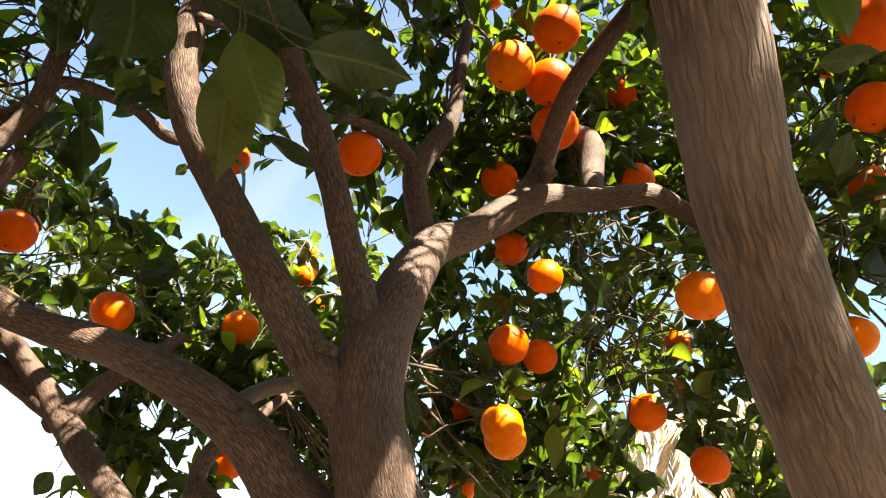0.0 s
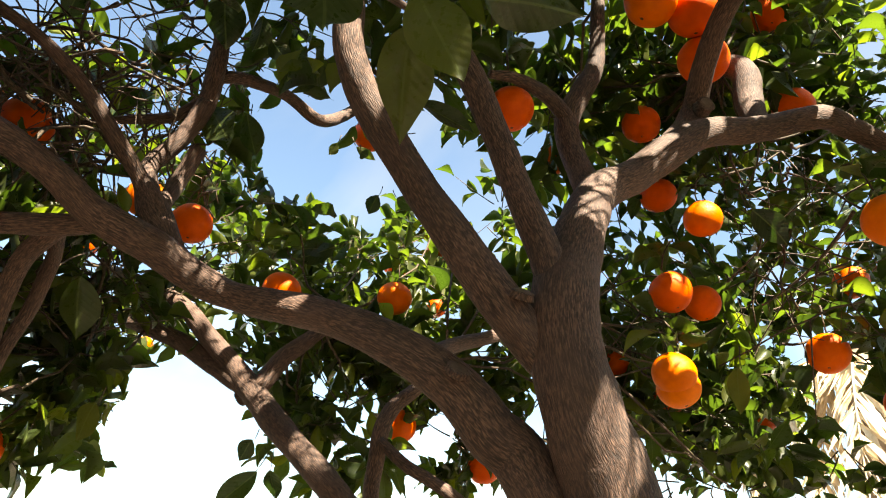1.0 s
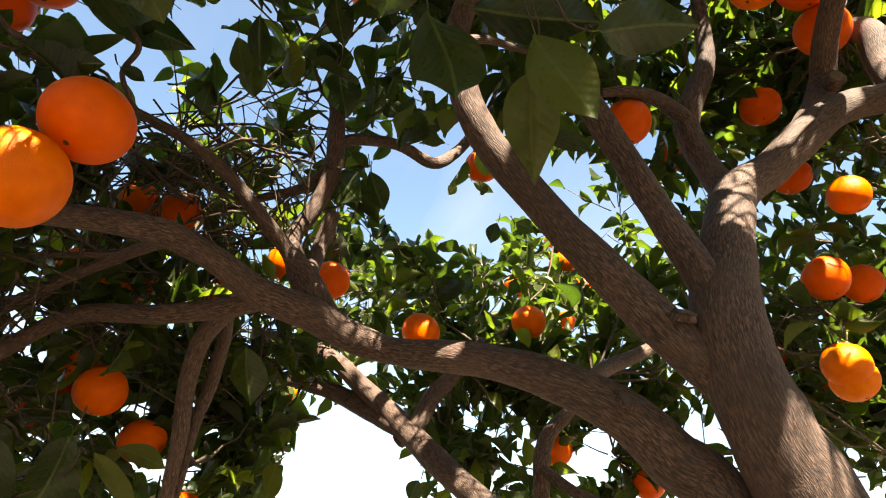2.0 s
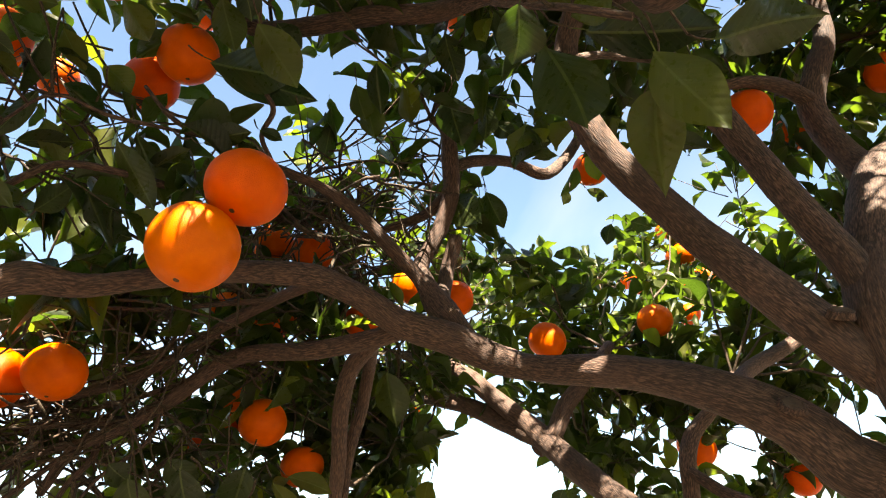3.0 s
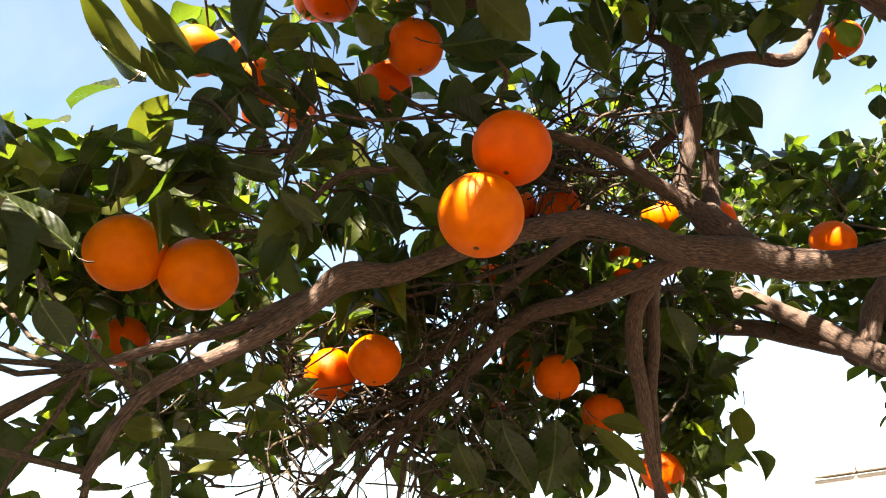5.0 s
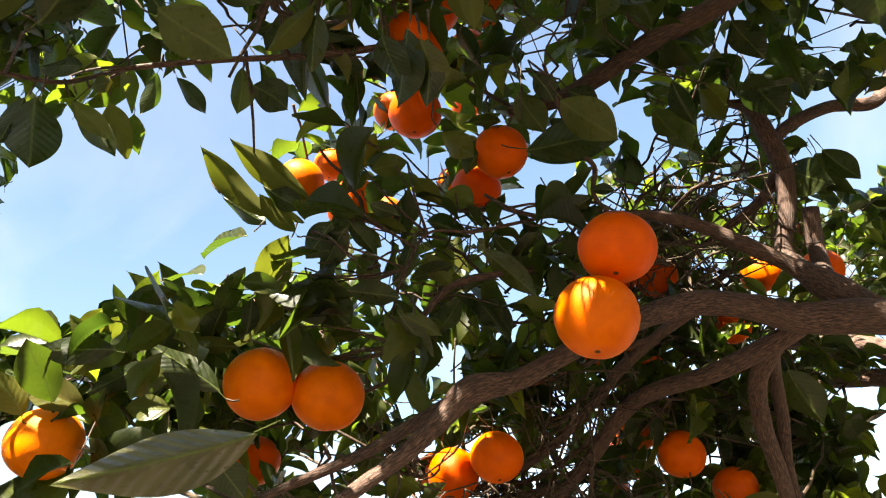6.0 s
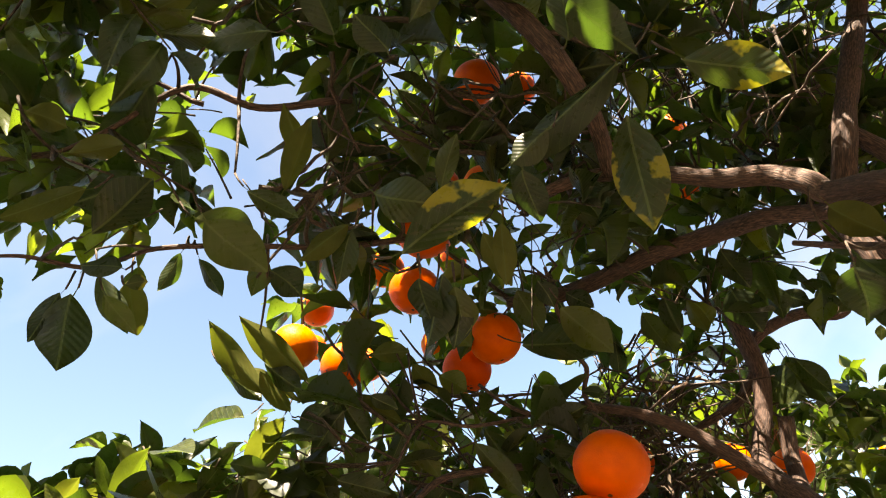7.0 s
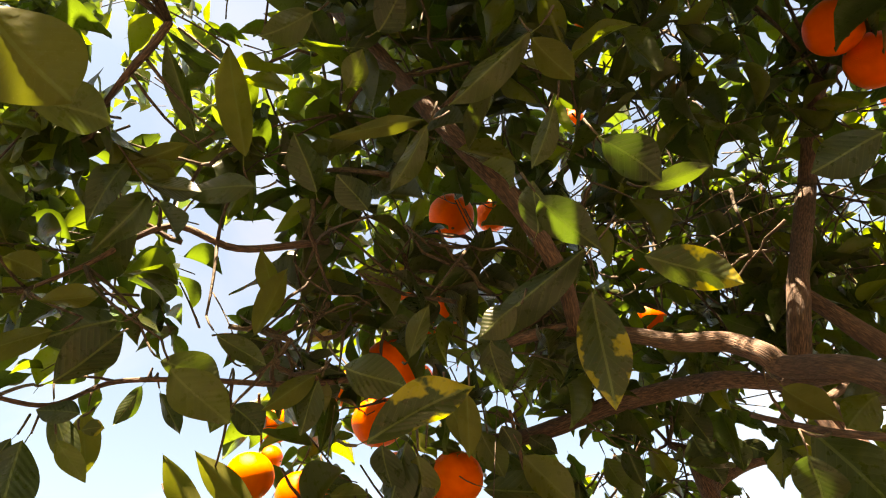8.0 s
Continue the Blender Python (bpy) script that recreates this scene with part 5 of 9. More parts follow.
fruit_pocket((-0.40, 0.04, 1.52), (-0.95, 0.32, 1.69), 0.012, 0.037)
fruit_pocket((-0.41, 0.03, 1.51), (-0.95, 0.32, 1.69), 0.011, 0.036)
fruit_pocket((-0.39, -0.03, 1.54), (-0.95, 0.32, 1.69), 0.010, 0.033)
fruit_pocket((-0.35, 0.20, 1.51), (-0.90, 0.62, 1.68), 0.014, 0.044)
fruit_pocket((-0.34, 0.12, 1.51), (-0.91, 0.62, 1.68), 0.010, 0.035)
fruit_pocket((-0.35, 0.10, 1.51), (-0.91, 0.62, 1.68), 0.010, 0.035)
fruit_pocket((-0.37, 0.09, 1.50), (-0.91, 0.62, 1.68), 0.009, 0.034)
fruit_pocket((-0.36, 0.04, 1.53), (-0.91, 0.62, 1.68), 0.010, 0.035)
fruit_pocket((-0.34, 0.21, 1.49), (-0.92, 0.72, 1.63), 0.012, 0.039)
fruit_pocket((-0.33, 0.13, 1.49), (-0.92, 0.72, 1.63), 0.009, 0.033)
fruit_pocket((-0.34, 0.12, 1.49), (-0.92, 0.72, 1.64), 0.009, 0.033)
fruit_pocket((-0.36, 0.11, 1.48), (-0.92, 0.72, 1.63), 0.009, 0.034)
fruit_pocket((-0.32, 0.23, 1.46), (-0.87, 0.78, 1.54), 0.010, 0.034)
fruit_pocket((-0.35, 0.13, 1.46), (-0.88, 0.78, 1.53), 0.008, 0.031)
fruit_pocket((-0.05, 0.22, 1.62), (-0.16, 0.72, 2.00), 0.009, 0.029)
fruit_pocket((-0.10, 0.23, 1.60), (-0.17, 0.72, 2.01), 0.009, 0.030)
fruit_pocket((-0.15, 0.26, 1.55), (-0.65, 1.12, 1.90), 0.010, 0.042)
fruit_pocket((-0.20, 0.24, 1.53), (-0.65, 1.12, 1.91), 0.008, 0.039)
fruit_pocket((-0.23, 0.17, 1.54), (-0.66, 1.12, 1.91), 0.008, 0.037)
fruit_pocket((-0.25, 0.17, 1.54), (-0.66, 1.12, 1.91), 0.008, 0.040)
fruit_pocket((-0.27, 0.17, 1.54), (-0.66, 1.12, 1.91), 0.009, 0.042)
fruit_pocket((-0.10, 0.26, 1.55), (-0.49, 1.34, 1.98), 0.007, 0.039)
fruit_pocket((-0.15, 0.25, 1.53), (-0.49, 1.34, 1.99), 0.007, 0.037)
fruit_pocket((-0.19, 0.19, 1.55), (-0.49, 1.34, 1.99), 0.007, 0.039)
fruit_pocket((-0.21, 0.20, 1.55), (-0.49, 1.33, 1.99), 0.009, 0.042)
fruit_pocket((-0.23, 0.20, 1.55), (-0.50, 1.33, 1.98), 0.009, 0.043)
fruit_pocket((0.02, 0.28, 1.53), (0.07, 1.12, 1.76), 0.009, 0.036)
fruit_pocket((-0.02, 0.29, 1.52), (0.07, 1.12, 1.76), 0.009, 0.036)
fruit_pocket((-0.03, 0.29, 1.51), (0.07, 1.12, 1.76), 0.009, 0.036)
fruit_pocket((-0.05, 0.30, 1.52), (0.07, 1.12, 1.76), 0.010, 0.037)
fruit_pocket((0.03, 0.25, 1.58), (0.14, 1.12, 2.05), 0.007, 0.033)
fruit_pocket((-0.00, 0.26, 1.57), (0.14, 1.12, 2.05), 0.008, 0.034)
fruit_pocket((-0.02, 0.26, 1.57), (0.14, 1.12, 2.05), 0.008, 0.035)
fruit_pocket((-0.03, 0.27, 1.58), (0.14, 1.12, 2.05), 0.009, 0.036)
fruit_pocket((0.03, 0.26, 1.55), (0.15, 1.26, 1.94), 0.007, 0.034)
fruit_pocket((-0.00, 0.27, 1.54), (0.15, 1.26, 1.94), 0.007, 0.034)
fruit_pocket((-0.02, 0.28, 1.54), (0.15, 1.25, 1.94), 0.008, 0.035)
fruit_pocket((-0.04, 0.28, 1.54), (0.15, 1.25, 1.94), 0.008, 0.034)
fruit_pocket((0.01, 0.23, 1.62), (0.05, 1.13, 2.28), 0.007, 0.037)
fruit_pocket((-0.03, 0.24, 1.61), (0.05, 1.13, 2.28), 0.008, 0.038)
fruit_pocket((-0.05, 0.24, 1.60), (0.04, 1.13, 2.28), 0.008, 0.039)
fruit_pocket((-0.06, 0.24, 1.61), (0.04, 1.13, 2.28), 0.008, 0.039)
fruit_pocket((0.01, 0.20, 1.66), (0.04, 0.82, 2.29), 0.011, 0.045)
fruit_pocket((-0.02, 0.21, 1.65), (0.04, 0.82, 2.29), 0.012, 0.045)
fruit_pocket((-0.04, 0.22, 1.65), (0.04, 0.82, 2.29), 0.012, 0.046)
fruit_pocket((0.03, 0.21, 1.65), (0.11, 0.85, 2.29), 0.010, 0.041)
fruit_pocket((-0.01, 0.22, 1.65), (0.11, 0.85, 2.29), 0.011, 0.044)
fruit_pocket((-0.03, 0.22, 1.65), (0.11, 0.85, 2.28), 0.011, 0.044)
fruit_pocket((0.03, 0.22, 1.64), (0.13, 0.91, 2.23), 0.010, 0.041)
fruit_pocket((-0.00, 0.23, 1.63), (0.13, 0.90, 2.24), 0.010, 0.043)
fruit_pocket((-0.02, 0.23, 1.63), (0.13, 0.90, 2.23), 0.011, 0.042)
fruit_pocket((-0.03, 0.23, 1.64), (0.13, 0.90, 2.23), 0.011, 0.043)
fruit_pocket((0.10, 0.25, 1.58), (0.37, 0.94, 1.94), 0.010, 0.038)
fruit_pocket((0.07, 0.27, 1.57), (0.36, 0.94, 1.94), 0.012, 0.041)
fruit_pocket((0.11, 0.29, 1.52), (0.47, 1.27, 1.76), 0.008, 0.034)
fruit_pocket((0.08, 0.30, 1.51), (0.47, 1.27, 1.76), 0.009, 0.037)
fruit_pocket((0.07, 0.23, 1.62), (0.32, 1.11, 2.29), 0.008, 0.038)
fruit_pocket((0.03, 0.24, 1.61), (0.32, 1.11, 2.29), 0.008, 0.039)
fruit_pocket((0.02, 0.25, 1.61), (0.32, 1.11, 2.28), 0.009, 0.041)
fruit_pocket((-0.19, 0.24, 1.58), (-0.75, 0.93, 1.96), 0.010, 0.040)
fruit_pocket((-0.22, 0.23, 1.56), (-0.76, 0.93, 1.96), 0.010, 0.039)
fruit_pocket((-0.23, 0.22, 1.55), (-0.76, 0.93, 1.96), 0.009, 0.036)
fruit_pocket((-0.24, 0.21, 1.55), (-0.76, 0.93, 1.96), 0.008, 0.034)
fruit_pocket((-0.37, -0.11, 1.65), (-0.88, 0.03, 2.07), 0.010, 0.035)
fruit_pocket((-0.34, -0.14, 1.66), (-0.88, 0.03, 2.07), 0.010, 0.035)
fruit_pocket((-0.33, -0.16, 1.69), (-0.89, 0.03, 2.06), 0.010, 0.033)
fruit_pocket((-0.31, -0.17, 1.71), (-0.88, 0.02, 2.07), 0.010, 0.032)
fruit_pocket((-0.32, 0.04, 1.65), (-0.70, 0.26, 2.03), 0.012, 0.036)
fruit_pocket((-0.32, 0.03, 1.64), (-0.71, 0.26, 2.03), 0.012, 0.036)
fruit_pocket((-0.35, 0.02, 1.63), (-0.71, 0.26, 2.03), 0.012, 0.037)
fruit_pocket((-0.30, -0.07, 1.66), (-0.71, 0.25, 2.03), 0.011, 0.037)
fruit_pocket((-0.29, -0.09, 1.69), (-0.71, 0.25, 2.03), 0.011, 0.037)
fruit_pocket((0.03, 0.20, 1.67), (0.10, 0.70, 2.25), 0.005, 0.019)
fruit_pocket((-0.00, 0.19, 1.68), (-0.00, 1.21, 2.94), 0.003, 0.019)
fruit_pocket((0.16, 0.26, 1.57), (0.55, 0.89, 1.87), 0.005, 0.019)
fruit_pocket((0.16, 0.21, 1.66), (0.49, 0.64, 2.07), 0.006, 0.019)
fruit_pocket((0.16, 0.20, 1.69), (0.45, 0.54, 2.11), 0.007, 0.019)
fruit_pocket((0.16, 0.23, 1.63), (0.64, 0.90, 2.16), 0.005, 0.019)
fruit_pocket((0.06, 0.21, 1.65), (0.30, 1.08, 2.50), 0.004, 0.019)
fruit_pocket((0.02, 0.24, 1.59), (0.08, 1.25, 2.18), 0.004, 0.019)
fruit_pocket((-0.08, 0.24, 1.59), (-0.13, 1.26, 2.29), 0.004, 0.019)
fruit_pocket((-0.05, 0.27, 1.53), (-0.08, 1.78, 2.11), 0.003, 0.019)
fruit_pocket((0.02, 0.26, 1.56), (0.08, 1.13, 1.91), 0.004, 0.019)
fruit_pocket((-0.00, 0.28, 1.53), (-0.01, 1.52, 1.90), 0.003, 0.019)
fruit_pocket((-0.01, 0.28, 1.53), (-0.07, 1.72, 1.92), 0.003, 0.019)
fruit_pocket((0.02, 0.28, 1.52), (0.11, 1.46, 1.82), 0.004, 0.019)
fruit_pocket((0.08, 0.28, 1.54), (0.35, 1.22, 1.84), 0.004, 0.019)
fruit_pocket((0.04, 0.28, 1.53), (0.27, 1.81, 1.93), 0.003, 0.019)
fruit_pocket((0.00, 0.29, 1.50), (0.02, 1.88, 1.79), 0.003, 0.019)
fruit_pocket((0.06, 0.29, 1.51), (0.31, 1.60, 1.78), 0.003, 0.019)
fruit_pocket((0.09, 0.26, 1.56), (0.49, 1.45, 2.07), 0.003, 0.019)
fruit_pocket((0.15, 0.21, 1.67), (0.80, 1.13, 2.65), 0.003, 0.019)
fruit_pocket((-0.24, 0.16, 1.61), (-0.49, 1.00, 2.20), 0.004, 0.019)
fruit_pocket((-0.07, 0.25, 1.57), (-0.48, 1.74, 2.32), 0.003, 0.019)
fruit_pocket((-0.06, 0.25, 1.56), (-0.48, 1.95, 2.32), 0.002, 0.019)
fruit_pocket((-0.07, 0.24, 1.58), (-0.69, 2.46, 2.79), 0.002, 0.019)
fruit_pocket((-0.15, 0.25, 1.54), (-0.56, 2.14, 2.38), 0.002, 0.019)
fruit_pocket((-0.17, 0.24, 1.54), (-0.87, 2.45, 2.61), 0.002, 0.019)
fruit_pocket((-0.15, 0.24, 1.55), (-0.53, 1.88, 2.38), 0.002, 0.019)
fruit_pocket((-0.20, 0.18, 1.56), (-0.68, 1.94, 2.35), 0.002, 0.019)
fruit_pocket((-0.18, 0.20, 1.55), (-0.55, 1.98, 2.23), 0.003, 0.019)
fruit_pocket((-0.15, 0.28, 1.48), (-0.56, 1.76, 1.79), 0.003, 0.019)
fruit_pocket((-0.13, 0.26, 1.55), (-1.46, 3.00, 2.60), 0.002, 0.019)
fruit_pocket((-0.30, 0.09, 1.57), (-0.87, 0.65, 1.98), 0.005, 0.019)
fruit_pocket((-0.31, 0.08, 1.58), (-0.95, 0.63, 2.00), 0.004, 0.019)
fruit_pocket((-0.28, 0.22, 1.54), (-1.45, 1.44, 2.19), 0.003, 0.019)
fruit_pocket((-0.27, 0.12, 1.56), (-0.88, 0.94, 2.02), 0.004, 0.019)
fruit_pocket((-0.25, 0.24, 1.50), (-1.91, 2.41, 2.22), 0.002, 0.019)
fruit_pocket((-0.33, 0.09, 1.55), (-0.95, 0.63, 1.86), 0.005, 0.019)
fruit_pocket((-0.35, 0.10, 1.52), (-1.27, 0.85, 1.80), 0.004, 0.019)
fruit_pocket((-0.34, 0.08, 1.55), (-2.06, 1.39, 2.38), 0.002, 0.019)
fruit_pocket((-0.42, 0.04, 1.53), (-1.09, 0.31, 1.71), 0.006, 0.019)
fruit_pocket((-0.34, 0.03, 1.63), (-1.02, 0.38, 2.23), 0.005, 0.019)
fruit_pocket((-0.38, -0.01, 1.65), (-0.85, 0.11, 2.02), 0.007, 0.019)
fruit_pocket((-0.34, -0.00, 1.67), (-0.94, 0.23, 2.30), 0.005, 0.019)
fruit_pocket((0.07, 0.22, 1.67), (0.31, 0.67, 2.18), 0.006, 0.019)
fruit_pocket((-0.48, -0.06, 1.53), (-1.04, 0.01, 1.71), 0.007, 0.019)
fruit_pocket((-0.47, -0.20, 1.57), (-0.84, -0.22, 1.68), 0.008, 0.018)
fruit_pocket((-0.31, -0.08, 1.69), (-0.61, 0.10, 2.08), 0.007, 0.019)
fruit_pocket((-0.30, -0.07, 1.70), (-0.74, 0.22, 2.33), 0.005, 0.019)
fruit_pocket((-0.33, -0.07, 1.66), (-0.75, 0.16, 2.11), 0.006, 0.019)
fruit_pocket((-0.33, -0.14, 1.67), (-1.24, 0.20, 2.42), 0.004, 0.019)
fruit_pocket((-0.34, -0.11, 1.65), (-1.22, 0.31, 2.29), 0.004, 0.019)
fruit_pocket((-0.20, -0.14, 1.78), (-0.57, 0.19, 2.41), 0.005, 0.019)
fruit_pocket((-0.19, -0.13, 1.78), (-0.71, 0.44, 2.73), 0.004, 0.019)
fruit_pocket((-0.22, -0.13, 1.75), (-0.81, 0.37, 2.50), 0.004, 0.019)
fruit_pocket((-0.24, -0.13, 1.74), (-0.92, 0.40, 2.52), 0.004, 0.019)
fruit_pocket((-0.24, -0.13, 1.74), (-1.18, 0.54, 2.64), 0.003, 0.019)
fruit_pocket((-0.31, -0.17, 1.71), (-1.70, 0.37, 2.64), 0.003, 0.019)
fruit_pocket((-0.15, -0.11, 1.80), (-0.82, 1.20, 4.06), 0.002, 0.019)
fruit_pocket((-0.15, -0.08, 1.79), (-0.53, 0.80, 2.99), 0.003, 0.019)
fruit_pocket((-0.05, -0.05, 1.82), (-0.03, 0.34, 2.28), 0.007, 0.019)
fruit_pocket((-0.05, -0.03, 1.81), (-0.02, 0.39, 2.25), 0.007, 0.019)
fruit_pocket((-0.11, -0.13, 1.83), (-0.27, 0.33, 2.73), 0.004, 0.019)
fruit_pocket((-0.17, -0.06, 1.75), (-0.63, 0.77, 2.51), 0.004, 0.019)
fruit_pocket((-0.14, -0.12, 1.81), (-0.64, 0.83, 3.41), 0.002, 0.019)
fruit_pocket((-0.06, -0.08, 1.83), (-0.05, 0.57, 2.75), 0.004, 0.019)
fruit_pocket((-0.20, -0.05, 1.75), (-0.71, 0.97, 2.90), 0.003, 0.019)
fruit_pocket((-0.20, -0.05, 1.74), (-0.76, 1.10, 3.01), 0.003, 0.019)
fruit_pocket((0.03, 0.22, 1.65), (0.32, 1.12, 2.54), 0.004, 0.019)
fruit_pocket((0.05, 0.22, 1.66), (0.43, 1.10, 2.60), 0.004, 0.019)
fruit_pocket((0.06, 0.28, 1.55), (0.49, 1.41, 2.05), 0.004, 0.019)
fruit_pocket((0.09, 0.27, 1.57), (0.51, 1.12, 2.02), 0.005, 0.019)
fruit_pocket((-0.04, 0.28, 1.52), (-0.01, 1.53, 1.90), 0.003, 0.019)
fruit_pocket((0.02, 0.30, 1.50), (0.31, 1.59, 1.78), 0.004, 0.019)
# camera-ray gaps beside the trunk, under the long limb and in the dense side
pocket((0.14, 0.23, 1.62), (1.41, 2.34, 3.12), 0.007, 0.065)
pocket((0.15, 0.24, 1.61), (1.47, 2.35, 3.05), 0.005, 0.049)
pocket((0.10, 0.25, 1.62), (1.00, 2.50, 3.17), 0.004, 0.044)
pocket((0.10, 0.26, 1.61), (1.01, 2.57, 3.07), 0.004, 0.044)
pocket((0.08, 0.24, 1.64), (0.81, 2.42, 3.38), 0.004, 0.038)
pocket((0.08, 0.23, 1.65), (0.79, 2.34, 3.49), 0.004, 0.044)
pocket((0.16, 0.24, 1.60), (1.58, 2.37, 2.92), 0.004, 0.044)
pocket((-0.45, 0.03, 1.51), (-2.81, 1.13, 2.12), 0.007, 0.066)
pocket((-0.45, 0.02, 1.52), (-2.81, 1.07, 2.22), 0.006, 0.056)
pocket((-0.44, 0.04, 1.50), (-2.78, 1.23, 2.06), 0.007, 0.061)
pocket((-0.43, 0.06, 1.51), (-2.65, 1.43, 2.13), 0.005, 0.046)
pocket((-0.43, 0.07, 1.49), (-2.61, 1.55, 1.99), 0.005, 0.046)
pocket((-0.42, 0.08, 1.47), (-2.60, 1.62, 1.74), 0.006, 0.056)
pocket((-0.41, 0.10, 1.49), (-2.46, 1.76, 1.96), 0.004, 0.041)
pocket((-0.48, -0.05, 1.48), (-3.10, 0.38, 1.84), 0.007, 0.066)
pocket((-0.48, -0.05, 1.46), (-3.11, 0.40, 1.70), 0.007, 0.066)
pocket((-0.47, -0.04, 1.50), (-3.04, 0.49, 2.07), 0.004, 0.041)
pocket((-0.11, -0.04, 1.78), (-0.57, 2.14, 3.91), 0.005, 0.058)
pocket((-0.09, -0.02, 1.77), (-0.34, 2.31, 3.76), 0.007, 0.075)
pocket((-0.08, -0.02, 1.77), (-0.32, 2.37, 3.70), 0.005, 0.058)
pocket((-0.08, -0.05, 1.80), (-0.26, 2.00, 4.09), 0.005, 0.058)
pocket((-0.08, -0.08, 1.83), (-0.32, 1.66, 4.35), 0.004, 0.046)
pocket((-0.11, -0.09, 1.83), (-0.62, 1.57, 4.37), 0.005, 0.058)
pocket((-0.07, -0.07, 1.82), (-0.22, 1.84, 4.23), 0.005, 0.052)
pocket((-0.11, -0.06, 1.81), (-0.59, 1.90, 4.13), 0.005, 0.052)
pocket((-0.08, -0.02, 1.77), (-0.22, 2.30, 3.79), 0.004, 0.046)
pocket((-0.42, 0.05, 1.49), (-1.01, 0.40, 1.63), 0.008, 0.030)
pocket((-0.43, 0.03, 1.48), (-1.06, 0.36, 1.60), 0.008, 0.030)
pocket((-0.42, 0.05, 1.48), (-1.00, 0.42, 1.60), 0.008, 0.030)
pocket((-0.41, 0.06, 1.50), (-0.98, 0.43, 1.65), 0.008, 0.030)
pocket((-0.42, 0.04, 1.50), (-1.05, 0.37, 1.67), 0.008, 0.030)
pocket((-0.40, 0.07, 1.51), (-0.94, 0.47, 1.71), 0.008, 0.030)
pocket((-0.43, 0.04, 1.48), (-1.04, 0.37, 1.58), 0.008, 0.030)
pocket((-0.38, 0.08, 1.53), (-0.88, 0.50, 1.73), 0.008, 0.030)
pocket((-0.42, 0.05, 1.46), (-1.01, 0.38, 1.53), 0.008, 0.030)
pocket((-0.13, 0.01, 1.72), (-0.76, 2.62, 3.22), 0.006, 0.064)
pocket((-0.13, 0.01, 1.71), (-0.82, 2.67, 3.11), 0.005, 0.052)
pocket((-0.16, 0.01, 1.70), (-1.08, 2.66, 2.97), 0.005, 0.058)
pocket((-0.14, -0.02, 1.75), (-0.96, 2.38, 3.50), 0.004, 0.035)
pocket((-0.16, -0.03, 1.76), (-1.08, 2.25, 3.61), 0.004, 0.035)
pocket((-0.13, -0.01, 1.74), (-0.85, 2.44, 3.47), 0.004, 0.040)


def shaft(x, y, z, r):
    """An opening towards the sun, through which a patch of light falls."""
    a = np.array((x, y, z))
    POCKETS.append((a, a + np.array(SUN_TOWARDS) * 4.5, r, r * 1.1))


shaft(-0.475, 1.733, 2.352, 0.060)
shaft(-0.456, 1.894, 2.334, 0.060)
shaft(-0.666, 1.908, 2.375, 0.060)
shaft(-0.538, 1.957, 2.255, 0.060)
shaft(-0.543, 2.110, 2.408, 0.060)
shaft(-0.518, 1.857, 2.408, 0.060)
shaft(-0.860, 0.921, 2.056, 0.040)
shaft(0.311, 1.544, 1.806, 0.050)
shaft(0.270, 1.748, 1.950, 0.050)
shaft(-0.303, 0.607, 1.695, 0.025)
shaft(-0.377, 0.596, 1.713, 0.025)
shaft(-0.444, 0.588, 1.729, 0.020)
shaft(-0.367, 0.609, 1.699, 0.025)
shaft(-0.037, 0.570, 1.582, 0.030)
shaft(-0.030, 0.578, 1.608, 0.020)
shaft(-0.041, 0.577, 1.569, 0.020)
shaft(-0.039, 0.720, 1.904, 0.030)
shaft(-0.050, 0.691, 1.831, 0.025)
shaft(-0.956, 0.776, 2.376, 0.12)
shaft(-0.842, 0.848, 2.460, 0.11)
shaft(-1.064, 0.285, 1.721, 0.11)
shaft(0.343, 1.543, 2.091, 0.12)
shaft(0.296, 1.467, 2.202, 0.12)
shaft(0.319, 1.375, 2.111, 0.12)
shaft(0.357, 1.339, 1.974, 0.11)
shaft(-0.916, 1.123, 2.441, 0.11)
shaft(-0.846, 1.282, 2.371, 0.12)
shaft(-0.865, -0.246, 1.980, 0.10)
shaft(-0.810, -0.129, 1.996, 0.10)
shaft(-0.878, -0.319, 1.966, 0.10)
shaft(-0.888, 0.026, 1.628, 0.025)
shaft(-0.946, 0.007, 1.528, 0.032)
shaft(-0.865, 0.085, 1.610, 0.033)
shaft(-0.968, -0.017, 1.572, 0.026)
shaft(-0.944, 0.034, 1.511, 0.024)
shaft(-0.956, -0.229, 1.824, 0.032)
shaft(-0.919, -0.218, 1.856, 0.029)
shaft(-0.945, -0.244, 1.861, 0.026)
shaft(-0.927, -0.215, 1.856, 0.024)
shaft(-0.889, -0.223, 1.880, 0.028)
shaft(-0.904, -0.187, 1.891, 0.030)
shaft(-0.846, -0.097, 1.855, 0.025)
shaft(-0.873, -0.129, 1.854, 0.027)
shaft(-0.886, -0.156, 1.844, 0.024)
shaft(-0.808, -0.047, 1.885, 0.024)
shaft(-0.802, -0.082, 1.870, 0.031)
shaft(-0.794, -0.017, 1.913, 0.026)
shaft(-0.793, 0.001, 1.954, 0.028)
shaft(-0.864, -0.023, 1.920, 0.025)
shaft(-0.814, 0.002, 1.907, 0.024)
shaft(-1.088, 0.290, 1.609, 0.031)
shaft(-1.143, 0.337, 1.585, 0.031)
shaft(-1.037, 0.333, 1.610, 0.033)
shaft(-0.892, 0.857, 2.515, 0.12)
shaft(-0.933, 0.705, 2.483, 0.12)
shaft(-0.912, 1.249, 2.424, 0.14)
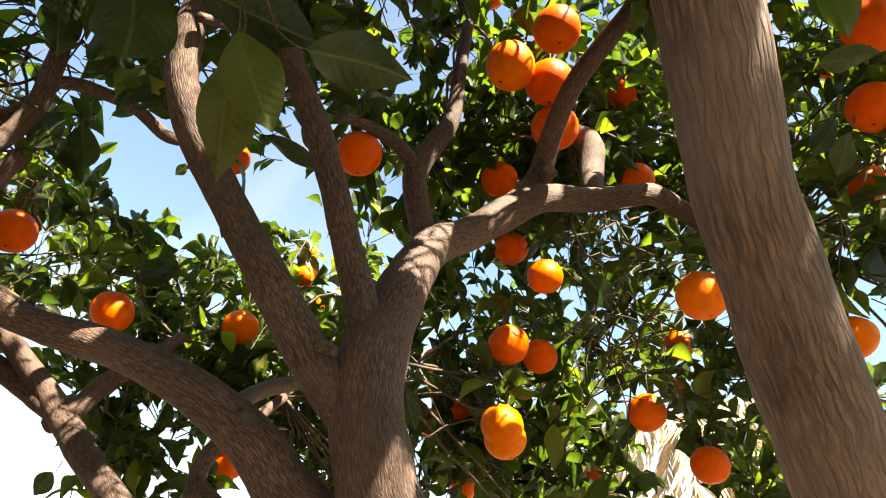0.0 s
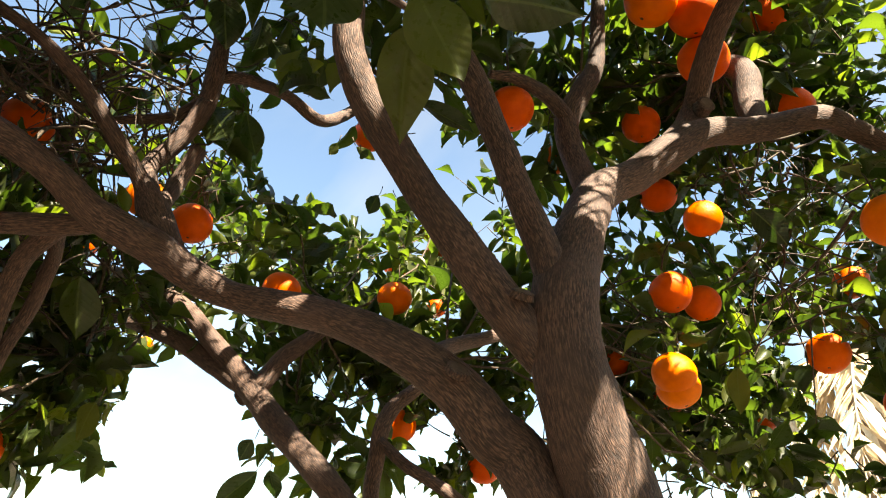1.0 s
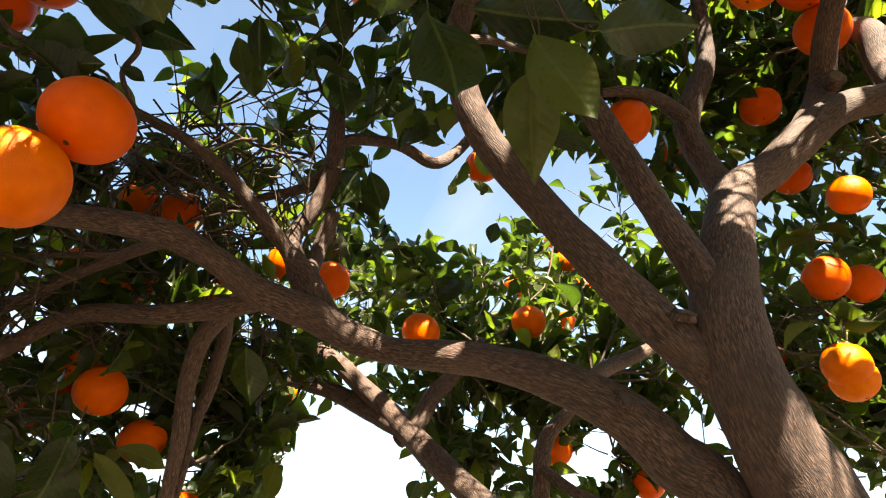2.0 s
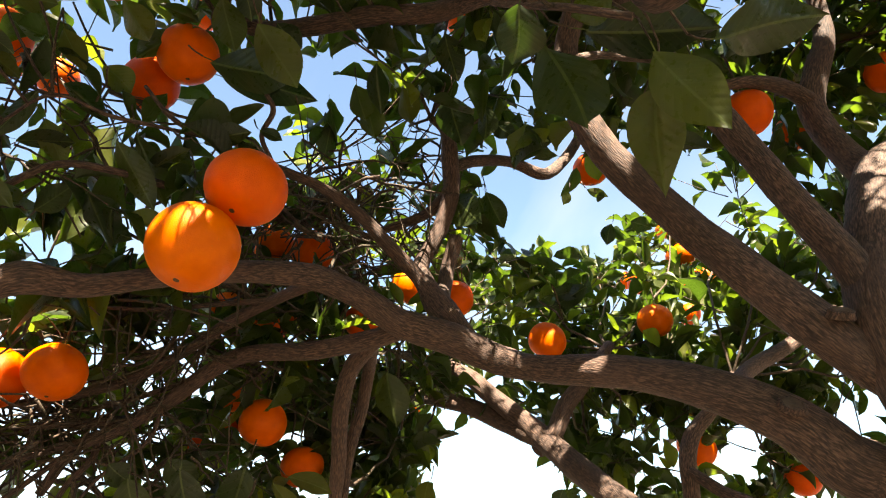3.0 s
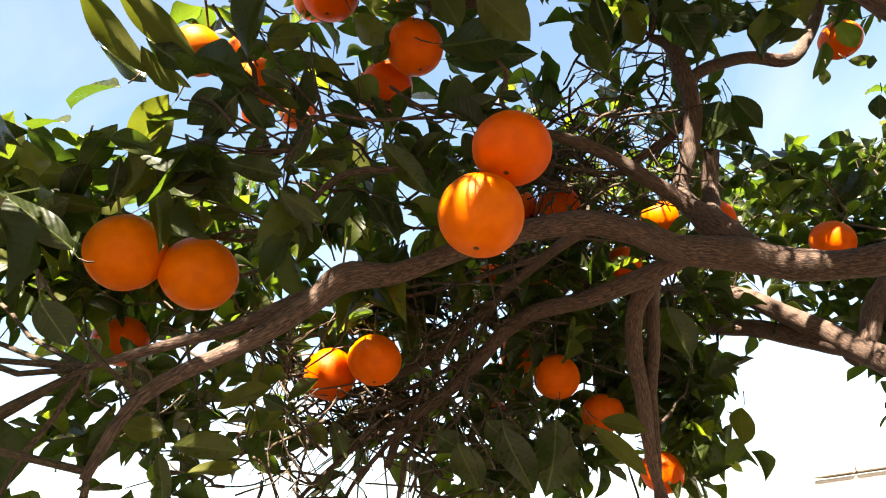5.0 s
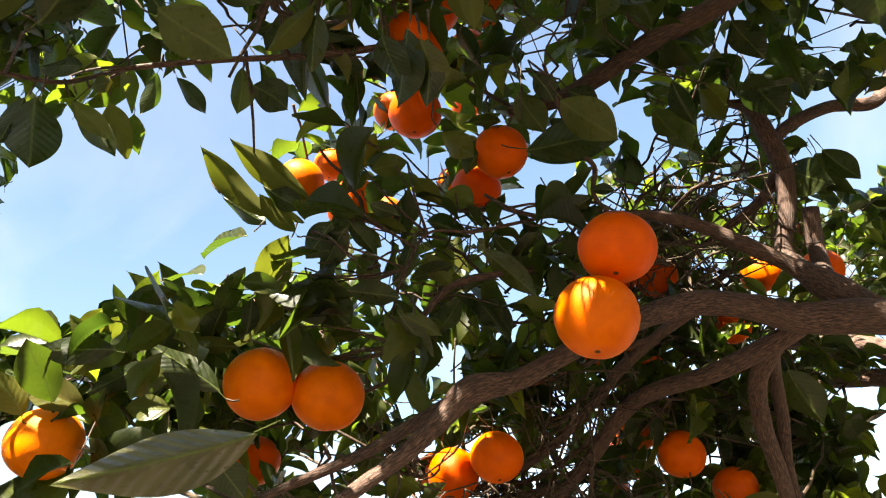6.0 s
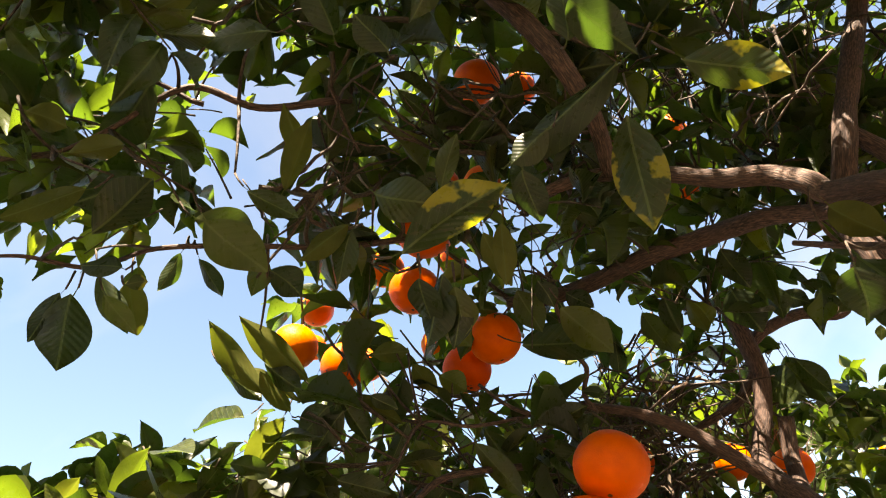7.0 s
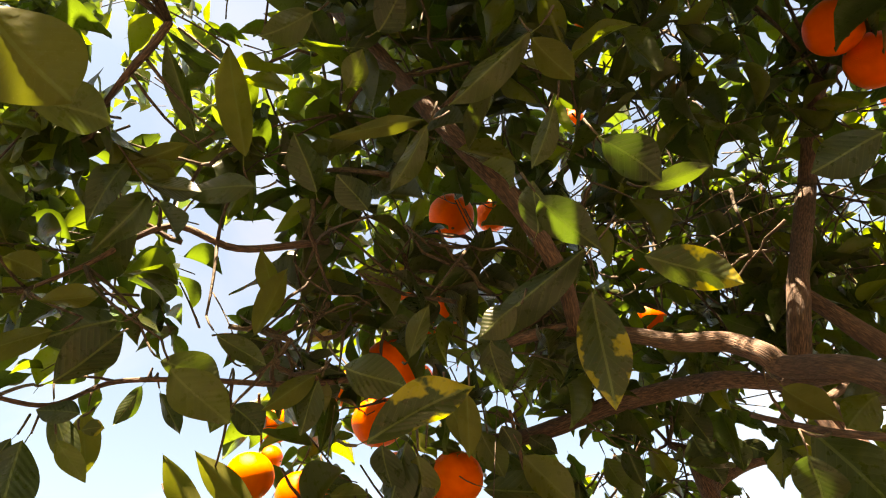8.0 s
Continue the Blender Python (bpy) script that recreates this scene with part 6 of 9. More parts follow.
shaft(-0.753, 1.369, 2.429, 0.14)
shaft(-0.012, 0.557, 1.571, 0.025)
shaft(-0.015, 0.600, 1.566, 0.029)
shaft(-0.007, 0.572, 1.592, 0.033)
shaft(-0.374, 0.621, 1.708, 0.025)
shaft(-0.300, 0.575, 1.659, 0.025)
shaft(-0.373, 0.612, 1.703, 0.026)
shaft(-0.513, 0.630, 1.736, 0.031)
shaft(-0.488, 0.651, 1.787, 0.026)
shaft(-0.468, 0.681, 1.751, 0.028)
shaft(-0.309, 0.625, 1.711, 0.027)
shaft(-0.384, 0.636, 1.678, 0.029)
shaft(-0.326, 0.610, 1.658, 0.031)
shaft(-0.535, 0.689, 1.778, 0.023)
shaft(-0.477, 0.631, 1.773, 0.024)
shaft(-0.588, 0.598, 1.751, 0.023)
shaft(0.067, 0.795, 2.356, 0.025)
shaft(0.081, 0.836, 2.368, 0.026)
shaft(0.069, 0.817, 2.329, 0.026)
shaft(0.163, 0.929, 2.294, 0.027)
shaft(0.168, 0.784, 2.306, 0.023)
shaft(0.176, 0.823, 2.388, 0.027)
shaft(0.162, 0.756, 2.370, 0.029)
shaft(0.156, 0.753, 2.453, 0.033)
shaft(0.091, 0.836, 2.365, 0.030)
shaft(0.115, 1.054, 2.102, 0.026)
shaft(0.170, 1.048, 2.057, 0.025)
shaft(0.168, 1.158, 2.055, 0.028)
shaft(0.130, 1.151, 1.789, 0.029)
shaft(0.109, 1.086, 1.771, 0.034)
shaft(0.086, 1.077, 1.757, 0.032)
shaft(-0.778, 0.695, 1.983, 0.028)
shaft(-0.735, 0.669, 1.966, 0.028)
shaft(-0.748, 0.729, 1.927, 0.027)
shaft(-0.671, 0.791, 1.776, 0.024)
shaft(-0.668, 0.785, 1.762, 0.030)
shaft(-0.679, 0.739, 1.783, 0.026)
shaft(-0.763, 0.018, 1.626, 0.034)
shaft(-0.786, 0.031, 1.653, 0.032)
shaft(-0.706, 0.016, 1.655, 0.023)
shaft(-0.761, 0.061, 1.653, 0.027)
shaft(-0.728, 0.037, 1.683, 0.031)
shaft(-0.720, 0.096, 1.652, 0.022)
shaft(-0.511, 0.679, 1.783, 0.027)
shaft(-0.596, 0.648, 1.758, 0.028)
shaft(-0.513, 0.685, 1.786, 0.026)
shaft(0.114, 0.847, 2.050, 0.026)
shaft(0.132, 0.825, 1.997, 0.029)
shaft(0.122, 0.798, 2.068, 0.030)
shaft(0.174, 0.926, 2.228, 0.025)
shaft(0.203, 0.920, 2.286, 0.025)
shaft(0.222, 0.927, 2.288, 0.024)
shaft(-0.751, 1.066, 1.769, 0.033)
shaft(-0.726, 1.073, 1.743, 0.029)
shaft(-0.682, 1.128, 1.806, 0.033)
shaft(-0.820, -0.206, 1.706, 0.027)
shaft(-0.824, -0.237, 1.670, 0.029)
shaft(-0.798, -0.237, 1.678, 0.032)
shaft(-0.784, 0.011, 2.138, 0.029)
shaft(-0.757, 0.004, 2.096, 0.024)
shaft(-0.795, 0.055, 2.189, 0.027)
shaft(-0.300, 1.454, 2.320, 0.12)
shaft(-0.326, 1.382, 2.443, 0.12)
shaft(-0.338, 1.426, 2.291, 0.12)
shaft(-0.179, 0.460, 2.169, 0.034)
shaft(-0.234, 0.400, 2.154, 0.028)
shaft(-0.185, 0.376, 2.167, 0.030)
shaft(-0.163, 0.058, 1.839, 0.032)
shaft(-0.183, 0.118, 1.873, 0.022)
shaft(-0.158, 0.067, 1.863, 0.029)

# openings that let the sun onto the far crown
shaft(-0.981, 1.251, 2.444, 0.120)
shaft(-0.887, 1.327, 2.434, 0.120)
shaft(-0.771, 1.398, 2.437, 0.120)
shaft(-0.667, 1.465, 2.415, 0.120)
shaft(-0.932, 1.350, 2.329, 0.120)
shaft(-0.671, 1.688, 2.608, 0.130)
shaft(-0.500, 1.776, 2.530, 0.130)
shaft(-0.357, 1.824, 2.485, 0.130)
shaft(-0.208, 1.843, 2.483, 0.130)
shaft(-0.891, 1.636, 2.535, 0.130)
shaft(-0.075, 1.825, 2.540, 0.130)
shaft(0.347, 1.523, 2.382, 0.090)
shaft(0.491, 1.517, 2.328, 0.090)
shaft(0.386, 1.592, 2.191, 0.090)
shaft(0.244, 1.537, 2.379, 0.090)
shaft(0.564, 1.550, 2.194, 0.090)
shaft(-0.861, 0.741, 2.479, 0.090)
shaft(-0.968, 0.752, 2.347, 0.090)
shaft(-0.871, 0.875, 2.295, 0.090)
shaft(-1.340, 0.016, 2.263, 0.12)
shaft(-1.220, 0.166, 2.213, 0.12)
shaft(-1.420, -0.054, 2.163, 0.12)
shaft(-1.120, 0.016, 2.063, 0.12)
shaft(-0.614, 0.475, 2.120, 0.080)
shaft(-0.575, 0.525, 2.113, 0.080)
shaft(-0.527, 0.519, 2.166, 0.080)
shaft(-0.490, 0.570, 2.146, 0.080)
shaft(-0.595, 0.552, 2.060, 0.080)
shaft(-0.244, 0.681, 3.082, 0.100)
shaft(-0.206, 0.796, 2.999, 0.100)
shaft(-0.254, 0.897, 2.900, 0.100)
shaft(-0.175, 1.018, 2.783, 0.100)
shaft(-0.122, 0.659, 3.111, 0.100)
shaft(-0.381, 0.705, 3.035, 0.100)
shaft(-0.044, 0.827, 2.987, 0.100)
# lit leaves of the far crown and under the long limb
shaft(-0.742, 0.893, 2.057, 0.050)
shaft(-0.794, 1.053, 2.132, 0.050)
shaft(-0.833, 1.073, 2.090, 0.050)
shaft(-0.718, 1.094, 2.023, 0.050)
shaft(-1.062, 1.415, 2.132, 0.050)
shaft(-0.723, 1.094, 1.951, 0.050)
shaft(-0.837, 1.007, 2.083, 0.050)
shaft(-0.725, 1.284, 2.193, 0.050)
shaft(-0.527, 1.379, 2.098, 0.050)
shaft(-0.509, 1.672, 2.321, 0.060)
shaft(-0.691, 1.563, 2.246, 0.060)
shaft(-0.551, 0.967, 1.987, 0.045)
shaft(-0.637, 1.064, 2.010, 0.050)
shaft(-0.983, 0.079, 1.521, 0.045)
shaft(-1.119, 0.224, 1.587, 0.050)
shaft(-1.050, 0.321, 1.602, 0.050)
shaft(-1.038, 0.271, 1.573, 0.045)
shaft(-1.033, 0.480, 1.575, 0.045)
shaft(-1.023, 0.413, 1.634, 0.040)
shaft(-1.078, 0.365, 1.607, 0.040)
shaft(-0.981, 0.447, 1.664, 0.030)
shaft(-1.139, 0.321, 1.565, 0.040)

BEAMS = []


def beam(x, y, z, r):
    """A clear way for the sun between all leaves, which throws a crisp patch of light on the bark or peel."""
    BEAMS.append((x, y, z, r))


beam(-0.312, 0.506, 1.905, 0.015)
beam(-0.295, 0.523, 1.874, 0.026)
beam(-0.276, 0.539, 1.851, 0.023)
beam(-0.261, 0.555, 1.820, 0.018)
beam(-0.045, 0.733, 1.890, 0.021)
beam(-0.046, 0.700, 1.830, 0.021)
beam(-0.050, 0.675, 1.800, 0.021)
beam(-0.047, 0.608, 1.565, 0.016)
beam(-0.043, 0.613, 1.538, 0.019)
beam(-0.040, 0.613, 1.511, 0.016)
beam(-0.485, 0.651, 1.704, 0.025)
beam(-0.524, 0.652, 1.730, 0.025)
beam(-0.345, 0.606, 1.660, 0.028)
beam(0.212, 0.946, 2.241, 0.030)
beam(0.026, 0.784, 1.965, 0.021)
beam(0.104, 0.839, 2.019, 0.021)
beam(-0.740, 1.110, 1.775, 0.030)
beam(-0.822, 1.078, 1.862, 0.030)
beam(-0.528, 1.077, 1.600, 0.030)
beam(-0.654, 1.120, 1.700, 0.025)
beam(-0.740, 0.032, 1.604, 0.021)
beam(-0.747, 0.054, 1.618, 0.021)
beam(-0.728, 0.134, 1.684, 0.015)
beam(-0.342, 0.246, 2.005, 0.010)
beam(-0.324, 0.265, 2.003, 0.010)
beam(-0.298, 0.301, 1.990, 0.010)
beam(-0.273, 0.300, 1.960, 0.010)
beam(-0.573, 0.232, 1.752, 0.011)
beam(-0.584, 0.214, 1.744, 0.007)
beam(0.110, 0.717, 2.319, 0.030)
beam(0.139, 0.729, 2.304, 0.030)
beam(0.047, 0.804, 2.326, 0.030)
beam(0.080, 0.815, 2.325, 0.026)
beam(0.109, 0.836, 2.297, 0.015)
beam(0.144, 0.844, 2.309, 0.015)
beam(0.165, 1.121, 2.074, 0.017)
beam(0.108, 1.135, 1.778, 0.020)
beam(-0.875, 0.945, 2.050, 0.030)
beam(-0.887, 0.016, 2.105, 0.030)
beam(-0.927, -0.225, 1.735, 0.030)
BEAM_AT, BEAM_R = np.array([b[:3] for b in BEAMS]), np.array([b[3] for b in BEAMS])


def in_beam(at, way, length, width):
    """Whether a leaf would stand in one of the beams."""
    y = np.array(way, float) / np.linalg.norm(way)
    for f, w in ((0.0, 0.1), (0.2, 0.35), (0.4, 0.5), (0.6, 0.5), (0.8, 0.35), (1.0, 0.1)):
        d = at + y * length * f - BEAM_AT
        s = d @ np.array(SUN_TOWARDS)
        if ((s > 0.02) & (np.linalg.norm(d - s[:, None] * np.array(SUN_TOWARDS), axis=1) < BEAM_R + width * w)).any():
            return True
    return False


PA, PB = np.array([p[0] for p in POCKETS]), np.array([p[1] for p in POCKETS])
PD = PB - PA
PRA, PRB = np.array([p[2] for p in POCKETS]), np.array([p[3] for p in POCKETS])


def open_air(at, spare, among=slice(None)):
    """Whether a place lies in one of the openings, spare metres inside its edge."""
    a, d, ra, rb = PA[among], PD[among], PRA[among], PRB[among]
    s = np.clip(((at - a) * d).sum(1) / (d * d).sum(1), 0, 1)
    off = np.linalg.norm(at - a - d * s[:, None], axis=1)
    return bool((off < ra + (rb - ra) * s - spare).any())


def crosses(line):
    """Whether a twig's line would run through an opening."""
    return any(open_air(a + (c - a) * f, 0.0, CLEAR) for a, c in zip(line[:-1, :3], line[1:, :3]) for f in (0.0, 0.5))


def twig(points, sides=5):
    verts, faces, bark = tube_data(np.array(points), sides)
    k = len(TV)
    TV.extend(verts)
    TF.extend(tuple(a + k for a in f) for f in faces)
    TB.extend(bark)


def add_leaf(at, way, up, length, width):
    """Notes a leaf with its stalk at a place, its blade along way and its upper face towards up."""
    y = np.array(way, float)
    y /= np.linalg.norm(y)
    z = np.array(up, float) - y * (np.array(up) @ y)
    z /= np.linalg.norm(z) + 1e-9
    LEAVES.append((np.array(at, float), np.stack([np.cross(y, z) * width, y * length, z * length * 0.8], 1)))


RNG = np.random.default_rng(7)


def sprig(at, way, length, count, size):
    """A thin shoot with alternate leaves and one at its tip."""
    way = np.array(way, float) / np.linalg.norm(way)
    if open_air(np.array(at) + way * length * 0.7, 0.01):
        return
    sag = RNG.normal(0, 0.12, 3)
    # shoots of the sunlit far crown stand up, those inside hang
    rise = 0.30 if at[1] > 1.25 or at[0] < -1.15 else -0.25
    s = np.linspace(0, 1, 6)[:, None]
    line = np.array(at) + way * length * s + (sag + (0, 0, 0.8 * rise)) * length * s**2
    side = np.cross(way, RNG.normal(0, 1, 3))
    side /= np.linalg.norm(side)
    grown = len(LEAVES)
    for i in range(count):
        f = 0.25 + 0.75 * (i + RNG.random() * 0.5) / count
        p = np.array([np.interp(f, s[:, 0], line[:, k]) for k in range(3)])
        a = 2.4 * i + RNG.random()
        radial = math.cos(a) * side + math.sin(a) * np.cross(way, side)
        d = 0.6 * way + 0.7 * radial + (0, 0, rise) + RNG.normal(0, 0.2, 3)
        up = np.array((0.1, 0.0, 1.0)) + RNG.normal(0, 0.75, 3) + 0.3 * way
        ln = size * RNG.uniform(0.6, 1.2)
        wd = ln * RNG.uniform(0.30, 0.50)
        if not open_air(p + 0.6 * ln * d / np.linalg.norm(d), 0.005) and not in_beam(p, d, ln, wd):
            add_leaf(p, d, up, ln, wd)
    if len(LEAVES) - grown < 2 or crosses(line):
        return
    twig(np.hstack([line, np.linspace(0.0016, 0.0007, 6)[:, None]]), 4)
    tip, ln = way + RNG.normal(0, 0.25, 3) + (0, 0, 0.6 * rise), size * RNG.uniform(0.7, 1.1)
    if not in_beam(line[-1], tip, ln, ln * 0.4):
        add_leaf(line[-1], tip, np.array((0, 0, 1)) + RNG.normal(0, 0.4, 3), ln, ln * RNG.uniform(0.36, 0.46))


def reach(at, r0, r1, far=0.9, hang=0.0):
    """A twig from the nearest limb to a place."""
    at = np.array(at, float)
    gap = np.linalg.norm(SAMPLE_AT - at, axis=1)
    k = int(np.argmin(gap))
    a = SAMPLE_AT[k] if gap[k] < far else at + np.array((RNG.normal(0, 0.1), RNG.normal(0, 0.1), -0.25))
    s = np.linspace(0, 1, 7)[:, None]
    d = at - a
    wob = np.cross(d, RNG.normal(0, 1, 3)) * 0.35
    line = a + d * s + wob * (s * (1 - s)) + np.array((0, 0, -0.12 * np.linalg.norm(d))) * (s * (1 - s)) * 2
    line[1:-1] += RNG.normal(0, 0.006, (5, 3))
    line[4:6] += ((0, 0, 0.4 * hang), (0, 0, hang))
    if crosses(line) or sum(open_air(p, 0.0) for p in line[1:6]) > 1:
        return
    twig(np.hstack([line, np.linspace(r0, r1, 7)[:, None]]), 5)


def reseed(x, y, z):
    """Each spot of the crown draws its own random numbers."""
    global RNG
    RNG = np.random.default_rng(int(abs(x * 7919 + y * 104729 + z * 15485) * 100) % 2**31)


def clump(x, y, z, r, n, size=0.070):
    reseed(x, y, z)
    c = np.array((x, y, z))
    reach(c, 0.0032, 0.0018)
    for _ in range(int(n * (1.5 if x < -0.1 or z > 2.35 else 1.15)) if y > 1.1 else n):
        d = RNG.normal(0, 1, 3)
        d[2] = d[2] * 0.8 + 0.15
        d /= np.linalg.norm(d)
        sprig(c + d * r * RNG.uniform(0.0, 0.35), d, r * RNG.uniform(0.8, 1.2), int(RNG.integers(5, 9)), size)


def tangle(x, y, z, r, n):
    """Thin bare twigs crossing one another inside the crown."""
    reseed(x, y, z)
    c = np.array((x, y, z))
    lean = RNG.normal(0, 1, 3)
    for _ in range(int(n * 1.4)):
        d = lean * 0.6 + RNG.normal(0, 1, 3)
        d[2] *= 0.7
        d *= r * RNG.uniform(0.7, 1.5) / np.linalg.norm(d)
        a = c + RNG.normal(0, 0.45 * r, 3) - d * 0.5
        s = np.linspace(0, 1, 7)[:, None]
        line = a + d * s + np.cross(d, RNG.normal(0, 0.5, 3)) * s * s + RNG.normal(0, 0.002, (7, 3))
        if crosses(line):
            continue
        k = RNG.uniform(0.0008, 0.0034)
        twig(np.hstack([line, np.linspace(k, k * 0.5, 7)[:, None]]), 4)
        if RNG.random() < 0.75:
            e = np.cross(d, RNG.normal(0, 1, 3)) * 0.5 + d * 0.3
            if not crosses(line[3] + e * s[::2]):
                twig(np.hstack([line[3] + e * s[::2], np.linspace(k * 0.7, k * 0.3, 4)[:, None]]), 4)


def grow_back(at):
    """A thin shoot from a leaf stalk back to the nearest branch, where one is near."""
    gap = np.linalg.norm(SAMPLE_AT - at, axis=1)
    k = int(np.argmin(gap))
    if not 0.012 < gap[k] < 0.14:
        return
    s = np.linspace(0, 1, 5)[:, None]
    d = SAMPLE_AT[k] - at
    line = at + d * s + np.cross(d, RNG.normal(0, 0.3, 3)) * s * (1 - s)
    if not crosses(line):
        twig(np.hstack([line, np.linspace(0.0011, 0.0020, 5)[:, None]]), 4)


def big_leaf(base, tip, up, width, kind):
    way = np.subtract(tip, base)
    length = float(np.linalg.norm(way)) / 0.98
    add_leaf(base, way, up, length, width)
    at, turn = LEAVES.pop()
    ob = part("leaf", (FINE_MESH if kind == "w" else FLAT_MESH)[int(RNG.integers(0, 4))], LEAF, tree)
    ob.matrix_basis = Matrix.LocRotScale(at, Matrix(turn / np.linalg.norm(turn, axis=0)).to_quaternion(), tuple(np.linalg.norm(turn, axis=0)))
    if kind != "g":
        ob.material_slots[0].link = "OBJECT"
        ob.material_slots[0].material = LEAF_SPOT if kind == "s" else LEAF_BACK if kind == "w" else LEAF_PALE
        tagged(ob, "yellowing leaf with dark specks" if kind == "s" else "leaf showing its pale grey-green back")
    if kind == "w":
        return
    twig([(*(np.array(base) - np.array(way) * 0.02), 0.0009), (*(np.array(base) - np.array(way) * 0.12 + (0, 0, 0.004)), 0.0010), (*(np.array(base) - np.array(way) * 0.2 + (0, 0, 0.01)), 0.0012)], 4)
    grow_back(np.array(base) - np.array(way) * 0.2 + (0, 0, 0.01))


big_leaf((-0.206, 0.400, 1.849), (-0.245, 0.509, 1.808), (-0.10, 0.55, 0.83), 0.054, "g")
big_leaf((-0.203, 0.378, 1.869), (-0.168, 0.395, 1.773), (0.05, 0.93, 0.36), 0.053, "g")
big_leaf((-0.290, 0.352, 1.900), (-0.262, 0.344, 1.777), (-0.30, 0.86, 0.20), 0.064, "g")
big_leaf((-0.268, 0.380, 1.925), (-0.157, 0.440, 1.914), (-0.25, 0.45, 0.86), 0.058, "g")
big_leaf((-0.159, 0.402, 1.868), (-0.077, 0.476, 1.907), (-0.20, 0.62, 0.76), 0.054, "g")
big_leaf((-0.639, 0.725, 2.042), (-0.564, 0.715, 1.965), (-0.01, -0.99, 0.12), 0.057, "g")
big_leaf((-0.567, 0.730, 2.038), (-0.557, 0.766, 1.977), (-0.18, 0.86, 0.47), 0.038, "g")
big_leaf((-0.562, 1.147, 2.016), (-0.651, 1.155, 1.995), (0.08, 1.00, 0.05), 0.048, "g")
big_leaf((-0.501, 0.643, 2.095), (-0.480, 0.664, 2.060), (-0.33, 0.88, 0.34), 0.031, "g")
big_leaf((0.146, 0.995, 1.740), (0.143, 1.032, 1.676), (0.48, 0.77, 0.42), 0.033, "p")
big_leaf((0.184, 0.971, 1.987), (0.235, 1.004, 1.934), (0.20, 0.73, 0.65), 0.047, "g")
big_leaf((0.393, 0.580, 2.082), (0.473, 0.577, 2.095), (-0.12, 0.45, 0.88), 0.035, "g")
big_leaf((0.424, 0.611, 2.031), (0.401, 0.638, 1.982), (0.61, 0.78, 0.15), 0.029, "g")
big_leaf((0.446, 0.621, 2.015), (0.430, 0.648, 1.967), (0.08, 0.88, 0.47), 0.032, "g")
big_leaf((-0.090, 1.069, 1.792), (-0.071, 1.102, 1.737), (0.03, 0.86, 0.52), 0.036, "g")
big_leaf((-0.674, 0.260, 2.010), (-0.563, 0.311, 1.954), (-0.04, 0.78, 0.63), 0.052, "g")
big_leaf((-0.623, 0.237, 2.060), (-0.632, 0.269, 2.001), (-0.40, 0.78, 0.49), 0.042, "g")
big_leaf((-0.595, 0.292, 2.051), (-0.584, 0.321, 2.021), (-0.34, 0.74, 0.58), 0.030, "g")
big_leaf((-0.436, 0.414, 2.049), (-0.446, 0.443, 1.995), (0.06, 0.89, 0.46), 0.041, "g")
big_leaf((-0.617, 0.816, 2.093), (-0.625, 0.850, 2.032), (-0.25, 0.83, 0.50), 0.046, "g")
big_leaf((-0.632, 0.752, 2.066), (-0.654, 0.772, 2.010), (-0.61, 0.64, 0.47), 0.034, "g")
big_leaf((-0.426, 0.853, 2.041), (-0.417, 0.863, 2.037), (-0.44, 0.67, 0.60), 0.019, "g")
big_leaf((-0.493, 0.905, 2.100), (-0.509, 0.909, 2.078), (-0.40, 0.83, 0.39), 0.018, "g")
big_leaf((-0.467, 0.922, 2.105), (-0.439, 0.953, 2.091), (-0.43, 0.67, 0.61), 0.018, "g")
big_leaf((-0.525, 1.240, 2.201), (-0.550, 1.251, 2.156), (-0.31, 0.87, 0.38), 0.036, "g")
big_leaf((-0.585, 1.166, 2.030), (-0.640, 1.139, 2.010), (0.40, -0.90, 0.15), 0.047, "g")
big_leaf((-0.493, 1.261, 2.206), (-0.458, 1.299, 2.189), (-0.44, 0.67, 0.60), 0.038, "g")
big_leaf((-0.292, 0.694, 2.007), (-0.223, 0.754, 1.996), (-0.13, 0.32, 0.94), 0.030, "g")
big_leaf((-0.806, 0.579, 1.592), (-0.765, 0.625, 1.570), (-0.54, 0.71, 0.46), 0.029, "p")
big_leaf((-0.780, 0.758, 1.780), (-0.793, 0.803, 1.697), (-0.26, 0.83, 0.49), 0.060, "g")
big_leaf((-0.946, 0.759, 1.731), (-0.956, 0.804, 1.652), (-0.21, 0.84, 0.50), 0.073, "g")
big_leaf((-0.844, 0.123, 1.851), (-0.842, 0.166, 1.788), (-0.72, 0.59, 0.38), 0.035, "g")
big_leaf((-0.810, 0.100, 1.923), (-0.850, 0.104, 1.872), (-0.65, 0.53, 0.54), 0.033, "g")
big_leaf((-0.819, 0.148, 1.884), (-0.765, 0.190, 1.882), (-0.24, 0.35, 0.91), 0.026, "g")
big_leaf((-0.863, 0.203, 1.836), (-0.816, 0.223, 1.859), (-0.53, 0.37, 0.76), 0.031, "g")
big_leaf((-0.730, 0.212, 1.891), (-0.719, 0.267, 1.819), (-0.48, 0.72, 0.49), 0.033, "g")
big_leaf((-0.754, 0.261, 1.873), (-0.710, 0.276, 1.902), (-0.59, 0.34, 0.74), 0.022, "g")
big_leaf((-0.770, 0.194, 1.999), (-0.754, 0.227, 1.968), (-0.51, 0.71, 0.49), 0.035, "g")
big_leaf((-0.810, 0.073, 1.964), (-0.756, 0.117, 1.917), (-0.22, 0.83, 0.51), 0.018, "p")
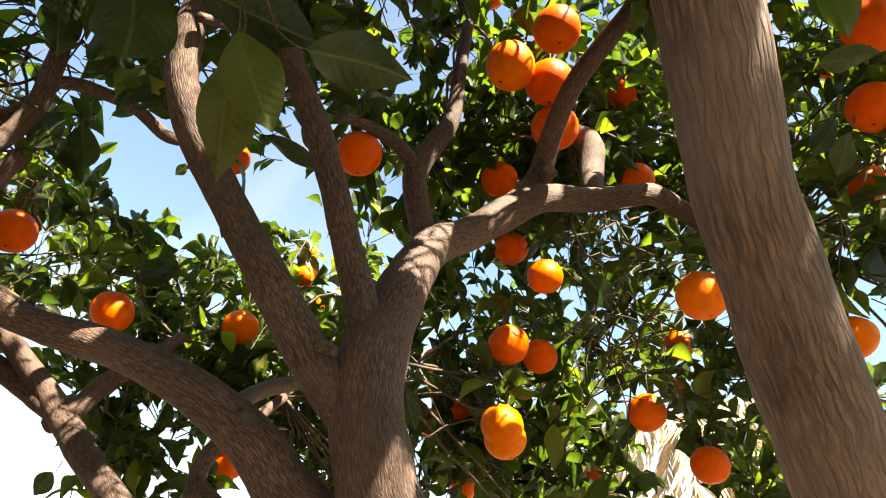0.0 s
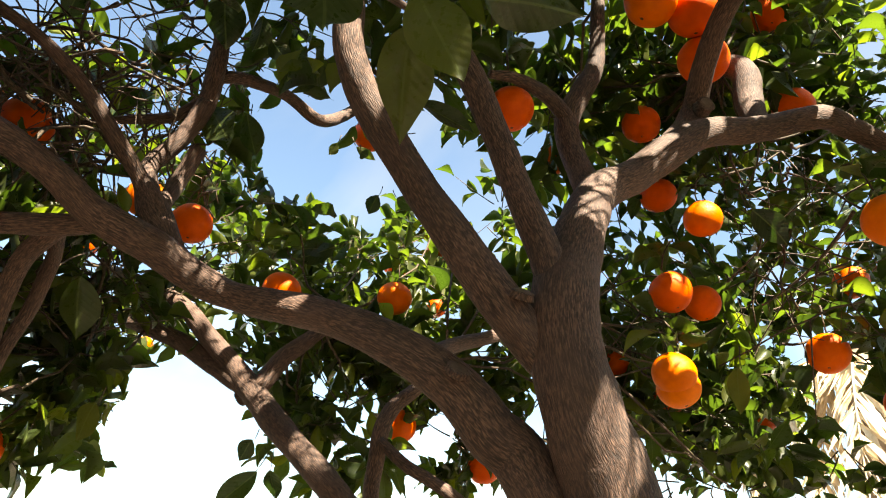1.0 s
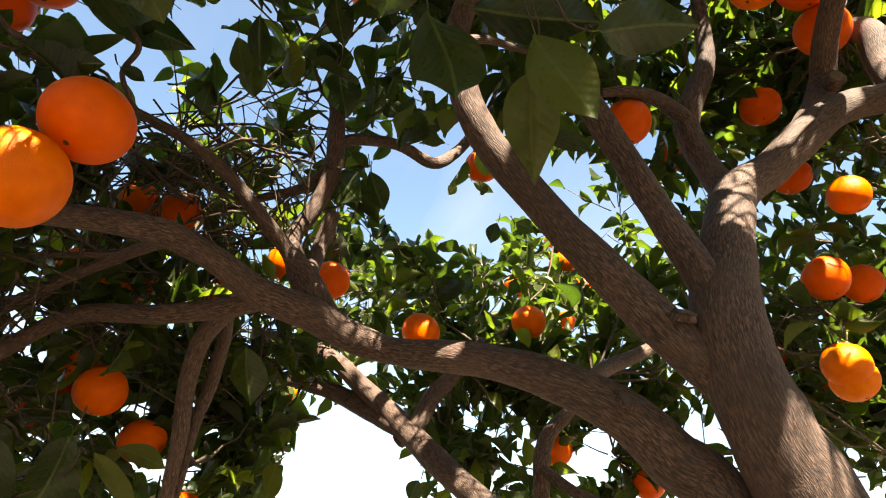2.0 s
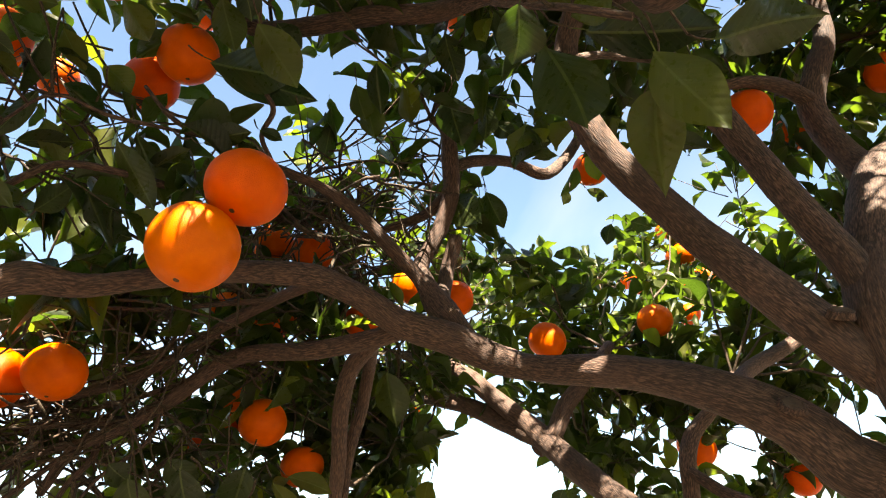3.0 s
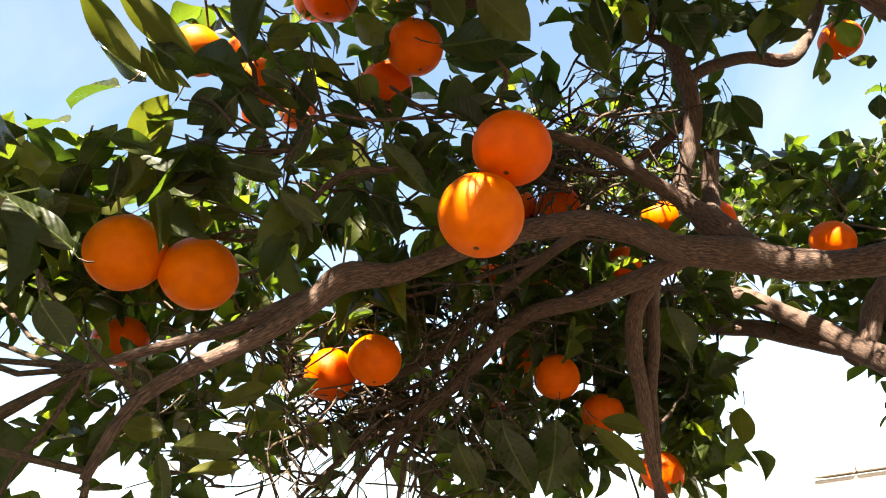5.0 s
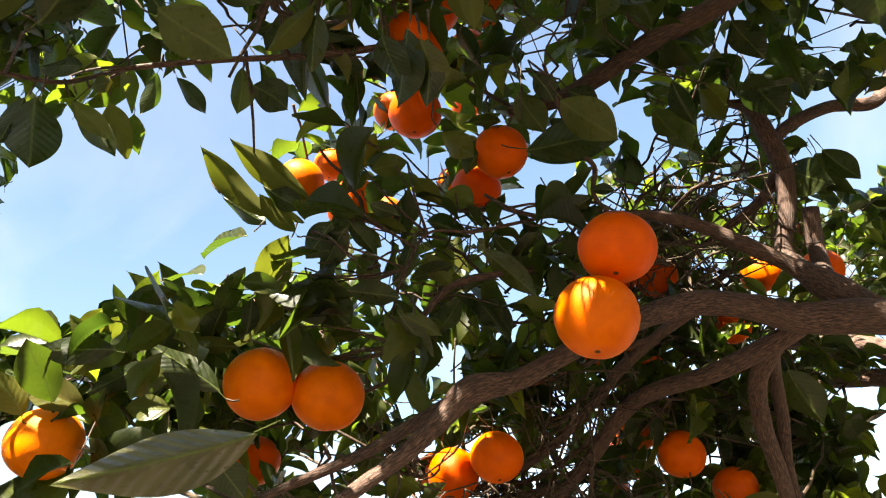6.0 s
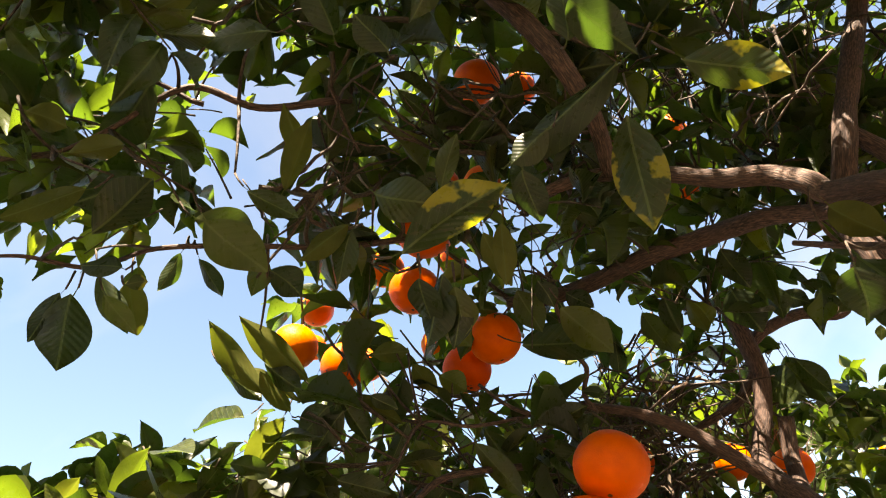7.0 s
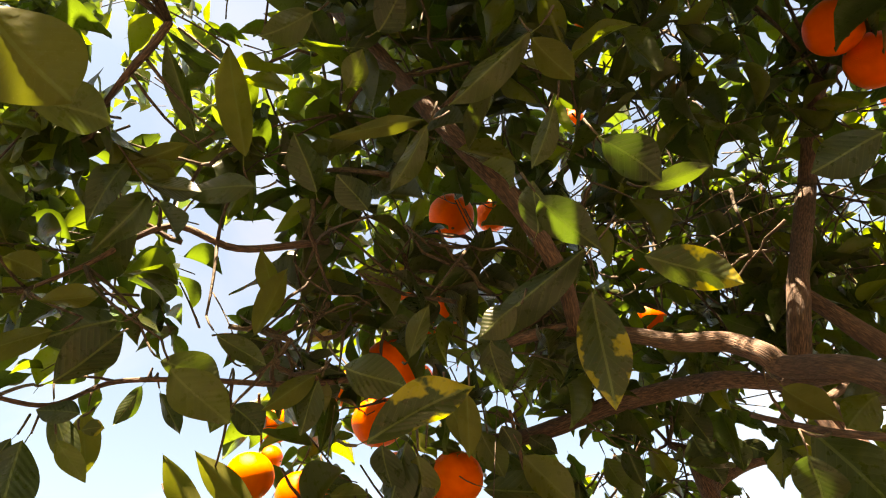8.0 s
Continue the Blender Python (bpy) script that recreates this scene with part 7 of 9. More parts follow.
big_leaf((-0.835, 0.078, 1.971), (-0.819, 0.119, 1.928), (-0.65, 0.66, 0.38), 0.029, "g")
big_leaf((-0.666, 0.280, 1.946), (-0.658, 0.300, 1.925), (-0.47, 0.72, 0.51), 0.019, "g")
big_leaf((-0.647, 0.329, 1.937), (-0.628, 0.351, 1.925), (-0.38, 0.67, 0.64), 0.015, "g")
big_leaf((-0.783, 0.160, 1.908), (-0.787, 0.190, 1.858), (-0.59, 0.67, 0.45), 0.031, "g")
big_leaf((-0.791, 0.050, 1.979), (-0.745, 0.078, 1.989), (-0.38, 0.30, 0.88), 0.024, "g")
big_leaf((-0.759, 0.078, 2.015), (-0.732, 0.112, 1.996), (-0.37, 0.67, 0.64), 0.029, "g")
big_leaf((-0.715, 0.171, 2.055), (-0.704, 0.210, 2.008), (-0.37, 0.75, 0.54), 0.037, "g")
big_leaf((-0.592, 0.432, 2.058), (-0.595, 0.461, 2.011), (-0.22, 0.83, 0.52), 0.036, "g")
big_leaf((-0.779, 0.561, 2.079), (-0.748, 0.552, 2.128), (-0.79, 0.28, 0.55), 0.036, "g")
big_leaf((-0.543, 0.470, 2.057), (-0.547, 0.498, 2.010), (0.19, 0.84, 0.50), 0.040, "p")
big_leaf((-0.880, 0.277, 1.855), (-0.839, 0.317, 1.841), (-0.40, 0.63, 0.66), 0.028, "g")
big_leaf((-1.100, 0.314, 1.703), (-1.048, 0.349, 1.710), (-0.43, 0.49, 0.76), 0.036, "g")
big_leaf((-1.070, 0.272, 1.645), (-1.076, 0.302, 1.594), (-0.72, 0.56, 0.40), 0.026, "p")
big_leaf((-1.046, 0.299, 1.632), (-1.057, 0.325, 1.581), (-0.69, 0.57, 0.44), 0.026, "g")
big_leaf((-0.921, 0.477, 1.614), (-0.910, 0.513, 1.572), (-0.59, 0.68, 0.43), 0.044, "g")
big_leaf((-0.984, 0.433, 1.608), (-0.971, 0.466, 1.574), (-0.64, 0.66, 0.39), 0.041, "g")
big_leaf((-0.831, -0.083, 1.984), (-0.813, -0.028, 1.936), (-0.53, 0.65, 0.55), 0.029, "g")
big_leaf((-0.849, -0.050, 2.003), (-0.810, 0.007, 1.939), (-0.28, 0.79, 0.54), 0.023, "p")
big_leaf((-0.778, -0.045, 1.969), (-0.763, 0.001, 1.928), (-0.63, 0.62, 0.47), 0.029, "g")
big_leaf((-0.823, 0.001, 1.927), (-0.864, -0.033, 1.862), (-0.82, 0.52, 0.25), 0.039, "p")
big_leaf((-0.851, -0.000, 1.884), (-0.898, -0.015, 1.829), (-0.73, 0.47, 0.50), 0.034, "g")
big_leaf((-0.905, -0.028, 1.882), (-0.939, -0.039, 1.844), (-0.68, 0.59, 0.43), 0.026, "g")
big_leaf((-0.816, 0.023, 1.861), (-0.835, 0.068, 1.815), (-0.62, 0.41, 0.66), 0.055, "g")
big_leaf((-0.755, 0.055, 1.912), (-0.805, 0.027, 1.873), (-0.69, 0.54, 0.49), 0.035, "g")
big_leaf((-0.763, 0.065, 1.933), (-0.721, 0.111, 1.889), (-0.12, 0.74, 0.66), 0.020, "p")
big_leaf((-0.778, 0.048, 1.839), (-0.746, 0.103, 1.814), (-0.45, 0.58, 0.68), 0.031, "g")
big_leaf((-0.753, 0.099, 1.808), (-0.758, 0.136, 1.749), (-0.62, 0.64, 0.45), 0.027, "g")
big_leaf((-0.753, 0.104, 1.802), (-0.740, 0.144, 1.767), (-0.67, 0.60, 0.44), 0.020, "g")
big_leaf((-0.881, 0.058, 1.825), (-0.853, 0.093, 1.820), (-0.23, 0.30, 0.93), 0.028, "g")
big_leaf((-0.740, 0.236, 1.919), (-0.739, 0.293, 1.842), (-0.58, 0.66, 0.48), 0.032, "g")
big_leaf((-0.742, 0.263, 1.879), (-0.706, 0.284, 1.907), (-0.61, 0.00, 0.79), 0.024, "g")
big_leaf((-0.639, 0.254, 1.867), (-0.601, 0.286, 1.884), (-0.54, 0.23, 0.81), 0.027, "g")
big_leaf((-0.754, 0.140, 1.914), (-0.798, 0.126, 1.863), (-0.61, 0.72, 0.33), 0.025, "g")
big_leaf((-0.772, 0.014, 1.944), (-0.743, 0.051, 1.937), (-0.32, 0.39, 0.86), 0.025, "g")
big_leaf((-0.729, 0.071, 1.979), (-0.699, 0.110, 1.972), (-0.41, 0.45, 0.79), 0.029, "g")
big_leaf((-0.724, 0.128, 1.977), (-0.724, 0.157, 1.937), (-0.47, 0.72, 0.51), 0.028, "p")
big_leaf((-0.757, 0.054, 1.957), (-0.792, 0.050, 1.908), (-0.72, 0.51, 0.46), 0.026, "g")
big_leaf((-0.831, 0.069, 1.586), (-0.784, 0.112, 1.601), (-0.61, 0.44, 0.66), 0.020, "p")
big_leaf((-0.894, -0.005, 1.587), (-0.871, 0.037, 1.568), (-0.86, 0.51, 0.05), 0.025, "p")
big_leaf((-0.905, 0.047, 1.569), (-0.860, 0.111, 1.552), (-0.59, 0.57, 0.57), 0.033, "g")
big_leaf((-0.913, 0.041, 1.564), (-0.935, 0.056, 1.508), (-0.68, 0.59, 0.43), 0.020, "g")
big_leaf((-0.943, 0.072, 1.544), (-0.898, 0.125, 1.543), (-0.66, 0.58, 0.48), 0.018, "p")
big_leaf((-0.874, 0.133, 1.615), (-0.865, 0.156, 1.599), (-0.88, 0.46, 0.13), 0.018, "g")
big_leaf((-0.866, 0.565, 1.612), (-0.924, 0.570, 1.512), (-0.37, 0.89, 0.26), 0.072, "g")
big_leaf((-0.840, 0.441, 1.593), (-0.857, 0.484, 1.504), (-0.48, 0.74, 0.46), 0.051, "g")
big_leaf((-0.736, 0.491, 1.571), (-0.721, 0.551, 1.511), (-0.50, 0.67, 0.55), 0.025, "p")
big_leaf((-0.926, 0.431, 1.586), (-0.941, 0.463, 1.517), (-0.67, 0.61, 0.43), 0.047, "g")
big_leaf((-0.602, 1.067, 1.568), (-0.658, 1.052, 1.499), (0.23, -0.97, 0.02), 0.042, "g")
big_leaf((-0.587, 1.082, 1.570), (-0.587, 1.116, 1.524), (-0.21, 0.79, 0.57), 0.031, "g")
big_leaf((-0.629, 1.086, 1.616), (-0.651, 1.086, 1.581), (-0.32, 0.92, 0.20), 0.032, "g")
big_leaf((-0.609, 0.782, 2.069), (-0.611, 0.819, 2.015), (-0.21, 0.80, 0.56), 0.040, "g")
big_leaf((-0.513, 0.545, 2.085), (-0.527, 0.578, 2.016), (-0.08, 0.89, 0.45), 0.059, "g")
big_leaf((-0.482, 0.586, 2.077), (-0.497, 0.603, 2.028), (0.07, 0.95, 0.31), 0.035, "g")
big_leaf((-0.599, 0.465, 2.059), (-0.606, 0.494, 2.007), (-0.17, 0.85, 0.51), 0.039, "g")
big_leaf((-0.565, 0.245, 1.997), (-0.556, 0.301, 1.934), (-0.19, 0.75, 0.63), 0.052, "g")
big_leaf((-0.729, 0.809, 1.607), (-0.756, 0.815, 1.557), (-0.00, 0.99, 0.10), 0.043, "p")
big_leaf((-0.608, -0.252, 1.889), (-0.612, -0.250, 1.814), (-0.98, 0.20, 0.06), 0.041, "g")
big_leaf((-0.613, -0.261, 1.889), (-0.620, -0.274, 1.839), (-0.99, 0.11, 0.11), 0.020, "g")
big_leaf((-0.724, -0.242, 2.001), (-0.737, -0.200, 1.938), (-0.92, 0.21, 0.33), 0.027, "g")
big_leaf((-0.711, -0.211, 1.995), (-0.743, -0.194, 1.944), (-0.52, 0.65, 0.55), 0.039, "p")
big_leaf((-0.689, -0.170, 2.025), (-0.724, -0.182, 1.992), (-0.70, 0.40, 0.59), 0.020, "g")
big_leaf((-0.684, -0.154, 2.020), (-0.694, -0.119, 1.982), (-0.59, 0.50, 0.63), 0.020, "g")
big_leaf((-0.670, -0.088, 2.041), (-0.704, -0.088, 2.000), (-0.67, 0.49, 0.56), 0.028, "g")
big_leaf((-0.678, -0.079, 2.025), (-0.679, -0.039, 1.995), (-0.47, 0.52, 0.72), 0.041, "g")
big_leaf((-0.799, -0.029, 1.930), (-0.774, -0.113, 2.003), (-0.93, 0.05, 0.37), 0.032, "p")
big_leaf((-0.766, 0.013, 1.939), (-0.756, -0.084, 2.004), (-0.92, 0.15, 0.36), 0.036, "p")
big_leaf((-0.795, 0.000, 1.913), (-0.787, -0.045, 1.956), (-0.98, -0.17, 0.01), 0.030, "p")
big_leaf((-0.766, 0.040, 1.919), (-0.805, 0.014, 1.891), (-0.68, 0.64, 0.36), 0.041, "g")
big_leaf((-0.756, 0.044, 1.930), (-0.768, 0.090, 1.882), (-0.53, 0.53, 0.65), 0.025, "g")
big_leaf((-0.698, 0.054, 1.904), (-0.695, 0.086, 1.886), (-0.49, 0.48, 0.73), 0.020, "g")
big_leaf((-0.351, -0.101, 1.779), (-0.279, -0.071, 1.783), (-0.20, 0.35, 0.92), 0.029, "s")
big_leaf((-0.393, 0.002, 1.878), (-0.402, 0.024, 1.834), (-0.34, 0.81, 0.48), 0.020, "p")
big_leaf((-0.424, -0.015, 1.853), (-0.461, -0.011, 1.806), (-0.31, 0.90, 0.31), 0.032, "g")
big_leaf((-0.423, -0.002, 1.845), (-0.454, 0.004, 1.804), (-0.50, 0.72, 0.48), 0.021, "g")
big_leaf((-0.507, -0.052, 1.953), (-0.542, -0.056, 1.913), (-0.56, 0.70, 0.44), 0.029, "g")
big_leaf((-0.535, -0.149, 1.988), (-0.527, -0.099, 1.962), (-0.48, 0.46, 0.74), 0.023, "g")
big_leaf((-0.572, -0.184, 1.970), (-0.557, -0.125, 1.945), (-0.36, 0.44, 0.82), 0.038, "g")
big_leaf((-0.572, -0.221, 1.996), (-0.615, -0.276, 1.984), (-0.69, 0.41, 0.60), 0.040, "g")
big_leaf((-0.582, -0.224, 1.900), (-0.595, -0.256, 1.907), (-0.92, 0.38, 0.01), 0.024, "g")
big_leaf((-0.560, -0.265, 1.956), (-0.608, -0.322, 1.940), (-0.73, 0.48, 0.48), 0.025, "p")
big_leaf((-0.511, -0.105, 2.020), (-0.491, -0.134, 2.065), (-0.89, 0.07, 0.44), 0.022, "p")
big_leaf((-0.365, 0.036, 1.887), (-0.348, 0.014, 1.923), (-0.77, 0.32, 0.56), 0.027, "g")
big_leaf((-0.921, -0.156, 1.806), (-0.831, -0.147, 1.873), (-0.53, -0.38, 0.76), 0.034, "g")
big_leaf((-0.924, -0.155, 1.837), (-0.883, -0.188, 1.875), (-0.78, -0.42, 0.47), 0.015, "g")
big_leaf((-0.930, -0.229, 1.745), (-0.874, -0.258, 1.799), (-0.72, -0.50, 0.48), 0.045, "g")
big_leaf((-0.883, -0.169, 1.792), (-0.899, -0.250, 1.798), (-0.96, 0.20, 0.19), 0.033, "g")
big_leaf((-0.875, -0.137, 1.779), (-0.925, -0.196, 1.762), (-0.78, 0.60, 0.18), 0.026, "g")
big_leaf((-0.845, -0.067, 1.730), (-0.841, -0.143, 1.790), (-1.00, -0.03, 0.04), 0.034, "g")
big_leaf((-0.891, -0.116, 1.780), (-0.857, -0.082, 1.796), (-0.71, 0.46, 0.53), 0.028, "g")
big_leaf((-0.863, -0.059, 1.841), (-0.908, -0.140, 1.845), (-0.84, 0.48, 0.26), 0.032, "g")
big_leaf((-0.891, -0.114, 1.813), (-0.864, -0.049, 1.798), (-0.76, 0.42, 0.48), 0.020, "p")
big_leaf((-0.853, -0.040, 1.804), (-0.797, -0.012, 1.852), (-0.65, 0.04, 0.75), 0.038, "g")
big_leaf((-0.840, -0.039, 1.855), (-0.783, -0.014, 1.904), (-0.53, -0.33, 0.78), 0.040, "p")
big_leaf((-0.846, -0.048, 1.801), (-0.816, -0.045, 1.836), (-0.74, 0.24, 0.63), 0.020, "g")
big_leaf((-0.965, -0.217, 1.833), (-0.924, -0.197, 1.867), (-0.51, -0.31, 0.80), 0.026, "p")
big_leaf((-0.951, -0.191, 1.830), (-0.922, -0.177, 1.855), (-0.53, -0.29, 0.80), 0.026, "p")
big_leaf((-0.826, 0.046, 1.844), (-0.805, 0.043, 1.871), (-0.78, 0.13, 0.61), 0.048, "g")
big_leaf((-0.750, 0.326, 2.071), (-0.680, 0.443, 2.071), (-0.60, 0.36, 0.71), 0.052, "g")
big_leaf((-0.568, 0.220, 2.027), (-0.578, 0.245, 1.997), (-0.40, 0.63, 0.66), 0.028, "g")
big_leaf((-0.392, -0.120, 1.551), (-0.406, -0.184, 1.532), (-0.93, 0.27, 0.22), 0.023, "w")
big_leaf((-0.670, -0.099, 1.622), (-0.680, -0.076, 1.590), (-0.79, 0.37, 0.49), 0.027, "g")
big_leaf((-0.241, 0.031, 1.923), (-0.349, 0.003, 1.900), (-0.31, 0.87, 0.38), 0.031, "g")
big_leaf((-0.245, -0.029, 1.898), (-0.222, -0.040, 1.927), (-0.70, 0.29, 0.66), 0.025, "g")
big_leaf((-0.216, -0.052, 1.898), (-0.227, 0.010, 1.895), (-0.15, 0.02, 0.99), 0.029, "g")
big_leaf((-0.216, 0.041, 1.898), (-0.178, 0.077, 1.849), (0.13, 0.74, 0.66), 0.031, "s")
big_leaf((-0.280, 0.076, 1.941), (-0.323, 0.106, 1.856), (-0.37, 0.81, 0.46), 0.043, "s")
big_leaf((-0.405, -0.190, 2.062), (-0.337, -0.241, 2.110), (-0.69, -0.27, 0.68), 0.033, "p")
big_leaf((-0.417, -0.231, 2.077), (-0.477, -0.284, 2.067), (-0.51, 0.43, 0.75), 0.022, "p")
big_leaf((-0.410, -0.170, 2.047), (-0.447, -0.225, 2.053), (-0.74, 0.54, 0.40), 0.032, "g")
big_leaf((-0.426, -0.232, 2.098), (-0.387, -0.287, 2.156), (-0.85, -0.05, 0.52), 0.022, "g")
big_leaf((-0.516, -0.245, 2.072), (-0.616, -0.275, 2.061), (-0.24, 0.53, 0.81), 0.046, "g")
big_leaf((-0.531, -0.116, 1.988), (-0.468, -0.115, 2.030), (-0.55, -0.10, 0.83), 0.026, "p")
big_leaf((-0.500, -0.058, 1.949), (-0.549, -0.086, 1.932), (-0.55, 0.70, 0.46), 0.024, "p")
big_leaf((-0.377, -0.102, 1.858), (-0.346, -0.074, 1.823), (-0.16, 0.83, 0.53), 0.031, "g")
big_leaf((-0.527, -0.181, 1.934), (-0.537, -0.124, 1.895), (-0.55, 0.41, 0.73), 0.045, "g")
big_leaf((-0.549, -0.259, 1.897), (-0.488, -0.226, 1.920), (-0.34, -0.03, 0.94), 0.038, "g")
big_leaf((-0.333, -0.334, 1.926), (-0.313, -0.285, 1.911), (-0.18, 0.35, 0.92), 0.032, "g")
big_leaf((-0.254, -0.353, 1.883), (-0.265, -0.299, 1.845), (-0.64, 0.35, 0.69), 0.049, "p")
big_leaf((-0.505, -0.324, 1.964), (-0.498, -0.291, 1.950), (-0.48, 0.43, 0.76), 0.023, "p")
big_leaf((-0.513, -0.290, 1.940), (-0.481, -0.250, 1.938), (-0.29, 0.26, 0.92), 0.020, "p")
big_leaf((-0.170, -0.062, 2.041), (-0.174, -0.021, 2.015), (-0.05, 0.53, 0.84), 0.027, "p")
big_leaf((-0.168, -0.050, 2.062), (-0.248, -0.081, 2.026), (-0.51, 0.65, 0.56), 0.028, "g")
big_leaf((-0.275, -0.081, 2.048), (-0.329, -0.145, 2.047), (-0.59, 0.50, 0.64), 0.018, "p")
big_leaf((-0.276, -0.081, 2.047), (-0.332, -0.086, 2.012), (-0.45, 0.63, 0.63), 0.021, "g")
big_leaf((-0.192, -0.026, 2.005), (-0.236, -0.022, 1.973), (-0.33, 0.76, 0.55), 0.019, "g")
big_leaf((-0.178, -0.017, 1.944), (-0.175, 0.028, 1.920), (0.09, 0.46, 0.88), 0.034, "g")
big_leaf((-0.191, 0.040, 1.942), (-0.155, 0.072, 1.948), (-0.34, 0.19, 0.92), 0.018, "g")
big_leaf((-0.064, 0.190, 1.969), (-0.120, 0.150, 1.954), (-0.60, 0.71, 0.37), 0.038, "g")
big_leaf((-0.252, 0.240, 1.881), (-0.243, 0.291, 1.858), (-0.19, 0.43, 0.88), 0.030, "p")
big_leaf((-0.210, 0.312, 1.868), (-0.245, 0.300, 1.852), (-0.36, 0.93, 0.05), 0.035, "g")
big_leaf((-0.256, 0.231, 1.817), (-0.278, 0.254, 1.788), (0.14, 0.82, 0.56), 0.041, "g")
big_leaf((-0.383, -0.042, 1.886), (-0.346, -0.045, 1.912), (-0.55, 0.27, 0.79), 0.017, "g")
big_leaf((-0.321, -0.138, 2.116), (-0.289, -0.139, 2.138), (-0.57, 0.04, 0.82), 0.026, "g")
big_leaf((-0.370, 0.004, 1.868), (-0.402, 0.023, 1.836), (-0.25, 0.70, 0.67), 0.020, "p")
big_leaf((-0.423, -0.009, 1.841), (-0.449, 0.009, 1.813), (-0.31, 0.64, 0.70), 0.027, "g")
big_leaf((-0.432, -0.033, 1.848), (-0.457, -0.014, 1.820), (-0.08, 0.78, 0.62), 0.033, "g")
big_leaf((-0.398, -0.122, 2.054), (-0.374, -0.160, 2.093), (-0.81, 0.07, 0.59), 0.033, "g")
big_leaf((-0.382, -0.078, 2.040), (-0.374, -0.113, 2.066), (-0.80, 0.21, 0.56), 0.033, "g")
big_leaf((-0.289, -0.186, 2.165), (-0.332, -0.220, 2.155), (-0.49, 0.40, 0.77), 0.033, "g")
big_leaf((-0.273, -0.137, 2.147), (-0.230, -0.127, 2.171), (-0.48, 0.00, 0.87), 0.036, "g")
big_leaf((-0.606, -0.220, 1.903), (-0.594, -0.203, 1.902), (-0.56, 0.46, 0.69), 0.014, "s")
big_leaf((-0.620, -0.234, 1.902), (-0.634, -0.201, 1.874), (-0.78, 0.18, 0.60), 0.019, "g")
big_leaf((-0.307, 0.011, 1.907), (-0.341, -0.004, 1.893), (-0.50, 0.76, 0.40), 0.027, "g")
big_leaf((-0.336, 0.003, 1.892), (-0.359, 0.026, 1.863), (-0.20, 0.67, 0.71), 0.027, "g")
big_leaf((-0.935, -0.192, 1.747), (-0.925, -0.263, 1.776), (0.99, 0.15, 0.01), 0.039, "g")
big_leaf((-0.938, -0.185, 1.773), (-0.894, -0.115, 1.775), (-0.53, 0.31, 0.79), 0.041, "g")
big_leaf((-0.945, -0.216, 1.786), (-0.895, -0.181, 1.822), (-0.57, -0.01, 0.82), 0.031, "g")
big_leaf((-0.930, -0.141, 1.785), (-0.873, -0.113, 1.833), (-0.67, 0.11, 0.73), 0.033, "g")
big_leaf((-0.903, -0.080, 1.807), (-0.843, -0.070, 1.838), (-0.42, -0.20, 0.88), 0.030, "g")
big_leaf((-0.894, -0.111, 1.738), (-0.919, -0.160, 1.743), (0.89, -0.44, 0.07), 0.031, "g")
big_leaf((-0.878, -0.081, 1.839), (-0.828, -0.050, 1.877), (-0.61, 0.03, 0.79), 0.031, "g")
big_leaf((-0.928, -0.253, 1.731), (-0.906, -0.285, 1.780), (-0.91, -0.38, 0.16), 0.037, "g")
big_leaf((-0.939, -0.192, 1.812), (-0.928, -0.229, 1.851), (0.95, 0.31, 0.04), 0.025, "g")
# unseen leaves added towards the sun, shading the big hanging leaves
big_leaf((0.027, 0.226, 2.356), (0.137, 0.286, 2.326), (0.30, -0.30, 0.90), 0.062, "g")
big_leaf((0.074, 0.288, 2.411), (0.184, 0.228, 2.381), (0.30, -0.30, 0.90), 0.062, "g")
big_leaf((0.148, 0.121, 2.521), (0.258, 0.181, 2.491), (0.30, -0.30, 0.90), 0.062, "g")
big_leaf((0.095, 0.186, 2.433), (0.205, 0.126, 2.403), (0.30, -0.30, 0.90), 0.062, "g")
big_leaf((-0.009, 0.150, 2.466), (0.101, 0.210, 2.436), (0.30, -0.30, 0.90), 0.062, "g")
big_leaf((0.088, 0.190, 2.543), (0.198, 0.130, 2.513), (0.30, -0.30, 0.90), 0.062, "g")
big_leaf((0.101, 0.035, 2.632), (0.211, 0.095, 2.602), (0.30, -0.30, 0.90), 0.062, "g")
big_leaf((0.124, 0.110, 2.720), (0.234, 0.050, 2.690), (0.30, -0.30, 0.90), 0.062, "g")
big_leaf((0.037, 0.183, 2.499), (0.147, 0.243, 2.469), (0.30, -0.30, 0.90), 0.062, "g")
big_leaf((0.030, 0.117, 2.587), (0.140, 0.057, 2.557), (0.30, -0.30, 0.90), 0.062, "g")
# leaves added above the paired oranges to keep direct sun off them
big_leaf((-0.830, -0.004, 1.844), (-0.903, -0.041, 1.862), (0.35, -0.00, 0.98), 0.048, "g")
big_leaf((-0.897, -0.106, 1.850), (-0.879, -0.030, 1.880), (0.40, -0.57, 0.85), 0.048, "g")
big_leaf((-0.803, -0.078, 1.843), (-0.879, -0.082, 1.878), (0.46, -0.36, 1.21), 0.048, "g")
big_leaf((-0.890, -0.133, 1.887), (-0.815, -0.101, 1.867), (0.53, -0.79, 1.38), 0.048, "g")
big_leaf((-0.772, -0.055, 1.894), (-0.841, -0.102, 1.904), (0.67, -0.50, 0.60), 0.048, "g")
big_leaf((-0.838, 0.023, 1.812), (-0.866, 0.087, 1.858), (0.23, -0.32, 0.79), 0.048, "g")
big_leaf((-0.905, -0.020, 1.847), (-0.843, 0.038, 1.846), (-0.06, -0.42, 0.59), 0.048, "g")
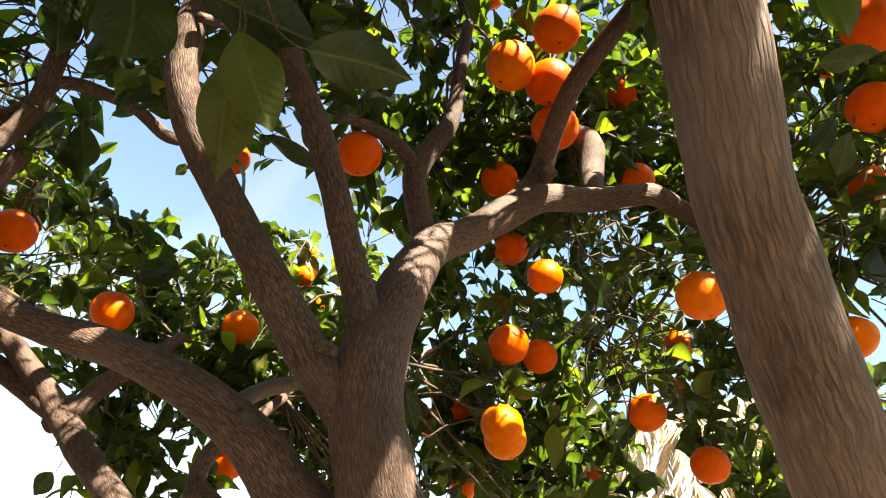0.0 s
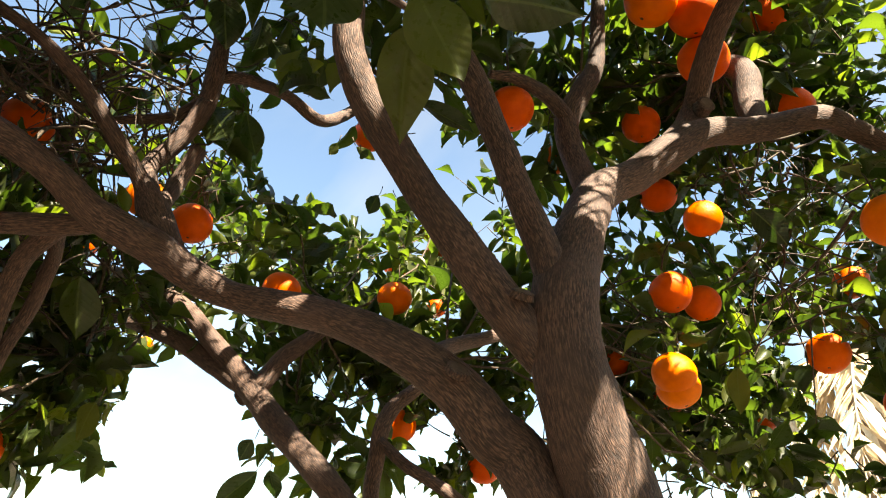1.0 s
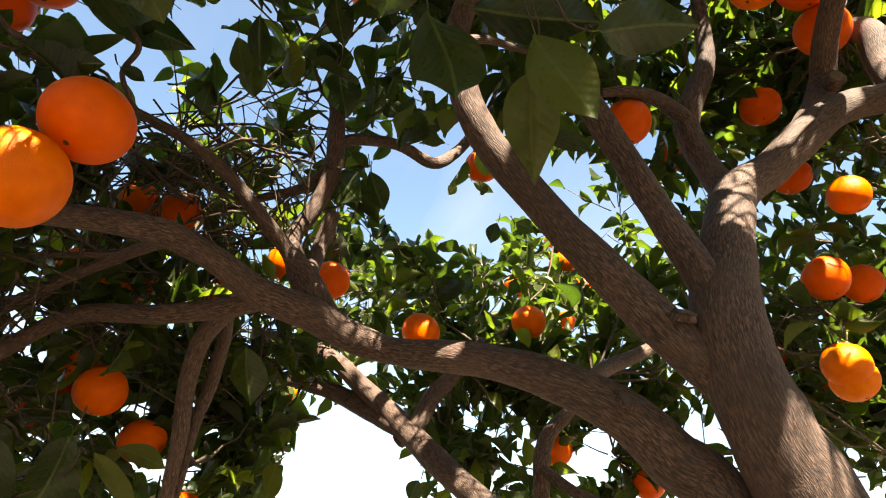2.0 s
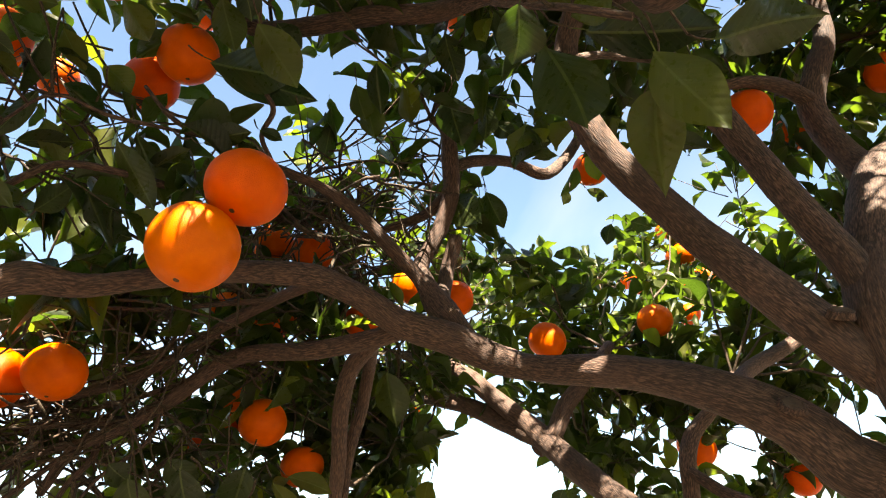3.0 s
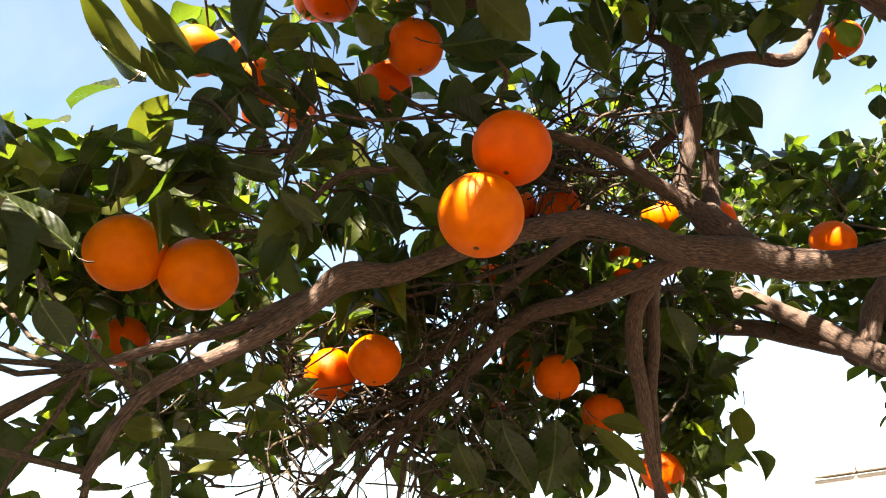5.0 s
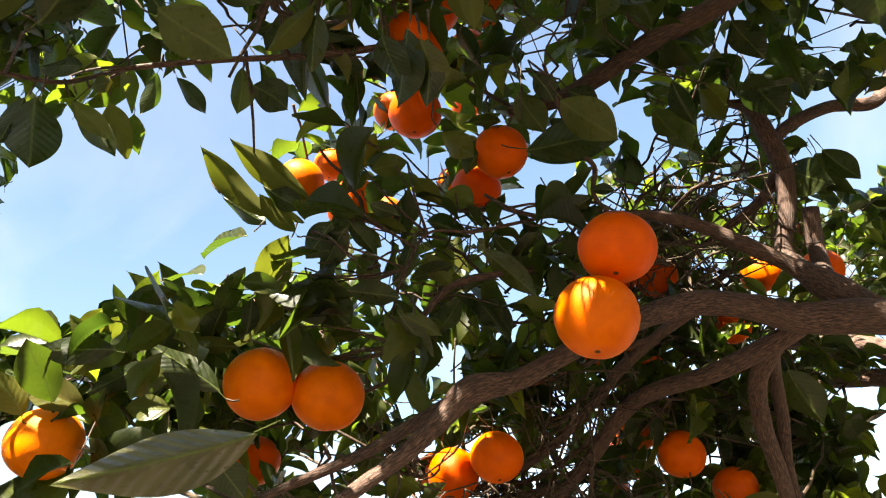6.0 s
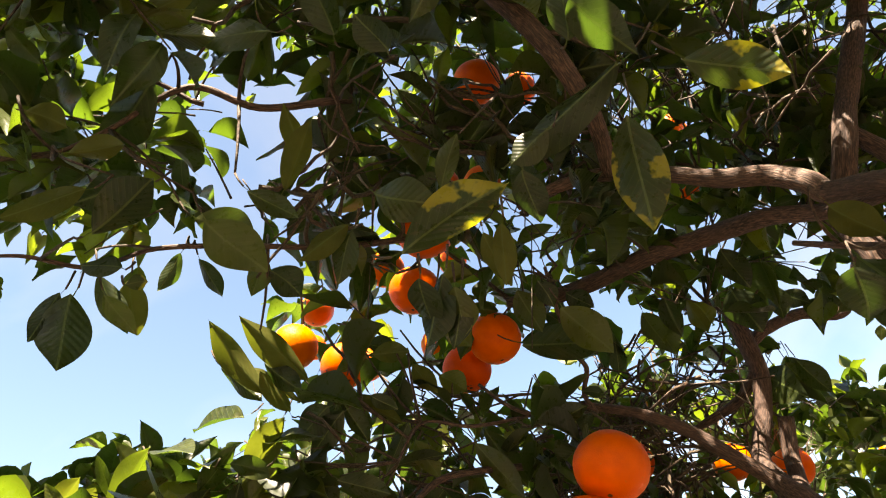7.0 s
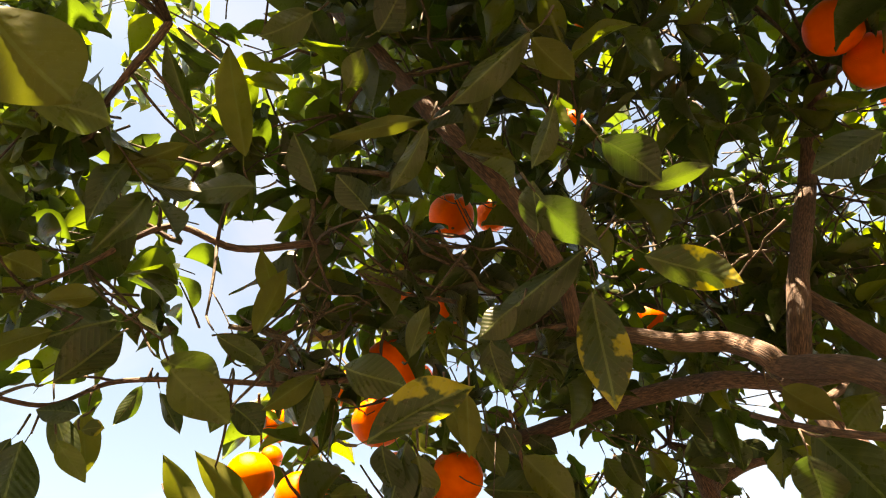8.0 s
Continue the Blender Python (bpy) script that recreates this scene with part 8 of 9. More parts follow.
big_leaf((-0.864, 0.000, 1.862), (-0.790, -0.006, 1.823), (-0.13, -0.50, 0.87), 0.048, "g")
big_leaf((-0.801, -0.023, 1.850), (-0.875, -0.058, 1.868), (0.64, -0.37, 1.07), 0.048, "g")
big_leaf((-0.824, -0.029, 1.883), (-0.761, 0.026, 1.880), (0.15, -0.62, 0.77), 0.048, "g")

tangle(-0.98, 0.45, 1.71, 0.12, 20)
tangle(-1.06, 0.38, 1.67, 0.12, 20)
tangle(-1.10, 0.30, 1.61, 0.12, 20)
tangle(-0.95, 0.63, 1.74, 0.12, 16)
tangle(-0.85, 0.47, 1.88, 0.10, 16)
tangle(-0.83, 0.58, 2.00, 0.12, 18)
tangle(-0.84, 0.68, 1.96, 0.10, 14)
tangle(-1.08, 0.21, 1.65, 0.10, 14)
tangle(-0.87, 0.92, 1.86, 0.12, 14)
tangle(-0.92, 0.55, 1.93, 0.10, 12)
tangle(-0.90, 0.46, 1.97, 0.10, 14)
tangle(-0.76, 0.74, 2.02, 0.12, 16)
tangle(-0.62, 0.81, 2.14, 0.10, 14)
tangle(-0.78, 0.10, 1.94, 0.08, 12)
tangle(-0.86, 0.80, 2.09, 0.12, 14)
tangle(-0.90, 0.84, 1.78, 0.10, 12)
tangle(-0.92, 0.50, 1.80, 0.12, 14)
tangle(-1.05, 0.43, 1.75, 0.12, 14)
tangle(-0.84, 0.54, 1.83, 0.10, 12)
tangle(-0.98, 0.48, 1.76, 0.10, 12)
tangle(-1.10, 0.37, 1.67, 0.10, 12)
tangle(-1.16, 0.32, 1.68, 0.10, 10)
tangle(-1.01, 0.47, 1.62, 0.10, 12)
tangle(-1.03, 0.55, 1.60, 0.12, 14)
tangle(-1.07, 0.43, 1.59, 0.10, 12)
tangle(-0.91, 0.14, 1.67, 0.08, 8)
tangle(-0.76, 0.60, 2.04, 0.12, 16)
tangle(-0.77, 0.64, 1.96, 0.12, 16)
tangle(-0.77, 0.54, 1.92, 0.08, 10)
tangle(-0.71, 0.72, 2.13, 0.10, 10)
tangle(0.30, 1.21, 1.98, 0.14, 16)
tangle(0.37, 1.27, 1.89, 0.12, 12)
tangle(0.26, 1.08, 2.11, 0.10, 14)
tangle(-0.06, 1.17, 1.83, 0.12, 14)
tangle(0.05, 1.26, 1.88, 0.10, 10)
tangle(0.55, 0.82, 2.28, 0.12, 12)
tangle(0.61, 0.90, 2.15, 0.12, 10)
tangle(-0.46, 0.12, 2.14, 0.10, 14)
tangle(-0.45, 0.24, 2.08, 0.08, 10)
tangle(-0.48, 0.04, 2.11, 0.08, 12)
tangle(-0.55, -0.13, 2.15, 0.10, 10)
tangle(-0.28, 0.39, 2.24, 0.10, 12)
tangle(-0.55, -0.05, 2.04, 0.08, 10)
tangle(-0.22, 0.29, 2.41, 0.10, 12)
tangle(-0.28, 0.07, 2.36, 0.10, 12)
tangle(-0.78, 0.28, 1.99, 0.10, 10)
tangle(-0.81, 0.57, 2.00, 0.12, 14)
tangle(-0.81, 0.20, 1.92, 0.08, 10)
tangle(-0.80, 0.98, 2.08, 0.10, 10)
tangle(-0.39, 0.70, 2.21, 0.08, 8)
tangle(-0.95, 0.70, 2.00, 0.10, 14)
tangle(-0.97, 0.67, 1.82, 0.10, 12)

clump(-1.16, 1.39, 2.34, 0.16, 8)
clump(-1.05, 1.43, 2.29, 0.16, 9)
clump(-1.05, 1.41, 2.12, 0.16, 9)
clump(-0.96, 1.49, 2.20, 0.15, 9)
clump(-0.88, 1.55, 2.29, 0.14, 8)
clump(-1.02, 1.53, 2.11, 0.15, 7)
clump(-0.76, 1.43, 2.11, 0.14, 8)
clump(-0.76, 1.65, 2.13, 0.13, 7)
clump(-0.66, 1.71, 2.24, 0.12, 6)
clump(-0.73, 1.68, 2.29, 0.12, 6)
clump(-0.53, 1.74, 2.19, 0.12, 6)
clump(-0.50, 1.72, 2.43, 0.12, 7)
clump(-0.46, 1.78, 2.33, 0.12, 7)
clump(-0.30, 1.64, 2.39, 0.12, 7)
clump(-0.22, 1.43, 2.36, 0.12, 7)
clump(-0.27, 1.52, 1.99, 0.12, 6)
clump(-0.52, 1.51, 1.98, 0.13, 7)
clump(-0.66, 1.52, 1.96, 0.12, 7)
clump(-0.72, 1.45, 1.87, 0.14, 8)
clump(-0.81, 1.43, 1.90, 0.12, 7)
clump(-0.60, 1.41, 1.75, 0.15, 9)
clump(-0.66, 1.46, 1.67, 0.14, 8)
clump(-0.47, 1.36, 1.66, 0.12, 7)
clump(-0.37, 1.52, 1.79, 0.12, 7)
clump(-0.43, 1.46, 1.88, 0.12, 7)
clump(-0.07, 1.51, 2.22, 0.14, 7)
clump(0.03, 1.45, 2.14, 0.14, 7)
clump(-0.10, 1.55, 1.96, 0.13, 7)
clump(-0.01, 1.53, 1.80, 0.14, 9)
clump(-0.06, 1.57, 1.73, 0.12, 8)
clump(0.09, 1.64, 2.01, 0.14, 7)
clump(0.18, 1.56, 2.17, 0.14, 7)
clump(0.27, 1.62, 2.08, 0.15, 8)
clump(0.20, 1.58, 1.94, 0.14, 8)
clump(0.11, 1.46, 1.74, 0.14, 9)
clump(0.23, 1.45, 1.76, 0.14, 9)
clump(0.32, 1.50, 1.88, 0.14, 9)
clump(0.38, 1.52, 2.05, 0.14, 8)
clump(0.31, 1.45, 2.16, 0.13, 7)
clump(0.36, 1.27, 2.08, 0.14, 8)
clump(0.34, 1.30, 2.23, 0.14, 8)
clump(0.22, 1.29, 2.23, 0.12, 7)
clump(0.41, 1.23, 2.16, 0.13, 7)
clump(0.41, 1.31, 2.02, 0.14, 8)
clump(0.52, 1.27, 1.90, 0.12, 6)
clump(0.58, 1.35, 1.76, 0.12, 7)
clump(0.48, 1.18, 2.46, 0.14, 8)
clump(0.38, 1.18, 2.44, 0.13, 7)
clump(0.30, 1.15, 2.50, 0.14, 8)
clump(0.43, 1.17, 2.67, 0.15, 8)
clump(0.31, 1.13, 2.73, 0.15, 8)
clump(0.20, 1.21, 2.38, 0.14, 7)
clump(0.06, 1.17, 2.43, 0.14, 8)
clump(-0.02, 1.29, 2.42, 0.14, 8)
clump(-0.01, 1.21, 2.56, 0.15, 8)
clump(-0.11, 1.17, 2.62, 0.15, 9)
clump(-0.06, 1.12, 2.71, 0.15, 9)
clump(-0.21, 1.06, 2.61, 0.15, 9)
clump(-0.27, 1.19, 2.57, 0.14, 7)
clump(-0.18, 1.24, 2.50, 0.13, 7)
clump(-0.27, 0.97, 2.55, 0.13, 8)
clump(0.05, 1.17, 2.84, 0.15, 7)
clump(-0.34, 1.67, 2.53, 0.10, 5)
clump(-0.46, 1.28, 2.40, 0.07, 2)
clump(-0.39, 1.08, 2.35, 0.08, 3)
clump(0.57, 0.84, 2.44, 0.13, 8)
clump(0.73, 0.95, 2.47, 0.13, 8)
clump(0.66, 0.99, 2.39, 0.13, 8)
clump(0.76, 1.03, 2.34, 0.13, 8)
clump(0.76, 1.18, 2.28, 0.12, 5)
clump(0.77, 1.11, 2.19, 0.13, 6)
clump(0.77, 1.17, 2.09, 0.13, 7)
clump(0.81, 1.27, 1.92, 0.13, 7)
clump(0.82, 1.41, 1.87, 0.13, 6)
clump(0.88, 1.35, 1.79, 0.13, 6)
clump(0.54, 1.07, 2.41, 0.13, 7)
clump(0.52, 1.16, 2.23, 0.13, 7)
clump(0.60, 1.32, 1.96, 0.13, 7)
clump(0.57, 1.45, 1.70, 0.13, 6)
clump(-0.84, 0.84, 2.32, 0.13, 7)
clump(-0.80, 0.94, 2.36, 0.12, 6)
clump(-0.64, 0.84, 2.33, 0.11, 6)
clump(-0.76, 1.00, 2.26, 0.08, 3)
clump(-0.80, 0.93, 2.18, 0.10, 5)
clump(-0.88, 1.11, 2.25, 0.10, 5)
clump(-0.73, 0.52, 2.19, 0.09, 5)
clump(-0.55, 0.45, 2.08, 0.11, 3)
clump(-0.55, 0.33, 2.05, 0.10, 2)
clump(-0.83, 0.69, 2.25, 0.12, 7)
clump(-0.70, 0.68, 2.20, 0.10, 6)
clump(-1.08, 0.85, 2.37, 0.13, 8)
clump(-1.03, 1.01, 2.40, 0.14, 9)
clump(-1.06, 0.96, 2.22, 0.13, 8)
clump(-0.53, 0.70, 2.14, 0.08, 5)
clump(-0.62, 0.82, 2.09, 0.05, 2)
clump(-0.43, 0.63, 2.15, 0.10, 6)
clump(-0.77, 1.63, 2.41, 0.12, 6)
clump(-0.66, 1.74, 2.36, 0.12, 6)
clump(-0.77, 1.21, 2.17, 0.14, 8)
clump(-0.83, 1.37, 2.09, 0.13, 8, 0.058)
clump(-0.56, 1.80, 2.39, 0.12, 7)
clump(-0.38, 1.77, 2.43, 0.11, 6)
clump(-0.48, 1.76, 2.11, 0.12, 8, 0.058)
clump(-0.34, 1.56, 1.94, 0.12, 8, 0.058)
clump(-0.75, 0.20, 2.01, 0.08, 2)
clump(-0.80, 0.13, 1.96, 0.09, 2)
clump(-0.64, 0.26, 2.05, 0.10, 3)
clump(-0.79, 0.14, 1.85, 0.09, 2)
clump(-0.94, 0.17, 1.84, 0.10, 2)
clump(-0.84, 0.28, 1.91, 0.09, 2)
clump(-0.75, 0.31, 1.94, 0.06, 2)
clump(-0.92, 0.59, 2.08, 0.10, 7)
clump(-1.14, 0.69, 1.90, 0.12, 8, 0.058)
clump(-1.13, 0.56, 1.89, 0.11, 8, 0.058)
clump(-1.13, 0.45, 1.83, 0.10, 8, 0.058)
clump(-1.15, 0.33, 1.79, 0.10, 6, 0.058)
clump(-1.13, 0.90, 2.02, 0.12, 6, 0.058)
clump(-0.99, 0.87, 1.80, 0.12, 9, 0.058)
clump(-1.06, 0.81, 1.80, 0.11, 8, 0.058)
clump(-0.95, 0.99, 1.87, 0.12, 8, 0.058)
clump(-0.98, 0.79, 1.71, 0.11, 8, 0.058)
clump(-0.94, 0.97, 1.70, 0.10, 6, 0.058)
clump(-0.91, 0.91, 1.62, 0.10, 6, 0.058)
clump(-1.15, 0.65, 1.74, 0.12, 9, 0.058)
clump(-1.14, 0.58, 1.64, 0.11, 9, 0.058)
clump(-1.05, 0.66, 1.63, 0.11, 9, 0.058)
clump(-1.12, 0.47, 1.61, 0.10, 6, 0.058)
clump(-1.23, 0.36, 1.65, 0.09, 5, 0.058)
clump(-0.85, 1.06, 1.89, 0.11, 8, 0.058)
clump(-0.91, 1.07, 1.81, 0.09, 5, 0.058)
clump(-0.67, 1.36, 1.85, 0.12, 9, 0.058)
clump(-0.66, 1.33, 1.70, 0.10, 6, 0.058)
clump(-0.54, 1.46, 1.85, 0.12, 8, 0.058)
clump(-0.35, 1.42, 1.70, 0.10, 6, 0.058)
clump(-0.91, -0.06, 1.95, 0.07, 2)
clump(-0.89, 0.01, 1.88, 0.08, 2)
clump(-1.04, 0.01, 1.76, 0.10, 2)
clump(-1.14, 0.29, 1.67, 0.09, 6, 0.058)
clump(-0.97, 0.10, 1.62, 0.09, 3, 0.058)
clump(-1.04, 0.06, 1.58, 0.10, 4, 0.058)
clump(-1.02, 0.16, 1.57, 0.10, 4, 0.058)
clump(-1.10, 0.26, 1.55, 0.10, 4, 0.058)
clump(-1.10, 0.11, 1.53, 0.10, 3, 0.058)
clump(-1.12, 0.38, 1.59, 0.10, 8, 0.058)
clump(-1.11, 0.71, 1.60, 0.11, 9, 0.058)
clump(-1.11, 0.58, 1.55, 0.10, 8, 0.058)
clump(-0.74, -0.33, 2.13, 0.10, 2)
clump(-0.64, -0.27, 2.12, 0.11, 3)
clump(-0.63, -0.20, 2.09, 0.10, 3)
clump(-0.73, -0.25, 2.08, 0.10, 2)
clump(-0.58, -0.07, 2.06, 0.10, 3)
clump(-0.54, 0.05, 2.10, 0.10, 3)
clump(-0.50, 0.16, 2.06, 0.10, 3)
clump(-0.46, 0.23, 2.14, 0.10, 3)
clump(-0.60, 0.28, 2.12, 0.10, 3)
clump(-0.50, 0.41, 2.15, 0.10, 3)
clump(-0.43, 0.49, 2.18, 0.12, 5)
clump(-0.70, 0.09, 1.97, 0.09, 2)
clump(-0.93, -0.10, 1.83, 0.09, 3)
clump(-0.99, -0.17, 1.80, 0.10, 3)
clump(-0.45, -0.35, 2.15, 0.10, 2)
clump(-0.57, -0.35, 2.14, 0.08, 2)
clump(-0.54, -0.28, 2.25, 0.12, 5)
clump(-0.65, -0.20, 2.20, 0.12, 5)
clump(-0.45, -0.19, 2.33, 0.12, 5)
clump(-0.53, -0.15, 2.25, 0.12, 3)
clump(-0.43, -0.09, 2.28, 0.13, 5)
clump(-0.54, -0.03, 2.24, 0.12, 5)
clump(-0.37, 0.00, 2.40, 0.14, 5)
clump(-0.28, 0.08, 2.42, 0.14, 5)
clump(-0.35, 0.11, 2.35, 0.13, 5)
clump(-0.26, 0.20, 2.36, 0.13, 5)
clump(-0.31, 0.19, 2.20, 0.12, 5)
clump(-0.16, 0.27, 2.39, 0.14, 5)
clump(-0.26, 0.39, 2.39, 0.13, 8)
clump(-0.13, 0.46, 2.44, 0.13, 8)
clump(-0.23, 0.52, 2.34, 0.12, 7)
clump(-0.10, 0.65, 2.48, 0.14, 8)
clump(-0.17, 0.73, 2.39, 0.13, 7)
clump(-0.45, 0.02, 2.27, 0.12, 5)
clump(-0.53, 0.05, 2.20, 0.12, 5)
clump(-0.60, -0.03, 2.13, 0.11, 3)
clump(-0.70, -0.12, 2.12, 0.10, 3)
clump(-0.40, 0.15, 2.10, 0.10, 3)
clump(-0.42, -0.30, 2.27, 0.10, 2)
clump(-0.86, 0.89, 1.70, 0.12, 8)
clump(-0.92, 1.04, 1.62, 0.08, 6)
clump(-1.03, 0.88, 1.61, 0.12, 8)
clump(-1.10, 0.82, 1.69, 0.12, 9)
clump(-1.01, 0.90, 1.69, 0.12, 8)
clump(-1.14, 0.77, 1.97, 0.12, 8)
clump(-1.04, 0.99, 2.06, 0.12, 7)
clump(-0.80, 1.31, 1.63, 0.06, 3)
clump(0.08, 1.57, 1.91, 0.13, 8)
clump(0.25, 1.67, 1.85, 0.13, 8)
clump(0.29, 1.75, 1.71, 0.13, 8)
clump(0.14, 1.72, 1.68, 0.13, 8)
clump(0.37, 1.65, 1.97, 0.13, 8)
clump(0.34, 1.66, 2.14, 0.13, 8)
clump(0.33, 1.33, 2.53, 0.14, 8)
clump(0.10, 1.23, 2.56, 0.14, 8)
clump(0.23, 1.43, 2.49, 0.13, 8)
clump(0.40, 1.47, 2.31, 0.13, 8)
clump(-1.13, 0.23, 1.97, 0.11, 8)
clump(-1.08, 0.33, 1.87, 0.11, 8)
clump(-0.97, 0.39, 1.90, 0.10, 7)
clump(-0.24, 1.94, 2.12, 0.12, 8, 0.058)
clump(-0.18, 1.86, 2.31, 0.12, 7)
clump(-0.30, 1.93, 2.27, 0.12, 7)
clump(-0.31, 1.56, 1.76, 0.12, 8, 0.058)
clump(-0.36, 1.59, 1.65, 0.10, 6, 0.058)
clump(-0.39, 0.89, 2.24, 0.10, 7)
clump(-0.24, 1.06, 2.36, 0.12, 8)
clump(-0.14, 1.16, 2.33, 0.12, 8)
clump(-0.04, 1.18, 2.42, 0.12, 8)
clump(-0.28, 0.90, 2.35, 0.10, 7)
clump(-1.18, 0.01, 1.88, 0.10, 5)
clump(-1.12, 0.09, 1.86, 0.10, 5)
clump(-1.10, 0.19, 1.87, 0.10, 8)
clump(-1.19, 0.04, 1.72, 0.10, 5, 0.058)
clump(-1.16, 0.05, 1.64, 0.10, 5, 0.058)
clump(-1.14, 0.11, 1.69, 0.10, 5, 0.058)
clump(-1.17, 0.14, 1.61, 0.10, 5, 0.058)
clump(-0.84, -0.39, 2.31, 0.11, 5)
clump(-0.84, -0.31, 2.26, 0.10, 5)
clump(-0.80, -0.24, 2.33, 0.11, 5)
clump(-0.85, -0.36, 2.19, 0.09, 5)
clump(-0.75, -0.15, 2.33, 0.11, 5)
clump(-0.71, -0.07, 2.32, 0.10, 5)
clump(-0.81, -0.18, 2.20, 0.09, 5)
clump(-0.94, 0.60, 1.99, 0.10, 8)
clump(-0.81, 0.73, 2.05, 0.12, 8)
clump(-0.73, 1.07, 2.08, 0.12, 8)
clump(-0.89, 0.84, 1.97, 0.10, 7)
clump(-0.81, 1.08, 1.98, 0.10, 7)
clump(-0.95, 0.48, 1.81, 0.10, 8)
clump(-0.91, 0.66, 1.81, 0.10, 8)
clump(-0.90, 0.92, 1.81, 0.10, 8)
clump(-0.97, 0.36, 1.80, 0.10, 8)
clump(-0.47, 0.61, 2.38, 0.12, 9)
clump(-0.61, 0.46, 2.32, 0.10, 8)
clump(-0.43, 0.28, 2.27, 0.10, 5)
clump(-0.52, 0.54, 2.13, 0.10, 8)
clump(-0.38, 0.56, 2.21, 0.10, 8)
clump(-0.31, 0.66, 2.20, 0.10, 8)
clump(-0.43, 0.78, 2.05, 0.10, 7)
clump(-0.72, 0.11, 2.11, 0.08, 2)
clump(-0.64, -0.39, 2.31, 0.10, 5)
clump(-0.74, -0.33, 2.21, 0.10, 5)
clump(0.84, 1.22, 2.92, 0.13, 9)
clump(1.00, 1.23, 2.91, 0.13, 9)
clump(0.94, 1.37, 2.56, 0.13, 8)
clump(0.82, 1.25, 2.77, 0.13, 9)
clump(1.02, 1.30, 2.69, 0.13, 9)
clump(0.99, 1.59, 2.39, 0.13, 7)
clump(0.41, 1.65, 1.83, 0.10, 6)
clump(0.51, 1.46, 1.97, 0.12, 7)
clump(0.58, 1.50, 1.90, 0.12, 8)
clump(0.37, 1.75, 2.05, 0.14, 9)
clump(0.24, 1.70, 2.14, 0.14, 9)
clump(0.16, 1.69, 2.33, 0.14, 8)
clump(0.42, 1.71, 2.33, 0.14, 8)
clump(0.60, 1.57, 1.79, 0.10, 6)
clump(0.41, 1.28, 2.63, 0.14, 9)
clump(0.54, 1.30, 2.64, 0.14, 9)
clump(0.46, 1.34, 2.53, 0.14, 9)
clump(0.59, 1.39, 2.50, 0.14, 9)
clump(0.40, 1.39, 2.42, 0.14, 9)
clump(0.51, 1.43, 2.38, 0.14, 9)
clump(0.61, 1.46, 2.37, 0.14, 9)
clump(0.56, 1.51, 2.24, 0.14, 9)
clump(0.48, 1.52, 2.19, 0.14, 9)
clump(0.58, 1.58, 2.13, 0.14, 9)
clump(0.48, 1.54, 2.77, 0.14, 9)
clump(0.53, 1.62, 2.66, 0.14, 9)
clump(0.43, 1.63, 2.58, 0.14, 9)
clump(0.34, 1.63, 2.51, 0.14, 9)
clump(0.23, 1.63, 2.44, 0.14, 9)
clump(0.18, 1.55, 2.57, 0.14, 9)
clump(0.03, 1.50, 2.57, 0.14, 9)
clump(0.37, 1.51, 2.76, 0.14, 9)
clump(0.24, 1.47, 2.76, 0.14, 9)
clump(0.49, 1.77, 2.35, 0.14, 9)
clump(-1.22, -0.24, 1.84, 0.10, 8)
clump(-1.16, -0.20, 1.88, 0.10, 8)
clump(-1.10, -0.12, 1.90, 0.10, 8)
clump(-1.04, -0.04, 1.91, 0.10, 8)
clump(-1.10, -0.05, 1.84, 0.10, 8)
clump(0.53, 0.77, 2.32, 0.12, 9)
clump(0.52, 0.84, 2.21, 0.12, 9)
clump(0.64, 0.88, 2.14, 0.12, 9)
clump(0.60, 0.93, 2.06, 0.12, 9)
clump(-0.96, -0.40, 2.38, 0.10, 8)
clump(-0.93, -0.28, 2.33, 0.10, 8)
clump(-0.90, -0.37, 2.43, 0.10, 8)
clump(-0.86, 0.04, 2.15, 0.08, 7)
clump(-0.94, -0.11, 2.59, 0.12, 10)
clump(-0.99, -0.08, 2.51, 0.12, 10)
clump(-1.04, -0.18, 2.52, 0.12, 10)
clump(-1.05, -0.26, 2.57, 0.12, 10)
clump(-1.11, -0.45, 2.63, 0.12, 10)
clump(-1.07, -0.37, 2.62, 0.12, 10)
clump(-0.89, 0.02, 2.56, 0.12, 10)
clump(-1.18, -0.43, 2.53, 0.12, 10)
clump(-1.14, -0.33, 2.51, 0.12, 10)
clump(0.04, 2.07, 1.96, 0.14, 9)
clump(0.18, 2.16, 1.88, 0.14, 9)
clump(0.30, 2.23, 1.83, 0.14, 9)
clump(0.48, 2.24, 1.92, 0.14, 9)
clump(0.41, 2.14, 2.06, 0.14, 9)
clump(0.14, 1.99, 2.17, 0.14, 9)
clump(-1.48, 0.03, 2.09, 0.11, 9)
clump(-1.39, 0.12, 2.11, 0.11, 9)
clump(-1.29, 0.24, 2.08, 0.11, 9)
clump(-1.37, 0.20, 2.02, 0.11, 9)
clump(-1.49, 0.09, 1.98, 0.11, 9)
clump(-1.34, 0.31, 1.92, 0.11, 9)
clump(-1.56, 0.07, 1.91, 0.11, 9)
clump(0.57, 1.23, 2.75, 0.15, 10)
clump(0.66, 1.28, 2.65, 0.15, 10)
clump(0.61, 1.45, 2.80, 0.15, 10)
clump(0.68, 1.27, 2.48, 0.15, 10)
clump(0.68, 1.48, 2.57, 0.15, 10)
clump(0.61, 1.09, 2.57, 0.15, 10)
clump(0.60, 1.46, 2.95, 0.15, 10)
clump(0.56, 1.62, 2.80, 0.15, 10)
